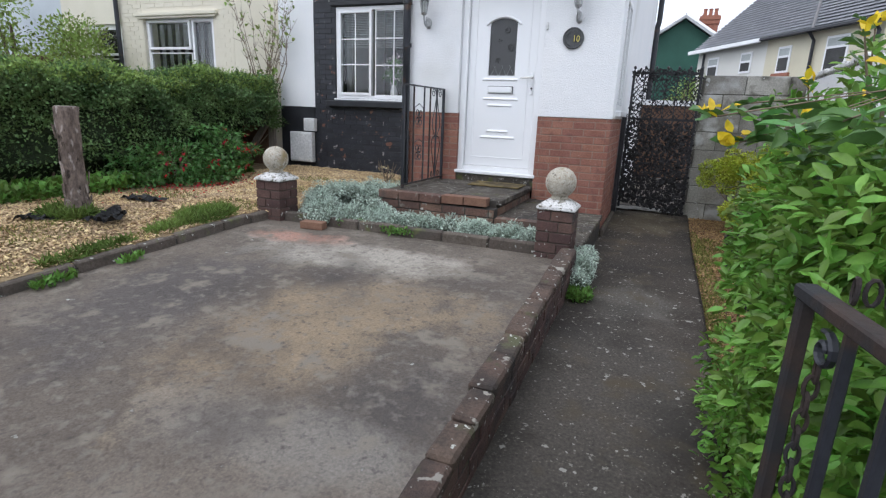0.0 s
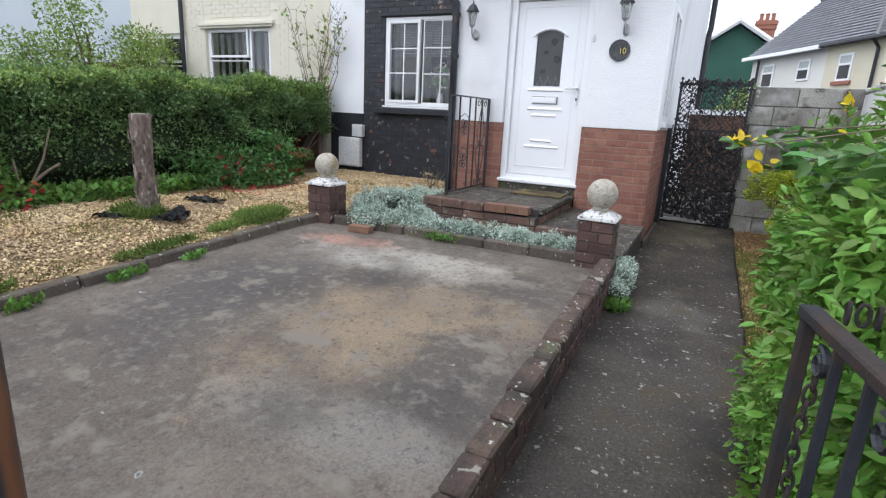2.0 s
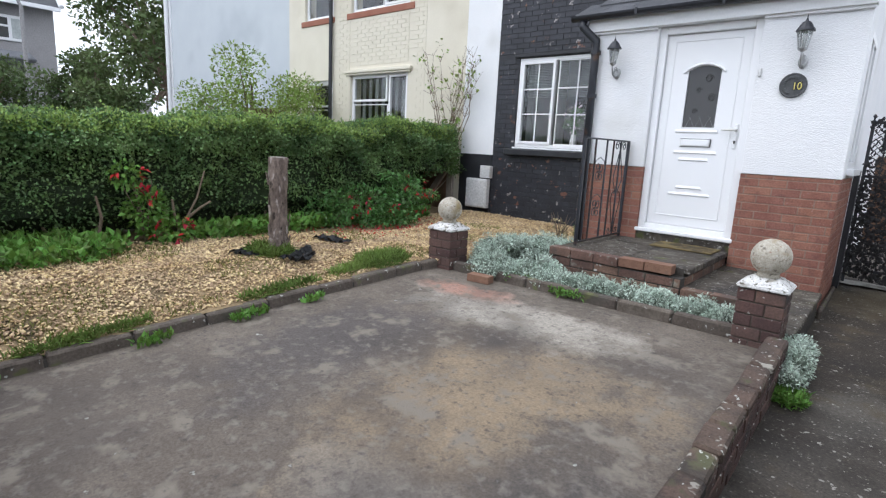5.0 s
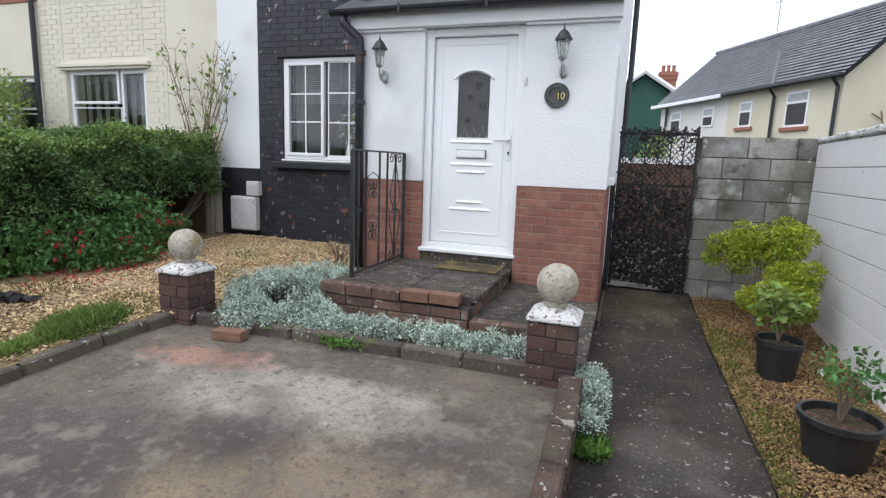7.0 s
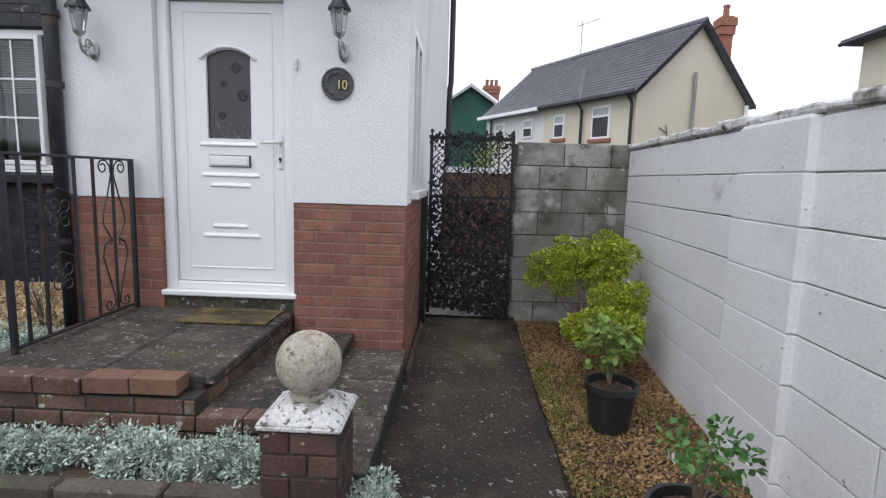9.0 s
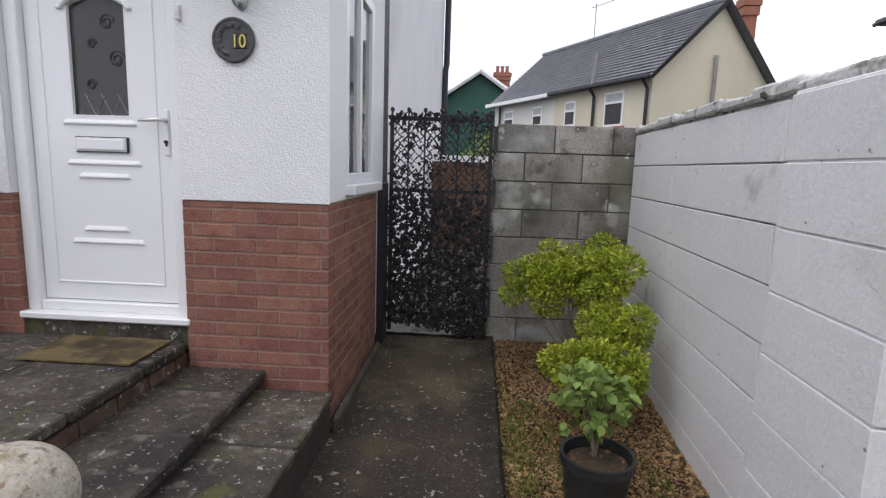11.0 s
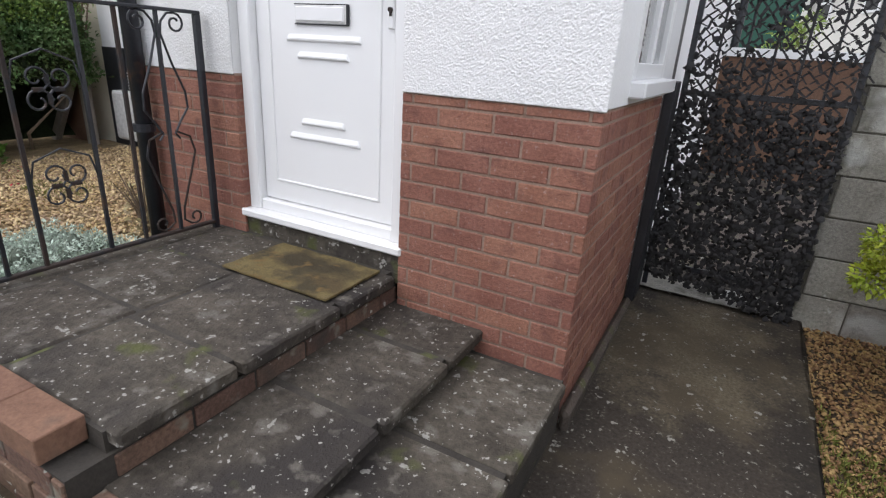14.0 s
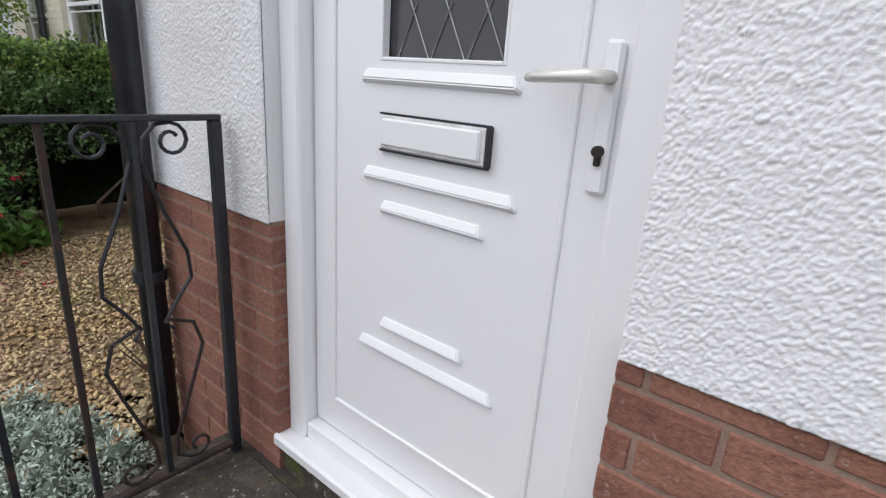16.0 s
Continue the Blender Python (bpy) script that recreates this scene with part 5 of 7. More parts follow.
solid("gate_ledge", sheet(bmesh.new(), -0.3, 0.56, 8.5, 8.75, -0.09, 0.04, 0.012, 9), M["block"], "pale concrete ledge under the side gate", kind="structure")

# ---- garden: gravel, hedge, stump, plants ----
N = 42000
xy = np.stack((rng.uniform(-5.45, -3.1, N), rng.uniform(1.2, 8.5, N)), 1)
xy = xy[xy[:, 0] < np.where(xy[:, 1] < 5.16, -3.24 - 0.07 * (5.15 - xy[:, 1]) - 0.04, -3.06)]
keep = (xy[:, 0] > -5.15 + 0.5 * np.sin(xy[:, 1] * 1.3) * (xy[:, 1] < 7)) | (xy[:, 1] > 6.6)
xy = xy[keep]
bedz = np.vectorize(lambda x, y: bed(x, y) + 0.006)
tagged(new("gravel", stones("gravel", xy, bedz, 0.0135, M["gravel"])), "golden gravel chips on the front garden", "gravel", "", "stuff")
xy = np.stack((rng.uniform(-3.1, -2.75, 2200), rng.uniform(6.3, 8.5, 2200)), 1)
tagged(new("gravel", stones("gravel", xy, 0.07, 0.016, M["gravel"])), "golden gravel chips beside the porch", "gravel", "", "stuff")
N = 26000
xy = np.stack((rng.uniform(0.615, 1.64, N), rng.uniform(3.6, 8.6, N)), 1)
tagged(new("gravel", stones("gravel", xy, np.vectorize(lambda x, y: strip_z(x, y) + 0.005), 0.0115, M["gravel_dark"])), "damp golden gravel along the white wall", "gravel", "", "stuff")


def tufts(name, label, spots, count, length, width, mat, spread=0.1, category="plant", kind="stuff", z=0.03, wild=0.5):
    """Low growth in patches: (x, y, radius x, radius y)."""
    w = np.array([s[2] * s[3] for s in spots])
    k = rng.choice(len(spots), count, p=w / w.sum())
    s = np.array(spots)[k]
    r, a = np.sqrt(rng.uniform(size=count)), rng.uniform(0, 6.283, count)
    X, Y = s[:, 0] + s[:, 2] * r * np.cos(a), s[:, 1] + s[:, 3] * r * np.sin(a)
    Z = np.array([z(x, y) for x, y in zip(X, Y)]) if callable(z) else np.full(count, z)
    P = np.stack((X, Y, Z + rng.uniform(0, spread, count)), 1)
    ob = new(name, leaves(name, P, np.tile((0, 0, 1.0), (count, 1)), length, width, mat, "small", wild))
    return tagged(ob, label, category, "", kind)


tufts("moss", "mossy green patches among the gravel", [(-4.0, 3.6, 0.25, 0.35), (-4.6, 5.2, 0.4, 0.3), (-4.9, 3.0, 0.35, 0.5), (-3.9, 2.2, 0.3, 0.4), (-3.9, 6.3, 0.3, 0.25), (-3.45, 4.4, 0.13, 0.5), (-3.55, 2.6, 0.12, 0.6), (-3.6, 5.2, 0.3, 0.2), (-3.0, 7.9, 0.2, 0.25), (-4.2, 7.2, 0.3, 0.2)], 2600, 0.04, 0.006, M["moss"], 0.008, z=bed)
tufts("moss", "moss and grass along the damp gravel strip", [(0.65, 6.0, 0.12, 1.8), (0.8, 7.0, 0.16, 0.6), (0.62, 4.6, 0.1, 0.8), (0.85, 5.6, 0.14, 0.35), (1.35, 6.2, 0.1, 0.8)], 7500, 0.03, 0.006, M["moss"], 0.005, z=strip_z)
tufts("grass", "long grass along the drive edging", [(-3.45, 4.7, 0.15, 0.3), (-3.45, 3.6, 0.07, 0.35), (-3.5, 2.3, 0.06, 0.4)], 1900, 0.075, 0.007, M["grass"], 0.01, wild=0.9, z=bed)
tufts("grass", "fresh green grass patch beside the edging", [(-3.58, 4.78, 0.17, 0.28), (-3.48, 4.35, 0.08, 0.25)], 1700, 0.075, 0.006, M["fresh"], 0.01, wild=0.7, z=bed)
tufts("weeds", "green weeds in the joint of the edging", [(-3.27, 3.25, 0.04, 0.15), (-3.3, 2.6, 0.04, 0.12), (-3.22, 3.75, 0.03, 0.1), (-3.3, 1.7, 0.05, 0.15)], 420, 0.05, 0.022, M["weed"], 0.04, z=drive_z)
tufts("weeds", "leafy green weeds below the hedge", [(-5.35, 4.6, 0.3, 0.9), (-5.2, 2.3, 0.5, 0.8), (-5.4, 6.6, 0.25, 0.8), (-4.9, 1.6, 0.5, 0.3)], 7000, 0.07, 0.042, M["weed"], 0.14, wild=0.9, z=bed)
tufts("weeds", "weeds on the pavement before the street wall", [(-2.32, 0.98, 0.07, 0.07), (-2.02, 1.01, 0.08, 0.06), (-2.2, 0.9, 0.06, 0.05)], 420, 0.05, 0.02, M["weed"], 0.05, z=-0.36, wild=0.9)

# hedge along the side boundary
hedge = thing("hedge", "thick clipped dark green privet hedge", "hedge", (-6.15, 4.8, 0))
HX0, HX1, HY0, HY1, HH = -6.75, -5.5, 0.9, 8.42, 1.36


def hedge_shape(u, v, shrink):
    """Surface point of the hedge: u along it, v over it from the front foot to the back foot; lumpy, overhanging its foot."""
    y = HY0 + (HY1 - HY0) * u
    a = v * math.pi
    ca, sa = math.cos(a), math.sin(a)
    sx = math.copysign(abs(ca) ** 0.45, ca)
    sz = abs(sa) ** 0.5
    mx, hx = (HX0 + HX1) / 2, (HX1 - HX0) / 2
    end = 1.0 - 0.8 * max(0.0, (u - 0.93) / 0.07) ** 2.5
    hgt = HH - 0.15 * max(0.0, (6.5 - y) / 5.5) + 0.05 * math.sin(y * 1.7) + 0.12 * math.exp(-((y - 7.2) / 0.7) ** 2) + 0.07 * noise.noise(Vector((y * 1.4, 0.3, 7)))
    z = sz * hgt * (1 if end > 0.3 else end + 0.6)
    q = Vector((sx * hx * 2.4, y * 2.4, z * 2.6))
    d = noise.voronoi(q + 0.4 * noise.noise_vector(q * 0.7))[0][0]
    lump = 0.26 * (0.5 - min(1.0, d) ** 1.3) + 0.09 * noise.noise(q * 2.3) + 0.06 * noise.noise(Vector((y * 0.8, z, 3)))
    if shrink > 0.05:
        lump *= 0.7
    low = max(0.0, 0.62 - z)
    over = -0.9 * low * low - 0.06 * low
    return Vector((mx + (hx + lump + over - shrink) * sx * (0.55 + 0.45 * end), y, max(0.75 if y > 7.3 and shrink > 0.05 and sx > -0.2 else 0.12, z + lump * 0.55 - shrink)))


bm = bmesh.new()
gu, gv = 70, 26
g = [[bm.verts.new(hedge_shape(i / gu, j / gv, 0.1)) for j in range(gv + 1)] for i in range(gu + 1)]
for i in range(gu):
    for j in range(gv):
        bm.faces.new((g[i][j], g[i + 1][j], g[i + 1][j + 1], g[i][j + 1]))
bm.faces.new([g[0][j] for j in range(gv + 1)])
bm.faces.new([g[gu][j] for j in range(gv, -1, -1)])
# solid filler under the leaves, coloured dark to give the hedge's inner shade
part("inside", bm, M["hedge_shade_core"], hedge)
N = 120000
u, v = rng.uniform(0, 1, N), rng.beta(1.2, 1.6, N) * 0.82
P = np.array([hedge_shape(a, b, 0.0) for a, b in zip(u, v)]) + rng.normal(size=(N, 3)) * 0.03
P[:, 2] = np.maximum(P[:, 2], 0.1 + 0.2 * rng.uniform(size=N))
D = np.stack((0.6 * np.cos(v * np.pi), np.zeros(N), 0.7 * np.sin(v * np.pi) + 0.15), 1)
ok = ~((P[:, 1] > 7.35) & (P[:, 0] > -6.2) & (P[:, 2] < 0.72 + 0.06 * np.sin(P[:, 1] * 9)))
# fewer leaves low down, so the dark filler shows as shaded gaps
ok &= (P[:, 2] > 0.95) | (rng.uniform(size=N) < 0.45 + 0.3 * np.sin(P[:, 1] * 5.1) * np.sin(P[:, 2] * 9 + P[:, 1] * 2))
P, D = P[ok], D[ok]
part("foliage", leaves("foliage", P, D, 0.036, 0.023, M["hedge"], "small", 1.6), None, hedge)
N = 15000
v = np.abs(rng.normal(size=N)) * 0.13 + 0.27
P = np.array([hedge_shape(a, b, -0.03) for a, b in zip(rng.uniform(0, 1, N), v)]) + rng.normal(size=(N, 3)) * 0.03
part("fresh_growth", leaves("fresh_growth", P, np.tile((0.2, 0, 1.0), (N, 1)), 0.036, 0.022, M["fresh"], "small", 1.3), None, hedge)
P = np.array([hedge_shape(a, b, -0.0) for a, b in zip(0.965 + 0.035 * rng.uniform(size=5000), rng.uniform(0.02, 0.98, 5000))]) + rng.normal(size=(5000, 3)) * 0.06
P = P[P[:, 2] > 0.74]
part("end_foliage", leaves("end_foliage", P, np.tile((0.3, 0.6, 0.4), (len(P), 1)), 0.05, 0.026, M["hedge"], "small", 0.9), None, hedge)
random.seed(21)
for i in range(16):
    y = 1.4 + i * 0.43
    bm = tube(bmesh.new(), [(-5.85 + random.uniform(-0.1, 0.1), y, 0.0), (-5.78, y + random.uniform(-0.1, 0.1), 0.25), (-5.66 + random.uniform(-0.05, 0.03), y + random.uniform(-0.25, 0.25), 0.6)], [0.02, 0.015, 0.006], 6)
    part("stem", bm, M["twig"], hedge)

for pts in (((-5.5, 3.6, 0.05), (-5.42, 3.72, 0.25), (-5.4, 3.85, 0.5), (-5.38, 3.93, 0.78)), ((-5.42, 3.74, 0.28), (-5.36, 3.86, 0.4), (-5.38, 3.98, 0.46)), ((-5.45, 3.68, 0.15), (-5.36, 3.6, 0.36), (-5.34, 3.58, 0.5)), ((-5.5, 2.95, 0.05), (-5.42, 2.98, 0.35), (-5.4, 2.94, 0.55))):
    part("stem", tube(bmesh.new(), pts, [0.017 - 0.003 * i for i in range(len(pts))], 6), M["twig"], hedge)

# timber brace at the end of the hedge
brace = thing("timber_brace", "grey timber post with a diagonal brace", "brace", (-5.6, 8.2, 0))
part("post", boxes(((-5.82, 8.3, -0.05), (-5.7, 8.36, 0.95)), bevel=0.006), M["wood"], brace)
bm = box(bmesh.new(), (-0.05, -0.03, -0.55), (0.05, 0.03, 0.55), 0.006, Matrix.Rotation(radians(38), 3, "Y"))
for vv in bm.verts:
    vv.co += Vector((-6.02, 8.26, 0.5))
part("diagonal", bm, M["wood"], brace)
# added dark board hides the pale wall foot, in place of hedge shade
part("board", boxes(((-6.6, 8.4, 0.05), (-5.86, 8.43, 0.75)), bevel=0.004), M["wood_brown"], brace)

# tree stump post
stump = thing("tree_stump", "sawn tree trunk post with flaking bark", "tree stump", (-4.26, 4.09, 0.06))
bm = bmesh.new()
rings = []
for i in range(22):
    z = i / 21
    r = 0.089 + 0.055 * math.exp(-z * 14) - 0.012 * math.sin(z * 3)
    c = Vector((-4.25 - 0.03 * z, 4.08 + 0.025 * z, 0.06 + 0.915 * z))
    rings.append([bm.verts.new(c + Vector((math.cos(a), math.sin(a), 0)) * r * (1 + 0.14 * noise.noise(Vector((math.cos(a) * 2.5, math.sin(a) * 2.5, z * 6))))) for a in (2 * math.pi * j / 22 for j in range(22))])
for a, b in zip(rings, rings[1:]):
    for j in range(22):
        bm.faces.new((a[j], a[(j + 1) % 22], b[(j + 1) % 22], b[j]))
bm.faces.new(rings[-1])
part("trunk", bm, M["bark"], stump, smooth=True)
part("sawn_top", lathe(bmesh.new(), [(0.0, 0), (0.076, 0), (0.072, 0.006), (0.0, 0.007)], (-4.28, 4.105, 0.974), 18), M["wood"], stump)
for i in range(14):
    a = random.uniform(0, 6.28)
    z = random.uniform(0.15, 0.85)
    bm = box(bmesh.new(), (-0.012, -0.004, -0.05), (0.02, 0.004, 0.06), 0.003, Matrix.Rotation(a + 1.57, 3, "Z") @ Matrix.Rotation(random.uniform(-0.15, 0.15), 3, "X"))
    for vv in bm.verts:
        vv.co += Vector((-4.265 + 0.098 * math.cos(a), 4.09 + 0.098 * math.sin(a), z))
    part("bark_flake", bm, M["bark"], stump)
tufts("weeds", "grassy weeds round the foot of the stump", [(-4.25, 4.0, 0.22, 0.18)], 1100, 0.1, 0.008, M["grass"], 0.03, wild=0.8, z=bed)
for k, (x, y, l, a) in enumerate(((-4.3, 3.8, 0.3, 0.5), (-4.02, 4.2, 0.4, -0.5), (-4.45, 4.85, 0.45, 0.1), (-3.88, 4.02, 0.25, 0.2))):
    bm = bmesh.new()
    nn = 12
    gg = [[bm.verts.new((x + (i / nn - 0.5) * l * math.cos(a) - (j / 4 - 0.5) * 0.17 * math.sin(a), y + (i / nn - 0.5) * l * math.sin(a) + (j / 4 - 0.5) * 0.17 * math.cos(a), 0.1 + 0.1 * abs(noise.noise(Vector((i * 0.7, j * 0.9, k * 5)))))) for j in range(5)] for i in range(nn + 1)]
    for i in range(nn):
        for j in range(4):
            if random.random() < 0.9:
                bm.faces.new((gg[i][j], gg[i + 1][j], gg[i + 1][j + 1], gg[i][j + 1]))
    bmesh.ops.solidify(bm, geom=bm.faces[:], thickness=0.003)
    solid("plastic_sheet", bm, M["sheet"], "torn black plastic sheet in the gravel", "plastic sheet")


def shrub(name, label, blobs, count, length, width, mat, stems=(), flowers=None, shape="small", wild=0.7, droop=0.0, category="shrub", shell=0.6, clumps=False, floor=None):
    """A bush: stems, leaves in blobs, and flowers (material, count, size) on the outside."""
    c = blobs[0][0]
    t = thing(name, label, category, (c[0], c[1], 0))
    for pts, r in stems:
        part("stem", tube(bmesh.new(), pts, [r * (1 - 0.7 * i / (len(pts) - 1)) for i in range(len(pts))], 6), M["twig"], t)
    P, D = in_blobs(blobs, count, shell)
    P[:, 2] = np.maximum(P[:, 2], floor if floor is not None else 0.02 if c[0] < 0.5 else -0.22)
    if clumps:
        for k in range(len(blobs)):
            w = np.array([np.argmin([sum(((p[i] - b[0][i]) / b[1][i]) ** 2 for i in range(3)) for b in blobs]) for p in P]) if k == 0 else w
            part("clump", leaves("clump", P[w == k], D[w == k], length, width, mat, shape, wild, droop), None, t)
    else:
        part("leaves", leaves("leaves", P, D, length, width, mat, shape, wild, droop), None, t)
    if flowers:
        fm, fn, fs = flowers
        P, D = in_blobs(blobs, fn * 4, 0.05)
        best = np.nonzero((D[:, 0] if c[0] < 0 else -D[:, 0]) + 0.4 * D[:, 2] > 0.35)[0][:fn]
        P, D = P[best], D[best]
        P = np.repeat(P, 5, axis=0) + rng.normal(size=(len(P) * 5, 3)) * fs * 0.2
        part("blossom", leaves("blossom", P, np.repeat(D, 5, axis=0), fs, fs * 0.45, fm, "small", 0.8, droop * 3), None, t, "small bright flowers")["kind"] = "stuff"
    return t


def stem_fan(x, y, z0, n, reach, up, seed):
    random.seed(seed)
    res = []
    for i in range(n):
        a = random.uniform(0, 6.28)
        q = random.uniform(0.3, 1) * reach
        res.append(([(x, y, z0), (x + q * 0.35 * math.cos(a), y + q * 0.35 * math.sin(a), z0 + up * 0.5), (x + q * math.cos(a), y + q * math.sin(a), z0 + up * random.uniform(0.75, 1))], 0.008))
    return res


# fuchsias against the hedge
shrub("fuchsia", "fuchsia bush with hanging red flowers", [((-5.25, 6.0, 0.3), (0.42, 0.6, 0.3)), ((-5.15, 6.6, 0.38), (0.3, 0.4, 0.26)), ((-5.3, 5.5, 0.28), (0.3, 0.35, 0.25)), ((-4.95, 6.2, 0.18), (0.25, 0.45, 0.16)), ((-5.35, 6.9, 0.62), (0.15, 0.35, 0.08)), ((-5.2, 6.45, 0.72), (0.12, 0.3, 0.06)), ((-5.0, 6.9, 0.45), (0.14, 0.25, 0.08))], 4600, 0.055, 0.03, M["bush_dark"], stem_fan(-5.3, 6.0, 0, 12, 0.6, 0.6, 4), (M["petal_red"], 24, 0.055), droop=0.25)
shrub("fuchsia", "small fuchsia with red flowers before the hedge", [((-5.35, 3.35, 0.4), (0.16, 0.2, 0.22)), ((-5.4, 3.2, 0.75), (0.1, 0.14, 0.12)), ((-5.3, 3.5, 0.2), (0.2, 0.25, 0.15))], 900, 0.06, 0.034, M["weed"], stem_fan(-5.4, 3.35, 0, 7, 0.25, 0.75, 6), (M["petal_red"], 15, 0.06), droop=0.25)
xy = np.stack((rng.normal(-4.85, 0.25, 420), rng.normal(5.9, 0.6, 420)), 1)
P = np.concatenate((xy, np.full((420, 1), 0.1)), 1)
tagged(new("fallen_petals", leaves("fallen_petals", P, np.tile((1.0, 0.2, 0), (420, 1)), 0.03, 0.018, M["petal_red"], "small", 0.6)), "fallen red fuchsia petals on the gravel", "petals", "", "stuff")

# silver carpet plants by the drive: cushions of many small tufts
def cushions(areas, seed):
    """Small lumps over areas (x, y, radius x, radius y, height, number), lower towards the rim."""
    random.seed(seed)
    res = []
    for x, y, rx, ry, h, n in areas:
        for i in range(n):
            q, a = math.sqrt(random.random()), random.uniform(0, 6.283)
            top = h * (1 - 0.75 * q ** 3) * random.uniform(0.75, 1.1)
            r = random.uniform(0.045, 0.085)
            res.append(((x + rx * q * math.cos(a), y + ry * q * math.sin(a), top - 0.02), (r, r, r * random.uniform(0.8, 1.2))))
    return res


silver_gap_shade = M["silver_gap_shade"]
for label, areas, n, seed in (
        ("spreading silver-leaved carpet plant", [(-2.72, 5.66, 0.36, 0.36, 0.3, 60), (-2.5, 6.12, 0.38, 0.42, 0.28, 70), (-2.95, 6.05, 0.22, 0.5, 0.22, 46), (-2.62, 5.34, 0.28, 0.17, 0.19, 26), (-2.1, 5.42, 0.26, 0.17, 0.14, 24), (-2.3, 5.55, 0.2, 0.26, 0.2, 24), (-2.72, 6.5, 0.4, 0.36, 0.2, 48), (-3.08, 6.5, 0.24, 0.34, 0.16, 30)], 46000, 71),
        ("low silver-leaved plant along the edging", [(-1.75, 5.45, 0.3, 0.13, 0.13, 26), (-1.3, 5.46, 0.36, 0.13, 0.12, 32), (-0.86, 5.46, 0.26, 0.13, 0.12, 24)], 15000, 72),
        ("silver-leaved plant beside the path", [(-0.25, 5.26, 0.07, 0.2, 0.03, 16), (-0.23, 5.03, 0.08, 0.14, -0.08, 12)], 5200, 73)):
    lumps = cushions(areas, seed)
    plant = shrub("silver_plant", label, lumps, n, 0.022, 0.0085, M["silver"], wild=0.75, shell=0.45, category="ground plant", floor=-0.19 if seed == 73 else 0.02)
    # filler lumps below the leaves, darker in colour to imitate shaded gaps
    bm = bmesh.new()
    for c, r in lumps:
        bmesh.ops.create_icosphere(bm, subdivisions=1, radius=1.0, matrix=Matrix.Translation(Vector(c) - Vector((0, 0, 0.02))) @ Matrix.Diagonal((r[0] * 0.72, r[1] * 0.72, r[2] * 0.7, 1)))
    part("stem_mat", bm, silver_gap_shade, plant, "grey-green filler lumps, coloured darker for shade between the leaves")
tufts("weeds", "green weeds at the pillar foot", [(-1.85, 5.2, 0.15, 0.05), (-2.4, 5.3, 0.12, 0.1), (-3.0, 8.2, 0.12, 0.1)], 600, 0.045, 0.015, M["weed"], 0.05, z=0.0, wild=0.9)
tufts("weeds", "green weeds beside the path at the pillar foot", [(-0.2, 4.86, 0.09, 0.1)], 420, 0.045, 0.015, M["weed"], 0.06, z=slope, wild=0.9)
shrub("poppy", "small green plant with a red flower by the wall", [((-3.05, 8.05, 0.12), (0.15, 0.12, 0.13))], 240, 0.06, 0.025, M["weed"], (), (M["petal_red"], 3, 0.03), category="plant")

shrub("dried_plant", "dry straggly brown plant beside the downpipe", [((-2.95, 7.05, 0.2), (0.14, 0.12, 0.16)), ((-2.8, 7.0, 0.12), (0.12, 0.1, 0.1))], 160, 0.045, 0.022, M["dry"], stem_fan(-2.92, 7.05, 0.02, 14, 0.22, 0.42, 51), category="plant", wild=1.0)

# shrub and pots along the white wall
random.seed(23)
eb = []
for cx, cy, cz, sx, sy, sz, nn in ((1.08, 8.0, 0.62, 0.28, 0.22, 0.14, 16), (0.82, 7.95, 0.48, 0.13, 0.15, 0.12, 7), (1.28, 7.7, 0.56, 0.13, 0.2, 0.18, 10), (1.25, 7.4, 0.36, 0.12, 0.16, 0.12, 7), (1.05, 7.25, 0.2, 0.17, 0.12, 0.1, 8), (1.25, 7.15, 0.18, 0.08, 0.12, 0.12, 5)):
    for k in range(nn):
        q = random.uniform(0.08, 0.13)
        eb.append(((cx + random.uniform(-1, 1) * sx, cy + random.uniform(-1, 1) * sy, cz + random.uniform(-1, 1) * sz), (q, q, q * 0.8)))
shrub("euonymus", "golden-green shrub in the corner of the walls", eb, 26000, 0.027, 0.015, M["yellow_leaf"], stem_fan(1.1, 7.75, -0.2, 12, 0.4, 0.75, 9), wild=0.5, shell=0.5)


def pot(x, y, r, h, label):
    z = strip_z(x, y) - 0.005
    t = thing("plant_pot", label, "plant pot", (x, y, z), "plant pots")
    part("pot", lathe(bmesh.new(), [(r * 0.72, 0), (r * 0.92, h * 0.86), (r, h * 0.87), (r, h), (r * 0.9, h), (r * 0.86, h * 0.8)], (x, y, z), 32), M["pot"], t, smooth=False)
    part("compost", lathe(bmesh.new(), [(0.0, 0), (r * 0.86, 0), (r * 0.84, 0.02), (0.0, 0.03)], (x, y, z + h * 0.78), 20, 0.05), M["soil"], t)
    N = 160
    a, q = rng.uniform(0, 6.28, N), r * 0.8 * np.sqrt(rng.uniform(size=N))
    part("bark_mulch", stones("bark_mulch", np.stack((x + q * np.cos(a), y + q * np.sin(a)), 1), z + h * 0.81, 0.018, M["wood_brown"]), None, t)["kind"] = "stuff"
    return t


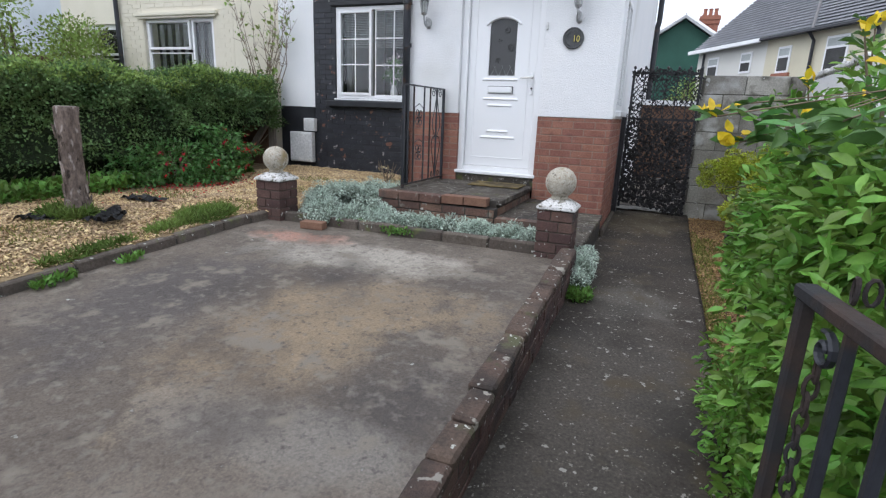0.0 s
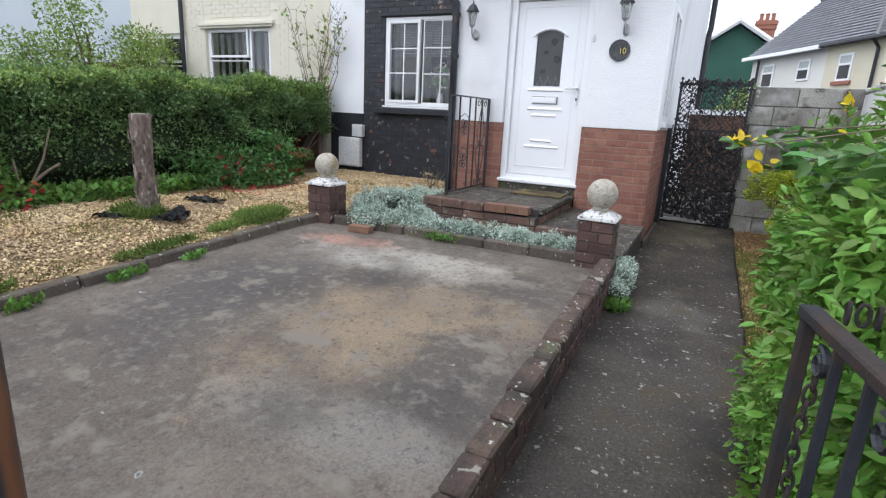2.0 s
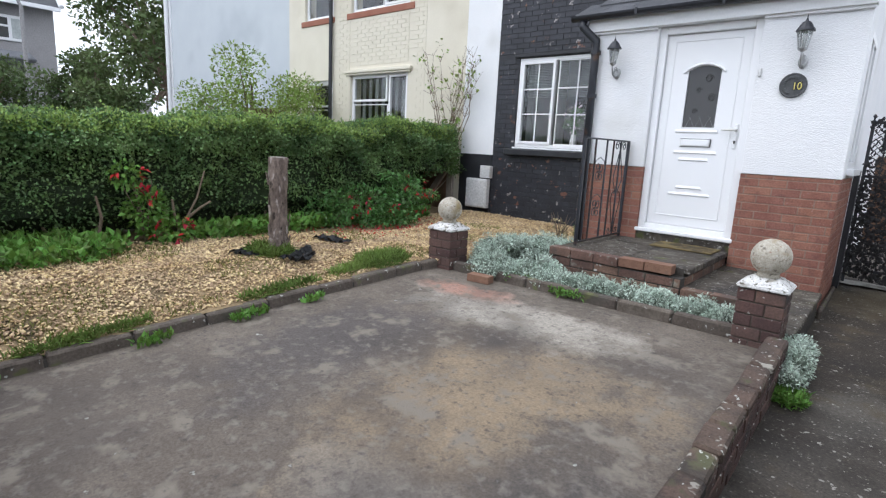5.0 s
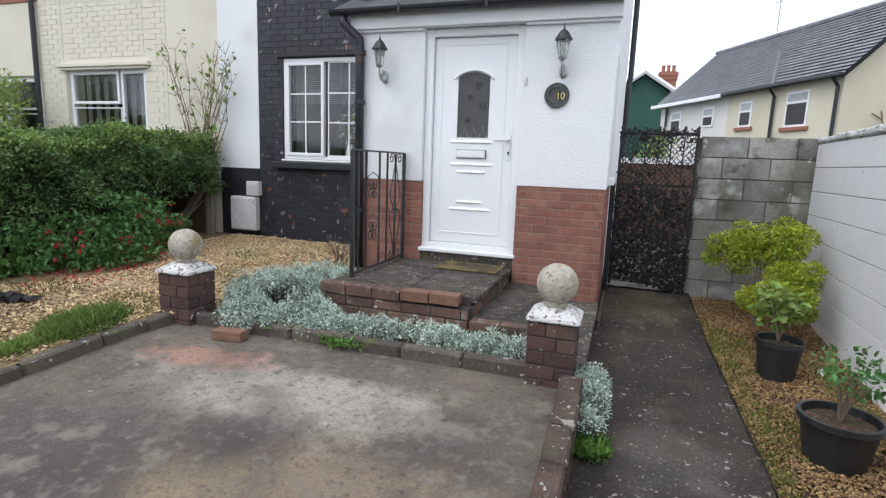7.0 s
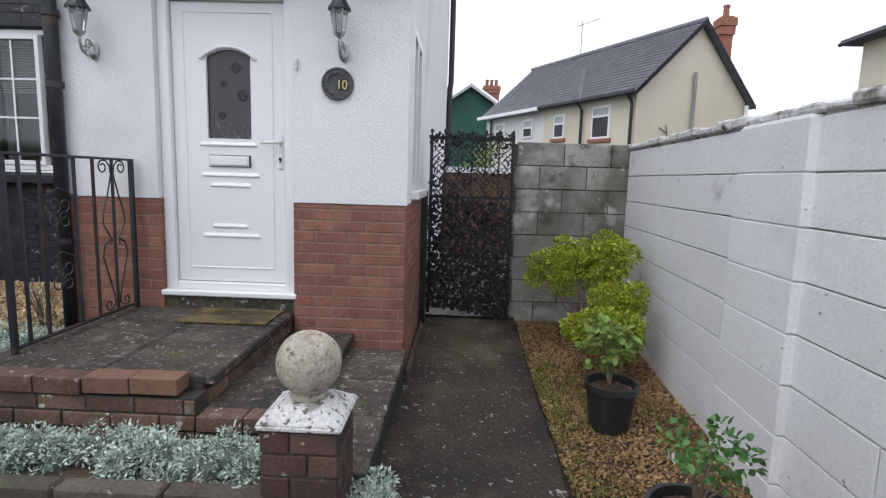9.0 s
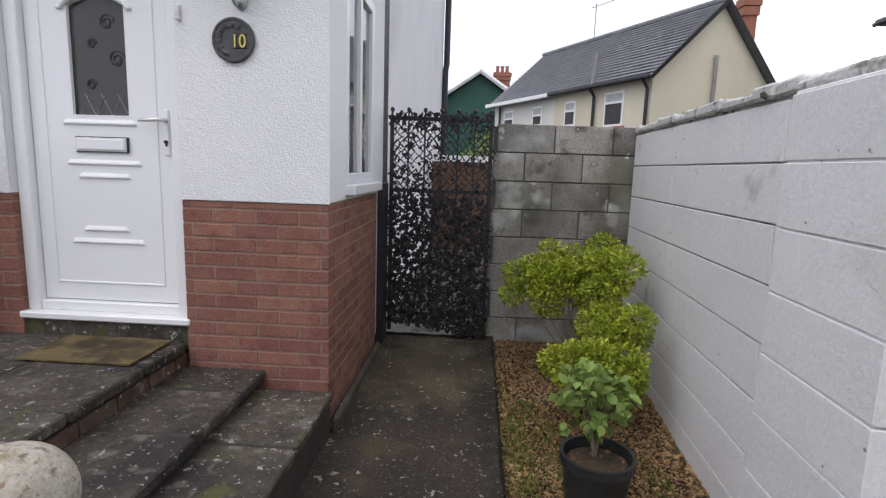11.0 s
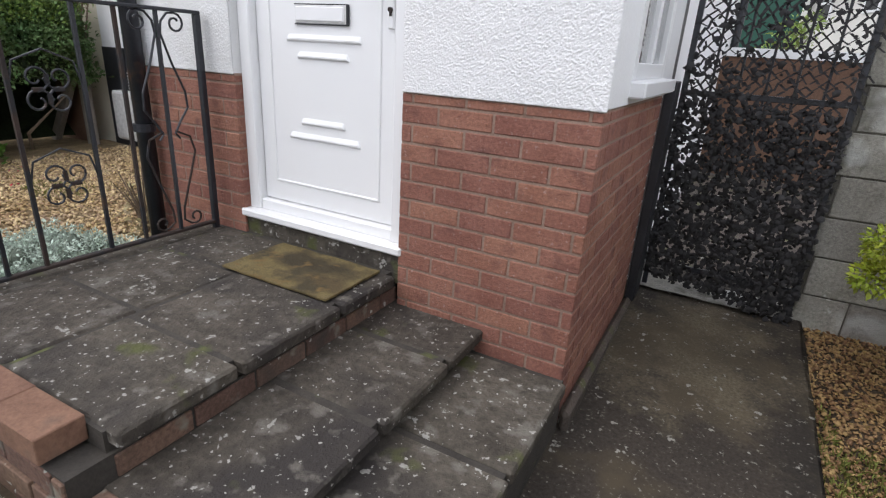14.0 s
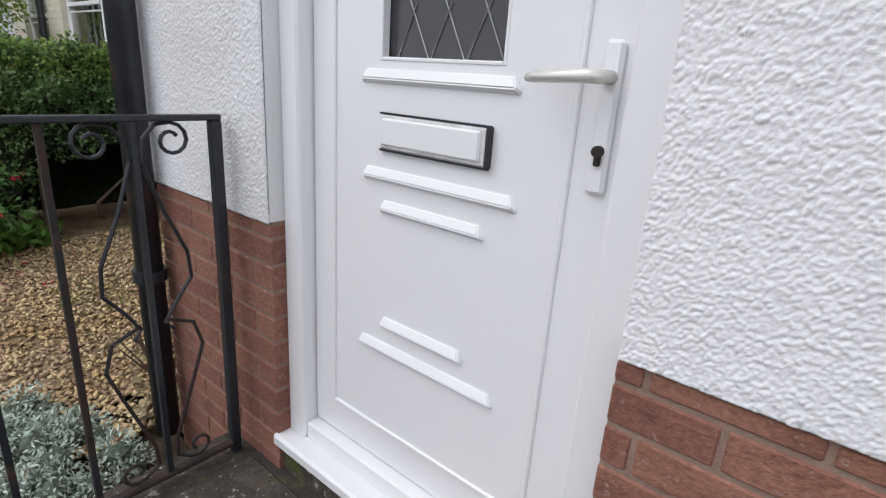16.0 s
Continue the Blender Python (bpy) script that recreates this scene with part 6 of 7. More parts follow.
pot(0.99, 6.52, 0.16, 0.3, "black plastic pot under a leafy green plant")
pot(0.985, 5.34, 0.19, 0.26, "large black plastic pot with bark chips")
shrub("potted_plant", "small green leafy plant growing in a pot", [((0.94, 6.55, 0.26), (0.14, 0.15, 0.12)), ((1.04, 6.58, 0.3), (0.11, 0.12, 0.09)), ((0.92, 6.52, 0.36), (0.1, 0.1, 0.08))], 260, 0.05, 0.034, M["light_tree"], stem_fan(0.98, 6.53, 0.04, 8, 0.16, 0.35, 12), shape="oval", wild=0.8, droop=0.3, category="potted plant")
shrub("potted_rose", "small rose bush growing in a pot", [((1.02, 5.36, 0.28), (0.17, 0.17, 0.1)), ((1.1, 5.4, 0.2), (0.13, 0.13, 0.1)), ((0.93, 5.31, 0.26), (0.1, 0.1, 0.08))], 210, 0.036, 0.024, M["bush_dark"], stem_fan(0.985, 5.34, -0.03, 8, 0.17, 0.28, 13), (M["petal_pale"], 1, 0.03), shape="oval", wild=0.9, droop=0.2, category="potted plant")

# big flowering bush beside the path gate
blobs = []
random.seed(17)
for i in range(48):
    y = random.uniform(1.95, 3.6)
    x = random.choice((0.66, 0.72, 0.9, 1.15)) + random.uniform(-0.03, 0.08)
    blobs.append(((x, y, random.uniform(-0.15, 0.92)), (random.uniform(0.15, 0.24), random.uniform(0.18, 0.3), random.uniform(0.15, 0.24))))
for i in range(16):
    q = random.uniform(0.1, 0.15)
    blobs.append(((random.uniform(0.58, 0.64), 1.98 + i * 0.112, random.uniform(-0.18, 0.55)), (q, 0.18, q * 1.1)))
for i in range(14):
    q = random.uniform(0.12, 0.18)
    blobs.append(((random.uniform(0.8, 1.3), random.uniform(2.1, 3.5), random.uniform(1.0, 1.3)), (q, q * 1.1, q)))
for i in range(18):
    q = random.uniform(0.1, 0.14)
    blobs.append(((random.uniform(0.57, 0.62), 2.0 + i * 0.085, random.uniform(0.45, 0.98)), (q, 0.16, q * 1.1)))
for i in range(16):
    q = random.uniform(0.1, 0.15)
    blobs.append(((random.uniform(0.58, 0.85), random.uniform(2.2, 3.4), random.uniform(0.75, 1.12)), (q, q * 1.2, q)))
stems = []
for i in range(50):
    y, x = random.uniform(1.95, 3.6), random.uniform(0.75, 1.3)
    dx, dy = random.uniform(-0.35, 0.3), random.uniform(-0.3, 0.3)
    stems.append(([(x, y, -0.1), (x + dx * 0.3, y + dy * 0.3, 0.6), (x + dx, y + dy, random.uniform(1.05, 1.3) + (0.35 * random.random() if x > 0.85 else 0))], 0.009))
for ex, ey, ez in ((0.3, 2.5, 1.12), (0.36, 2.55, 1.06), (0.44, 2.45, 1.1), (0.4, 2.7, 1.16), (0.5, 2.3, 1.12)):
    stems.append(([(0.85, ey + 0.15, 0.1), (0.68, ey + 0.05, 1.2), (ex, ey, ez)], 0.007))
hyp = shrub("flowering_bush", "dense leafy bush with yellow flowers overhanging the path", blobs, 31000, 0.042, 0.018, M["bush"], stems, (M["petal_yellow"], 0, 0.04), "oval", 0.7, 0.1, shell=0.55)
# arching shoots with paired larger leaves and yellow flowers
SP, SD, FP, FD = [], [], [], []
for pts, r in stems:
    a, b, c = (Vector(p) for p in pts)
    for k in range(16):
        u = 0.35 + 0.65 * k / 15
        p = a.lerp(b, u).lerp(b.lerp(c, u), u)
        d = (c - b).normalized()
        for sgn in (-1, 1):
            w = Vector((math.cos(k * 1.57), math.sin(k * 1.57), 0.35)) * sgn
            w.z = 0.35
            SP.append(p)
            SD.append(w + d * 0.3)
    if random.random() < 0.6:
        for q in range(7):
            FP.append(c + Vector((random.uniform(-0.02, 0.02), random.uniform(-0.02, 0.02), random.uniform(0, 0.03))))
            FD.append(Vector((random.uniform(-1, 1), random.uniform(-1, 1), 0.5)))
part("shoot_leaves", leaves("shoot_leaves", np.array(SP), np.array(SD), 0.068, 0.028, M["bush_dark"], "oval", 0.25, 0.1), None, hyp)
part("blossom", leaves("blossom", np.array(FP), np.array(FD), 0.037, 0.024, M["petal_yellow"], "oval", 0.4), None, hyp, "bright yellow flowers")["kind"] = "stuff"

hyp.location += Vector((0, 0.07, -0.06))

# meter boxes on the plinth
mb = thing("meter_box", "white plastic meter box on the black plinth", "meter box", (-5.4, 8.5, 0.1))
part("body", boxes(((-5.5, 8.44, 0.17), (-5.07, 8.55, 0.65)), bevel=0.012), M["plastic_grey"], mb)
part("door", boxes(((-5.48, 8.425, 0.19), (-5.09, 8.44, 0.63)), bevel=0.006), M["plastic_grey"], mb)
mb2 = thing("vent_box", "small grey louvred box on the plinth", "vent", (-5.25, 8.5, 0.65))
part("body", boxes(((-5.24, 8.47, 0.67), (-5.03, 8.55, 0.87)), bevel=0.006), M["plastic_grey"], mb2)
for i in range(6):
    part("slat", boxes(((-5.23, 8.46, 0.69 + i * 0.029), (-5.04, 8.472, 0.675 + i * 0.029))), M["plastic_grey"], mb2)


# ---- neighbouring houses ----
NY = FY + 0.02
solid("wall_neighbour_plain", boxes(((-6.68, NY, -0.2), (-5.745, NY + 0.3, 5.6))), M["cream"], "plain cream rendered strip of the neighbour's front", kind="structure")
solid("wall_neighbour", boxes(((-9.35, NY, -0.2), (-8.78, NY + 0.3, 5.6)), ((-7.12, NY, -0.2), (-6.68, NY + 0.3, 5.6)), ((-8.78, NY, -0.2), (-7.12, NY + 0.3, 1.1)), ((-8.78, NY, 2.49), (-7.12, NY + 0.3, 3.66)), ((-8.78, NY, 4.9), (-7.12, NY + 0.3, 5.6)), ((-10.96, NY, -0.2), (-10.35, NY + 0.3, 5.6)), ((-10.35, NY, -0.2), (-9.35, NY + 0.3, 0.9)), ((-10.35, NY, 2.4), (-9.35, NY + 0.3, 3.66)), ((-10.35, NY, 4.9), (-9.35, NY + 0.3, 5.6))), M["cream"], "cream painted front of the neighbouring house", kind="structure")
# painted brick courses on the neighbour's front
bm = bmesh.new()
for r in range(72):
    z = 0.02 + r * 0.075
    if z > 5.5:
        break
    for a, b in ((-9.34, -8.8), (-8.78, -7.12), (-7.1, -6.69)):
        if (a, b) == (-8.78, -7.12) and not (z < 1.0 or 2.62 < z < 3.6 or z > 5.0):
            continue
        x = a + (0.11 if r % 2 else 0)
        while x < b - 0.03:
            x2 = min(x + 0.216, b)
            box(bm, (x, NY - 0.006, z), (x2, NY + 0.01, z + 0.066))
            x += 0.225
solid("painted_bricks", bm, M["cream"], "cream painted brick courses", kind="stuff", category="bricks")
window("window_3", "white plastic window of the neighbouring house", NY + 0.06, -8.78, -7.12, 1.1, 2.49, [(-8.73, -7.72, 1.95, 2.44, True), (-8.73, -7.72, 1.15, 1.9, False), (-7.67, -7.17, 1.15, 2.44, True)])
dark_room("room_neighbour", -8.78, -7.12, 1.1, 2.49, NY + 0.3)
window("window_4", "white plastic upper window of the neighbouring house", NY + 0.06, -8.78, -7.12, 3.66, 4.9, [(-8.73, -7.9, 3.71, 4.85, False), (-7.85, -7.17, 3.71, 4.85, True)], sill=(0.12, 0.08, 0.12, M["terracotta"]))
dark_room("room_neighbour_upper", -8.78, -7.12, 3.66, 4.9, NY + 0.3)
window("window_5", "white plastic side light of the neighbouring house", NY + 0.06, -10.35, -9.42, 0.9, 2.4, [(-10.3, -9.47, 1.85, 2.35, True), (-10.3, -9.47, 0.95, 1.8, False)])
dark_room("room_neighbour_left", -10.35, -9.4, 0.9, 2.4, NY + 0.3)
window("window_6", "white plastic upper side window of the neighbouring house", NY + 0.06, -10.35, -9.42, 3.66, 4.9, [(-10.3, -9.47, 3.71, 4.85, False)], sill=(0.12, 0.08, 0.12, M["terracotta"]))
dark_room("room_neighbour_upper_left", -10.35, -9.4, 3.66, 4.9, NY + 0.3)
solid("hood_mould", boxes(((-8.9, NY - 0.07, 2.5), (-7.0, NY + 0.02, 2.56)), ((-8.86, NY - 0.045, 2.46), (-7.04, NY + 0.02, 2.5)), bevel=0.008), M["cream"], "cream hood moulding above the window", kind="structure")
np_pipe = solid("neighbour_downpipe", tube(bmesh.new(), [(-9.36, NY - 0.06, 0.0), (-9.36, NY - 0.06, 5.5)], 0.04, 10), M["iron"], "dark downpipe on the cream house", "downpipe")
solid("roof_neighbour", boxes(((-11.1, NY - 0.3, 5.6), (-5.3, NY + 6, 5.75)), ((-10.96, NY + 0.3, -0.2), (-10.86, NY + 6, 5.6))), M["slate"], "slate eaves of the neighbouring house", kind="structure")
# blind strips, coloured dark as if shaded behind the glass
for k in range(8):
    x = -8.6 + k * 0.19
    solid("blind_strip", boxes(((x, NY + 0.2, 1.12), (x + 0.09, NY + 0.21, 2.4))), M["blind_dark"], "vertical blind strip in the window, shade put in as darker colour", "blind", group="vertical blind strips")

pale = thing("pale_house", "pale grey rendered house beyond the cream one", "house", (-17, 9.5, 0))
part("wall", boxes(((-19.4, 9.4, -0.2), (-10.98, 14, 7.0))), M["grey_white"], pale)
part("downpipe", tube(bmesh.new(), [(-19.3, 9.3, 0), (-19.3, 9.3, 5.9), (-19.6, 9.2, 6.2)], 0.06, 8), M["pvc"], pale, "white downpipe")
part("fascia", boxes(((-19.9, 9.1, 6.2), (-19.4, 14, 6.4))), M["pvc"], pale)
part("corner_board", boxes(((-19.45, 9.37, 0), (-19.15, 9.4, 6.2))), M["pvc"], pale)

grey = thing("grey_house", "grey pebbledashed semi-detached house across the gardens", "house", (-24, 4, 0))
part("wall", boxes(((-30, 3.72, -0.2), (-24, 7.3, 5.2))), M["grey_render"], grey)
part("wall", boxes(((-30, -3.0, -0.2), (-24, 3.71, 5.2))), M["offwhite"], grey, "pale left half")
bm = bmesh.new()
for pts in (((-23.5, -3.2, 5.25), (-23.5, 7.4, 5.25), (-27, 7.4, 8.2), (-27, -3.2, 8.2)), ((-30.5, -3.2, 5.25), (-30.5, 7.4, 5.25), (-27, 7.4, 8.2), (-27, -3.2, 8.2))):
    bm.faces.new([bm.verts.new(p) for p in pts])
bmesh.ops.solidify(bm, geom=bm.faces[:], thickness=0.12)
part("roof", bm, M["slate"], grey)
bm = bmesh.new()
f = [bm.verts.new(p) for p in ((-24, 7.21, 5.3), (-30, 7.21, 5.3), (-27, 7.21, 8.0))]
bm.faces.new(f)
part("gable", bm, M["grey_render"], grey)
part("gutter", boxes(((-23.55, -3.2, 5.12), (-23.42, 7.4, 5.25))), M["pvc"], grey)
part("barge_board", tube(bmesh.new(), [(-23.5, 7.45, 5.3), (-27, 7.45, 8.25)], 0.09, 6), M["pvc"], grey)
for y0, y1, z0, z1 in ((5.2, 6.4, 3.95, 4.8), (1.6, 2.6, 3.95, 4.8)):
    w = part("window", boxes(((-24.0, y0, z0), (-23.93, y1, z1)), bevel=0.02), M["pvc"], grey)
    # opaque dark panes: the unlit room is painted in as colour
    part("pane", boxes(((-23.94, y0 + 0.1, z0 + 0.1), (-23.92, (y0 + y1) / 2 + 0.15, z1 - 0.4))), M["room"], w)
    part("pane", boxes(((-23.94, (y0 + y1) / 2 + 0.25, z0 + 0.1), (-23.92, y1 - 0.1, z1 - 0.1))), M["blind"], w)
    part("pane", boxes(((-23.94, y0 + 0.1, z1 - 0.33), (-23.92, (y0 + y1) / 2 + 0.15, z1 - 0.1))), M["room"], w)
part("porch", boxes(((-24, 4.8, 3.1), (-22.9, 6.5, 3.55)), bevel=0.2), M["slate"], grey)
for y in (4.64, 2.2):
    part("downpipe", tube(bmesh.new(), [(-23.9, y, 0), (-23.9, y, 5.1)], 0.05, 8), M["pvc"], grey)
lamp = thing("street_lamp", "grey street lamp column beyond the hedge", "street lamp", (-20, 5.55, 0))
part("column", tube(bmesh.new(), [(-20, 5.55, -0.2), (-20, 5.55, 4.5), (-20, 5.45, 4.75), (-20, 5.2, 4.85)], [0.07, 0.05, 0.04, 0.04], 8), M["grey_render"], lamp)
part("head", boxes(((-20.1, 4.85, 4.82), (-19.9, 5.25, 4.92)), bevel=0.04), M["blind"], lamp)

# cream house beyond the white wall, set at an angle
FA = radians(117.9)
fm = Matrix.Translation((6.39, 23.7, 0)) @ Matrix.Rotation(FA, 4, "Z")    # local x along the eaves away from us, local -y to the gable's far side
far = thing("cream_house", "cream rendered house with a grey slate roof", "house", (6.39, 23.7, 0))


def local(bm):
    for v in bm.verts:
        v.co = fm @ v.co
    return bm


GW, EL, EZ, RZ = 6.1, 10.9, 4.73, 7.5
part("wall", local(boxes(((0, -GW, -0.2), (5.6, 0, EZ)))), M["cream_far"], far)
part("wall", local(boxes(((5.61, -GW, -0.2), (EL, -0.02, EZ)))), M["offwhite"], far, "paler far half of the front")
bm = bmesh.new()
f1 = [bm.verts.new(p) for p in ((0.0, 0, EZ), (0.0, -GW, EZ), (0.0, -GW / 2, RZ - 0.05))]
f2 = [bm.verts.new(p) for p in ((0.2, 0, EZ), (0.2, -GW, EZ), (0.2, -GW / 2, RZ - 0.05))]
bm.faces.new(f1)
bm.faces.new(f2[::-1])
part("gable", local(bm), M["cream_far"], far)
# roof slope towards us in slate courses
bm = bmesh.new()
run, rise = GW / 2 + 0.35, RZ - EZ + 0.25
courses = 20
for r in range(courses):
    u0, u1 = r / courses, (r + 1.12) / courses
    x = -0.25 + (0.2 if r % 2 else 0.0)
    xs = [-0.25] + [a for a in (x + 0.42 * k for k in range(1, 28)) if a < EL + 0.2] + [EL + 0.25]
    for a, b in zip(xs, xs[1:]):
        y0, z0, y1, z1 = 0.35 - run * u0, EZ - 0.2 + rise * u0 + 0.05, 0.35 - run * u1, EZ - 0.2 + rise * u1
        jit = 0.003 * ((int(a * 97) + r * 13) % 5)
        q = [bm.verts.new(p) for p in ((a + 0.01, y0, z0 + jit), (b - 0.01, y0, z0 + jit), (b - 0.01, y1, z1), (a + 0.01, y1, z1))]
        bm.faces.new(q)
part("slate_covering", local(bm), M["slate"], far)["kind"] = "stuff"
bm = bmesh.new()
for ys in ((0.33, -GW / 2), (-GW - 0.35, -GW / 2)):
    bm.faces.new([bm.verts.new(p) for p in ((-0.24, ys[0], EZ - 0.24), (EL + 0.24, ys[0], EZ - 0.24), (EL + 0.24, ys[1], RZ), (-0.24, ys[1], RZ))])
part("roof", local(bm), M["slate"], far)
part("ridge", local(tube(bmesh.new(), [(-0.25, -GW / 2, RZ + 0.06), (EL + 0.25, -GW / 2, RZ + 0.06)], 0.11, 8)), M["slate"], far)
for y0 in (0.33, -GW - 0.33):
    bm = bmesh.new()
    q = [bm.verts.new(p) for p in ((-0.28, y0, EZ - 0.3), (-0.28, y0, EZ - 0.12), (-0.28, -GW / 2, RZ + 0.1), (-0.28, -GW / 2, RZ - 0.12))]
    bm.faces.new(q)
    bmesh.ops.solidify(bm, geom=bm.faces[:], thickness=0.06)
    part("barge_board", local(bm), M["iron"], far)
part("gutter", local(boxes(((-0.25, 0.33, EZ - 0.22), (5.6, 0.45, EZ - 0.1)), bevel=0.02)), M["iron"], far)
part("gutter", local(boxes(((5.62, 0.33, EZ - 0.28), (EL + 0.3, 0.45, EZ - 0.1)), bevel=0.02)), M["pvc"], far)
for x in (2.9, 0.12):
    part("downpipe", local(tube(bmesh.new(), [(x, 0.1, 0), (x, 0.1, EZ - 0.5), (x, 0.36, EZ - 0.2)], 0.06, 8)), M["iron"], far)
part("downpipe", local(tube(bmesh.new(), [(EL - 0.7, 0.1, 0), (EL - 0.7, 0.1, EZ - 0.3)], 0.06, 8)), M["iron"], far)
part("soil_pipe", local(tube(bmesh.new(), [(-0.1, -2.9, 0.5), (-0.1, -2.9, 5.6)], 0.07, 8)), M["grey_render"], far)
part("vent_pipe", local(tube(bmesh.new(), [(2.9, 0.25, EZ - 0.1), (2.9, 0.1, EZ + 1.2)], 0.05, 8)), M["grey_render"], far)
part("white_pipe", local(tube(bmesh.new(), [(-0.15, -GW + 0.1, 3.0), (-0.15, -GW + 0.1, 4.6)], 0.08, 8)), M["pvc"], far)
for x0, x1, z0, z1, s in ((1.3, 2.35, 3.0, 4.3, True), (4.1, 4.85, 3.15, 4.2, True), (6.5, 7.3, 3.3, 4.2, False), (9.0, 9.9, 3.1, 4.2, False)):
    w = part("window", local(boxes(((x0, -0.02, z0), (x1, 0.03, z1)), bevel=0.01)), M["pvc"], far)
    # lower pane opaque and dark, the room's dimness given by colour
    part("pane", local(boxes(((x0 + 0.09, 0.02, z0 + 0.09), (x1 - 0.09, 0.035, z1 - 0.45)))), M["room"], w)
    part("pane", local(boxes(((x0 + 0.09, 0.02, z1 - 0.36), (x1 - 0.09, 0.035, z1 - 0.09)))), M["blind"], w)
    if s:
        part("sill", local(boxes(((x0 - 0.12, 0.0, z0 - 0.14), (x1 + 0.12, 0.1, z0)), bevel=0.01)), M["terracotta"], w)


def chimney(parent, c, w, h, pots):
    """A brick stack with an oversailing head and pots."""
    x, y, z = c
    st = part("chimney", boxes(((x - w / 2, y - w / 2, z), (x + w / 2, y + w / 2, z + h)), ((x - w / 2 - 0.06, y - w / 2 - 0.06, z + h * 0.72), (x + w / 2 + 0.06, y + w / 2 + 0.06, z + h * 0.84)), ((x - w / 2 - 0.1, y - w / 2 - 0.1, z + h * 0.85), (x + w / 2 + 0.1, y + w / 2 + 0.1, z + h * 0.97))), M["terracotta"], parent, "red brick chimney")
    for i in range(pots):
        part("chimney_pot", lathe(bmesh.new(), [(0.13, 0), (0.11, 0.4), (0.14, 0.42), (0.14, 0.48)], (x + (i - (pots - 1) / 2) * 0.34, y, z + h), 12), M["terracotta"], st)
    return st


cp = fm @ Vector((1.0, -GW / 2 - 0.9, 0))
chimney(far, (cp.x + 1.5, cp.y + 0.7, 5.6), 0.5, 2.7, 1)
ap = fm @ Vector((7.0, -GW / 2, 0))
aerial = part("aerial", tube(bmesh.new(), [(ap.x, ap.y, 7.4), (ap.x, ap.y, 9.2)], 0.025, 6), M["lead_metal"], far)
part("boom", tube(bmesh.new(), [(ap.x - 0.2, ap.y, 9.0), (ap.x + 0.9, ap.y, 9.4)], 0.02, 6), M["lead_metal"], aerial)
bm = bmesh.new()
for pts in (((0, -1.6, 2.0), (0, -1.7, 3.0), (0, -1.55, 3.5)), ((0, -0.9, 2.6), (0, -1.7, 2.55), (0, -2.3, 2.7), (0, -2.55, 3.1)), ((0, -1.65, 3.2), (0, -1.2, 3.4))):
    tube(bm, [(-0.05, p[1], p[2]) for p in pts], 0.02, 5)
part("bare_creeper", local(bm), M["twig"], far)

right = thing("corner_house", "cream house corner with dark overhanging eaves", "house", (15, 19, 0))
part("wall", boxes(((13.8, 17.6, -0.2), (19.4, 23.0, 6.3))), M["cream_far"], right)
part("roof", boxes(((13.3, 17.0, 6.3), (19.8, 23.5, 6.5)), bevel=0.05), M["slate_dark"], right)
part("gutter", tube(bmesh.new(), [(13.25, 23.4, 6.32), (13.25, 16.9, 6.32), (13.4, 16.9, 6.0), (13.75, 17.5, 5.6), (13.75, 17.5, 0)], 0.07, 8), M["iron"], right)

green = thing("green_house", "dark green gabled house with white barge boards", "house", (-0.5, 41, 0))
bm = bmesh.new()
gx, gw, ge, gr = 0.45, 3.6, 5.0, 7.45
f = [bm.verts.new(p) for p in ((gx - gw, 41, -0.2), (gx + gw, 41, -0.2), (gx + gw, 41, ge), (gx, 41, gr), (gx - gw, 41, ge))]
b = [bm.verts.new((v.co.x, 48, v.co.z)) for v in f]
bm.faces.new(f)
bm.faces.new(b[::-1])
for i in range(5):
    bm.faces.new((f[i], b[i], b[(i + 1) % 5], f[(i + 1) % 5]))
part("wall", bm, M["green"], green)
for s in (-1, 1):
    bm = bmesh.new()
    tube(bm, [(gx, 40.5, gr + 0.2), (gx + s * (gw + 0.55), 40.5, ge - 0.13)], 0.17, 6)
    part("barge_board", bm, M["pvc"], green)
    bm = bmesh.new()
    q = [bm.verts.new(p) for p in ((gx, 40.65, gr + 0.33), (gx + s * (gw + 0.55), 40.65, ge), (gx + s * (gw + 0.55), 48, ge), (gx, 48, gr + 0.33))]
    bm.faces.new(q)
    part("roof", bm, M["slate"], green)
chimney(green, (2.0, 44, 6.1), 1.1, 2.0, 3)
solid("yard_fence", boxes(((-0.3, 13.0, -0.1), (5.0, 13.12, 1.35))), M["wood_brown"], "dark reddish yard wall beyond the gate", kind="structure")
solid("yard_rail", boxes(((-0.3, 12.96, 1.35), (5.0, 13.16, 1.45))), M["pvc"], "white coping on the yard wall", kind="structure")


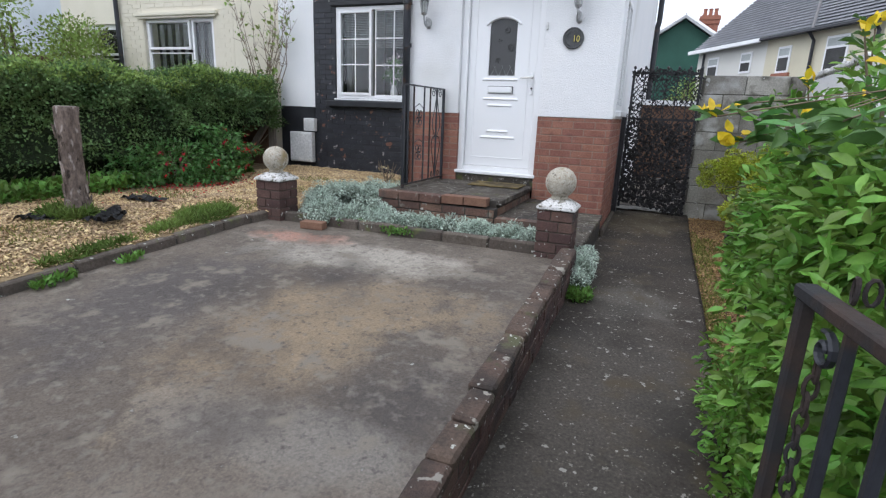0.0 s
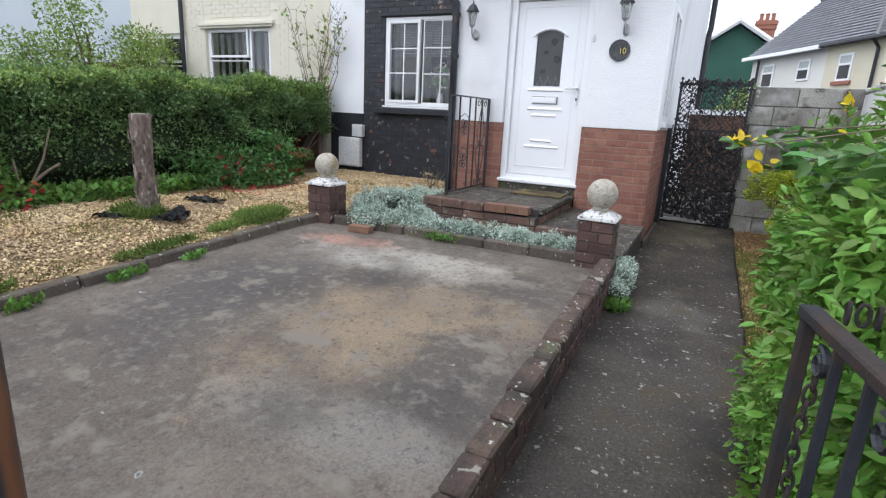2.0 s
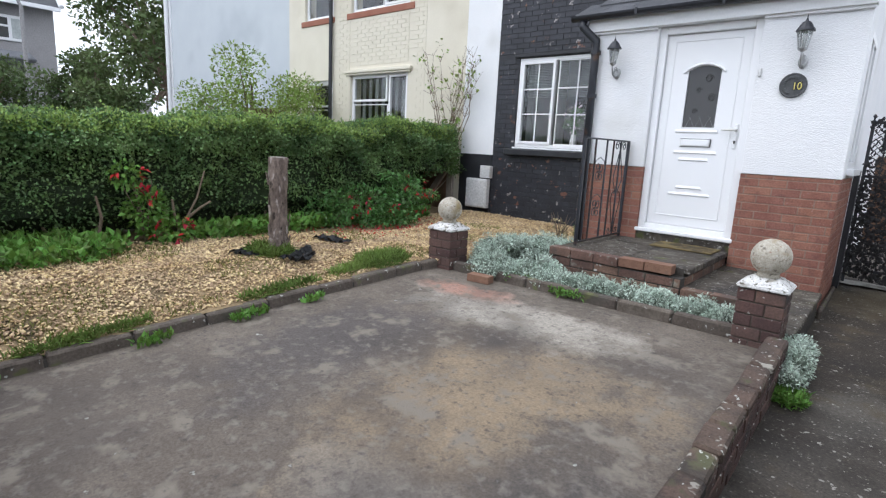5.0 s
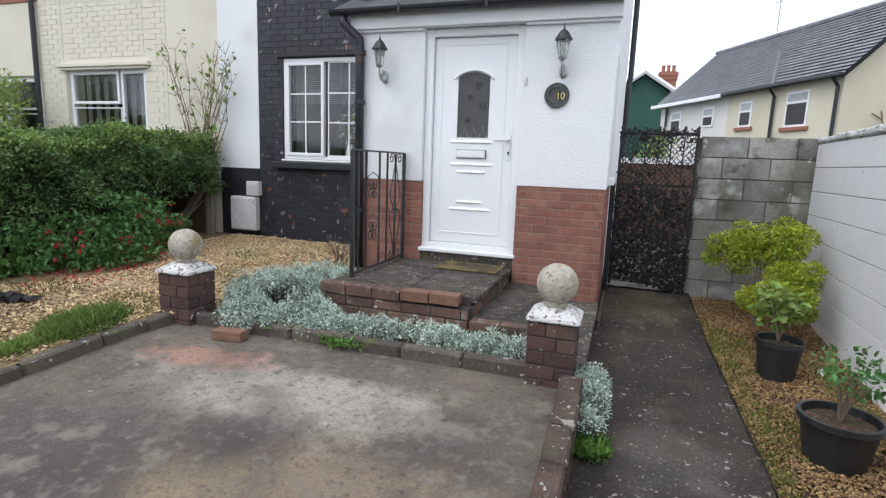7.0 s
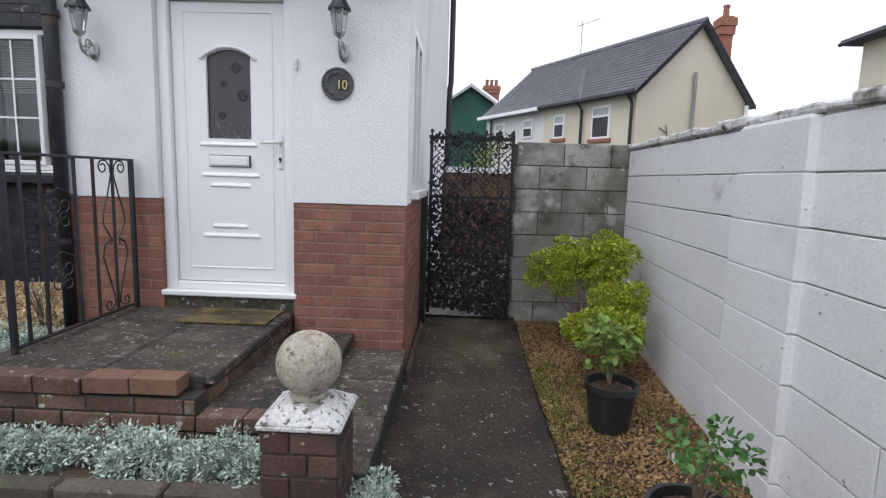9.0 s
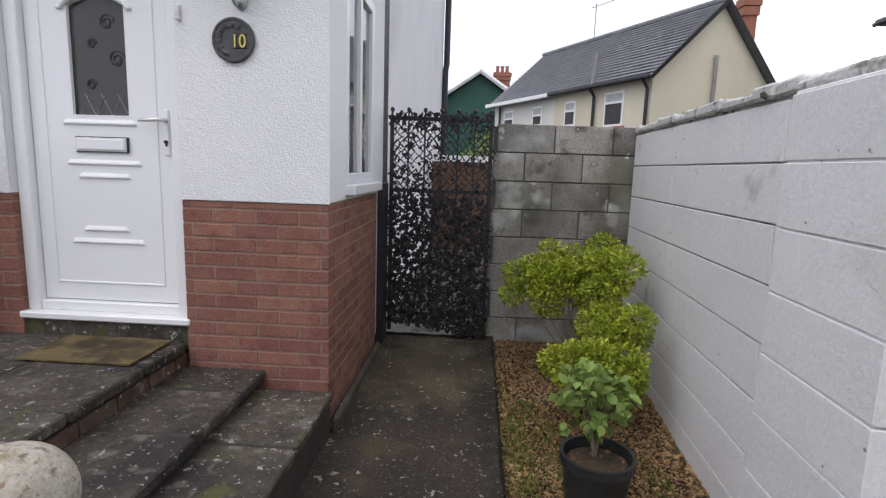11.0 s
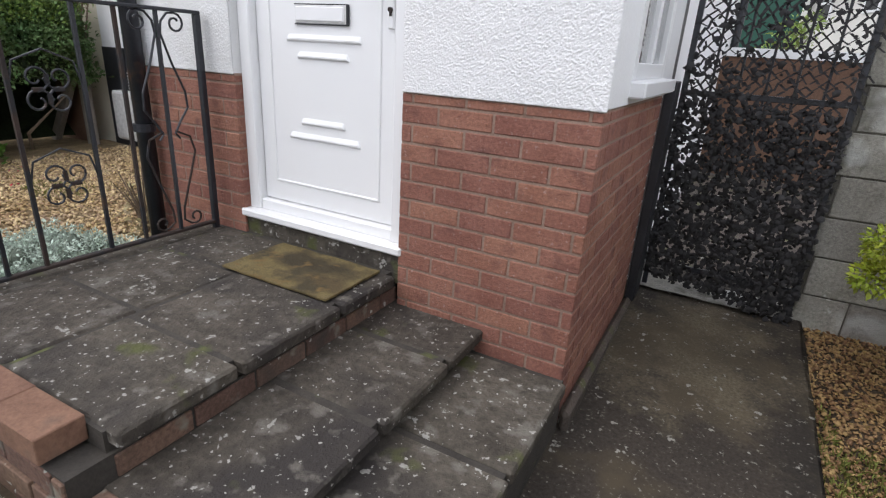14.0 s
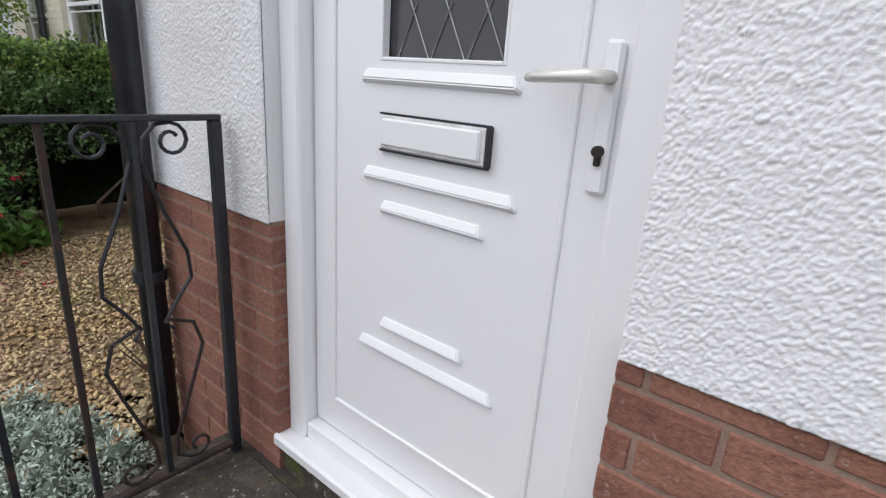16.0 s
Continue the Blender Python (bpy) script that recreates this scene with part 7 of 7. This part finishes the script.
# ---- trees and shrubs beyond ----
def tree(name, label, x, y, h, r, count, mat, leaf=0.12, seed=1, lean=0.0, category="tree"):
    random.seed(seed)
    t = thing(name, label, category, (x, y, 0))
    part("trunk", tube(bmesh.new(), [(x, y, -0.2), (x + lean * 0.4, y, h * 0.35), (x + lean, y, h * 0.8)], [0.05 * h ** 0.7, 0.035 * h ** 0.7, 0.01 * h ** 0.7], 8), M["twig"], t)
    blobs = []
    dense = category == "shrub"
    for i in range(34 if dense else 18):
        a, q = random.uniform(0, 6.28), r * math.sqrt(random.random())
        z = h * random.uniform(0.12 if dense else 0.35, 0.95) * (1 - 0.3 * (q / r) ** 2)
        c = (x + q * math.cos(a) * 0.8, y + q * math.sin(a) * 0.8, z)
        s = r * random.uniform(0.25, 0.45)
        blobs.append((c, (s, s, s * 0.75)))
        part("limb", tube(bmesh.new(), [(x + lean * 0.3, y, h * 0.3), ((x + c[0]) / 2, (y + c[1]) / 2, z * 0.75), c], [0.018 * h ** 0.7, 0.012 * h ** 0.7, 0.004], 5), M["twig"], t)
    P, D = in_blobs(blobs, count, 0.8)
    part("crown", leaves("crown", P, D, leaf, leaf * 0.5, mat, "small", 0.9), None, t)
    return t


tree("tree", "tall dark tree behind the pale house", -27, 12.5, 11, 4.5, 7000, M["tree_leaf"], 0.3, 31)
tree("tree", "tall dark tree beyond the gardens", -32, 14.5, 12, 4.5, 6000, M["tree_leaf"], 0.3, 32)
tree("garden_shrub", "rounded dark shrub beyond the hedge", -15.5, 6.0, 3.45, 1.3, 15000, M["tree_leaf"], 0.11, 33, category="shrub")
tree("garden_shrub", "brownish shrub beyond the hedge", -15.0, 3.5, 2.75, 1.4, 12000, M["tree_leaf"], 0.09, 34, category="shrub")
tree("garden_shrub", "bright yellow-green conifer beyond the hedge", -15.0, 1.7, 2.9, 0.75, 9000, M["yellow_leaf"], 0.08, 35, category="shrub")
tree("garden_shrub", "green shrub beyond the hedge", -13.0, 2.4, 2.0, 1.0, 4000, M["light_tree"], 0.08, 38, category="shrub")
tree("small_tree", "pale green small tree in the neighbour's garden", -10.2, 7.2, 2.75, 1.5, 12000, M["light_tree"], 0.075, 43)
tree("garden_shrub", "orange-tinged shrub below the neighbour's window", -7.9, 8.0, 1.75, 0.5, 1500, M["yellow_leaf"], 0.05, 37, category="shrub")
tree("garden_shrub", "green shrub behind the side gate", 0.6, 20.0, 2.6, 0.9, 1500, M["light_tree"], 0.12, 39, category="shrub")
random.seed(40)
rose = thing("climbing_rose", "straggly climbing rose with few leaves against the wall", "climber", (-6.0, 8.35, 0))
LP = []
for i in range(17):
    pts = [Vector((-6.0 + random.uniform(-0.15, 0.15), 8.42, 0.6))]
    a = random.uniform(-0.55, 0.45)
    for k in range(7):
        pts.append(pts[-1] + Vector((a * 0.24 + random.uniform(-0.08, 0.08), random.uniform(-0.03, 0.015), random.uniform(0.2, 0.34))))
    if i == 0:
        pts = pts[:3]
    part("cane", tube(bmesh.new(), pts, [0.011 - 0.0013 * k for k in range(len(pts))], 5), M["twig"], rose)
    for p in pts[3:]:
        for q in range(3):
            part_end = p + Vector((random.uniform(-0.16, 0.16), random.uniform(-0.06, 0.02), random.uniform(0.02, 0.2)))
            part("twig", tube(bmesh.new(), [p, part_end], [0.004, 0.002], 4), M["twig"], rose)
            if random.random() < 0.2:
                LP.append(part_end)
LP = np.repeat(np.array(LP), 3, axis=0) + rng.normal(size=(len(LP) * 3, 3)) * 0.03
part("leaves", leaves("leaves", LP, np.tile((0, -0.3, 0.3), (len(LP), 1)), 0.06, 0.04, M["light_tree"], "oval", 1.0), None, rose)
fence = thing("garden_fence", "brown timber fence panel in the neighbour's garden", "fence", (-10.6, 7.6, 0))
for i in range(9):
    part("board", boxes(((-11.4 + i * 0.17, 7.6, 0), (-11.24 + i * 0.17, 7.63, 1.75)), bevel=0.004), M["wood_brown"], fence)
fence2 = thing("grey_fence", "weathered grey fence beside the pale house", "fence", (-22.5, 9.3, 0))
for i in range(5):
    part("board", boxes(((-24.0, 9.3, 1.2 + i * 0.2), (-21.0, 9.34, 1.38 + i * 0.2))), M["grey_render"], fence2)
carb = thing("parked_car", "pale metallic car roof showing over the hedge", "car", (-13.2, 4.9, 0))
bm = bmesh.new()
prof = [(-2.0, 0.3), (-2.0, 0.75), (-1.2, 0.9), (-0.6, 1.42), (0.9, 1.45), (1.6, 1.0), (2.0, 0.9), (2.0, 0.3)]
sides = [[bm.verts.new((-13.2 + p * 0.4, 4.9 + p * 0.9, z)) for p, z in prof], [bm.verts.new((-14.8 + p * 0.4, 5.6 + p * 0.9, z)) for p, z in prof]]
bm.faces.new(sides[0])
bm.faces.new(sides[1][::-1])
for i in range(len(prof)):
    bm.faces.new((sides[0][i], sides[0][(i + 1) % 8], sides[1][(i + 1) % 8], sides[1][i]))
bmesh.ops.bevel(bm, geom=bm.edges[:], offset=0.08, segments=2, affect="EDGES")
part("body", bm, M["car"], carb)

# ---- pieces: bricks, blocks, slabs ----
random.seed(2)
# porch brickwork
bond("brick", M["brick"], porch, (-1.08, PY + 0.05, 0), (1, 0, 0), 0.764, -0.115, 1.04, first=0.06)
bond("brick", M["brick"], porch, (-2.66, PY + 0.05, 0), (1, 0, 0), 0.662, -0.04, 1.04, first=0.1)
bond("brick", M["brick"], porch, (-0.366, PY + 0.108, 0), (0, 1, 0), 1.19, -0.19, 1.04, first=0.0)
# black painted brick on the main front
for x0, l, z0, z1 in ((-5.07, 2.4, -0.02, 1.165), (-5.07, 0.39, 1.18, 2.53), (-3.3, 0.62, 1.18, 2.53), (-5.07, 2.4, 2.605, 2.755)):
    bond("brick", M["brick_black"], main_wall, (x0, FY + 0.05, 0), (1, 0, 0), l, z0, z1, jitter=0.003)
bm = bmesh.new()
for r in range(14):
    z = 2.76 + r * 0.075
    x = -5.07 + (0.112 if r % 2 else 0)
    while x < -0.6:
        box(bm, (x, FY, z), (min(x + 0.215, -0.4), FY + 0.1, z + 0.065))
        x += 0.225
tagged(part("upper_bricks", bm, M["brick_black"], main_wall), kind="stuff")
# platform: brick edge, slabs
bond("brick", M["brick_old"], platform, (-2.28, 5.72, 0), (1, 0, 0), 1.17, 0.0, 0.225, jitter=0.004)
for i, x in enumerate((-2.17, -1.95, -1.73, -1.51, -1.29)):
    piece("brick", (0.213, 0.115, 0.075), M["brick_orange" if i >= 3 else "brick_old"], platform, (x, 5.715 + random.uniform(-0.008, 0.008), 0.265 + (0.012 if i == 4 else 0.008 if i == 3 else 0)), random.uniform(-0.03, 0.03), tilt=(random.uniform(-0.02, 0.02), random.uniform(-0.03, 0.03)))
bond("brick", M["brick_old"], platform, (-1.15, 5.79, 0), (0, 1, 0), 1.24, 0.0, 0.235)
bond("brick", M["brick_old"], platform, (-2.22, 5.77, 0), (0, 1, 0), 1.24, 0.0, 0.235)
for x0, x1, ys in ((-2.27, -2.12, (5.78, 6.38, 6.98)), (-2.11, -1.62, (5.78, 6.2, 6.62, 6.985)), (-1.61, -1.07, (5.78, 6.16, 6.63, 6.985))):
    for y0, y1 in zip(ys, ys[1:]):
        piece("flagstone", (x1 - x0 - 0.008, y1 - y0 - 0.02, 0.05), M["flag"], platform, ((x0 + x1) / 2, (y0 + y1) / 2, 0.267 + random.uniform(-0.003, 0.003)), bevel=0.008, tilt=(random.uniform(-0.006, 0.006), random.uniform(-0.006, 0.006)))
for y0, y1 in ((5.74, 6.3), (6.31, 6.72), (6.73, 7.05)):
    piece("flagstone", (0.45, y1 - y0 - 0.016, 0.05), M["flag"], step_mid, (-0.885, (y0 + y1) / 2, 0.125 + random.uniform(-0.002, 0.002)), bevel=0.008)
for y0, y1 in ((5.42, 5.95), (5.96, 6.42), (6.43, 6.98)):
    piece("flagstone", (0.42, y1 - y0 - 0.016, 0.05), M["flag"], step_low, (-0.5, (y0 + y1) / 2, 0.03 + random.uniform(-0.002, 0.002)), bevel=0.008)
for k, x in enumerate((-0.99, -0.775)):
    piece("brick", (0.205, 0.105, 0.07), M["brick_old"], step_mid, (x, 5.7, 0.118 + 0.004 * k), random.uniform(-0.03, 0.03))
bond("brick", M["brick_old"], step_mid, (-1.1, 5.71, 0), (1, 0, 0), 0.42, 0.0, 0.08)
# low wall: courses of stretchers on the path side and a worn coping laid flat, all along the fall of the drive
for c in range(4):
    y = 1.34 - (0.11 if c % 2 else 0)
    while y < 5.0:
        piece("brick", (0.213, 0.1, 0.066), M["pillar_brick"], low_wall, (-0.335 + random.uniform(-0.004, 0.004), y + 0.107, drive_z(0, y + 0.1) + 0.02 - c * 0.076), math.pi / 2, tilt=(0, -0.066))
        y += 0.224
y = 1.33
while y < 5.05:
    l = random.choice((0.21, 0.22, 0.215, 0.3))
    piece("coping_brick", (l, 0.112 + random.choice((0, 0.006, -0.006)), 0.06), M["coping_brick"], low_wall, (-0.335 + random.uniform(-0.007, 0.007), y + l / 2, drive_z(0, y + l / 2) + 0.086 + random.uniform(-0.01, 0.006)), math.pi / 2 + random.uniform(-0.03, 0.03), 0.012, (random.uniform(-0.03, 0.03), -0.066 + random.uniform(-0.03, 0.03)))
    y += l + 0.008
# edging stones
y = 1.3
while y < 5.0:
    l = random.choice((0.44, 0.46, 0.3))
    m = y + l / 2
    piece("edging_stone", (l, 0.085, 0.13), M["kerb"], kerb, (kerb_x(m), m, drive_z(0, m) + 0.012 + random.uniform(-0.006, 0.006)), radians(86) + random.uniform(-0.015, 0.015), 0.012, (0, -0.066))
    y += l + 0.01
for k in range(6):
    piece("edging_stone", (0.4, 0.08, 0.11), M["kerb"], kerb_front, (-2.85 + k * 0.41, 5.255 + random.uniform(-0.006, 0.006), 0.016 + random.uniform(-0.005, 0.005)), random.uniform(-0.015, 0.015), 0.012)
# grey block wall and white block wall
bond("block", M["block"], grey_wall, (0.55, 8.63, 0), (1.1, 0.04, 0), 1.12, 1.61 - 8 * 0.222, 1.60, (0.44, 0.1, 0.212), 0.01, jitter=0.003, first=0.2)
bond("block", M["white_block"], white_wall, ww @ Vector((0.05, 3.6, 0)), ww.to_3x3() @ Vector((0, -1, 0)), 7.4, 1.3115 - 8 * 0.2345, 1.555, (2.45, 0.1, 0.2265), 0.008, jitter=0.0008, first=0.3)
bond("block", M["white_block"], pier, ww @ Vector((0.005, 1.35, 0)), ww.to_3x3() @ Vector((0, -1, 0)), 0.6, 1.3115 - 8 * 0.2345, 1.555, (0.6, 0.1, 0.2265), 0.008, jitter=0.001, shift=0.0)
# street wall bricks
bond("brick", M["pillar_brick"], front_wall, (-2.545, 1.01, 0), (0, 1, 0), 0.22, -0.375, 0.6)
bond("brick", M["pillar_brick"], front_wall, (-4.6, 1.21, 0), (1, 0, 0), 2.0, -0.15, 0.6)
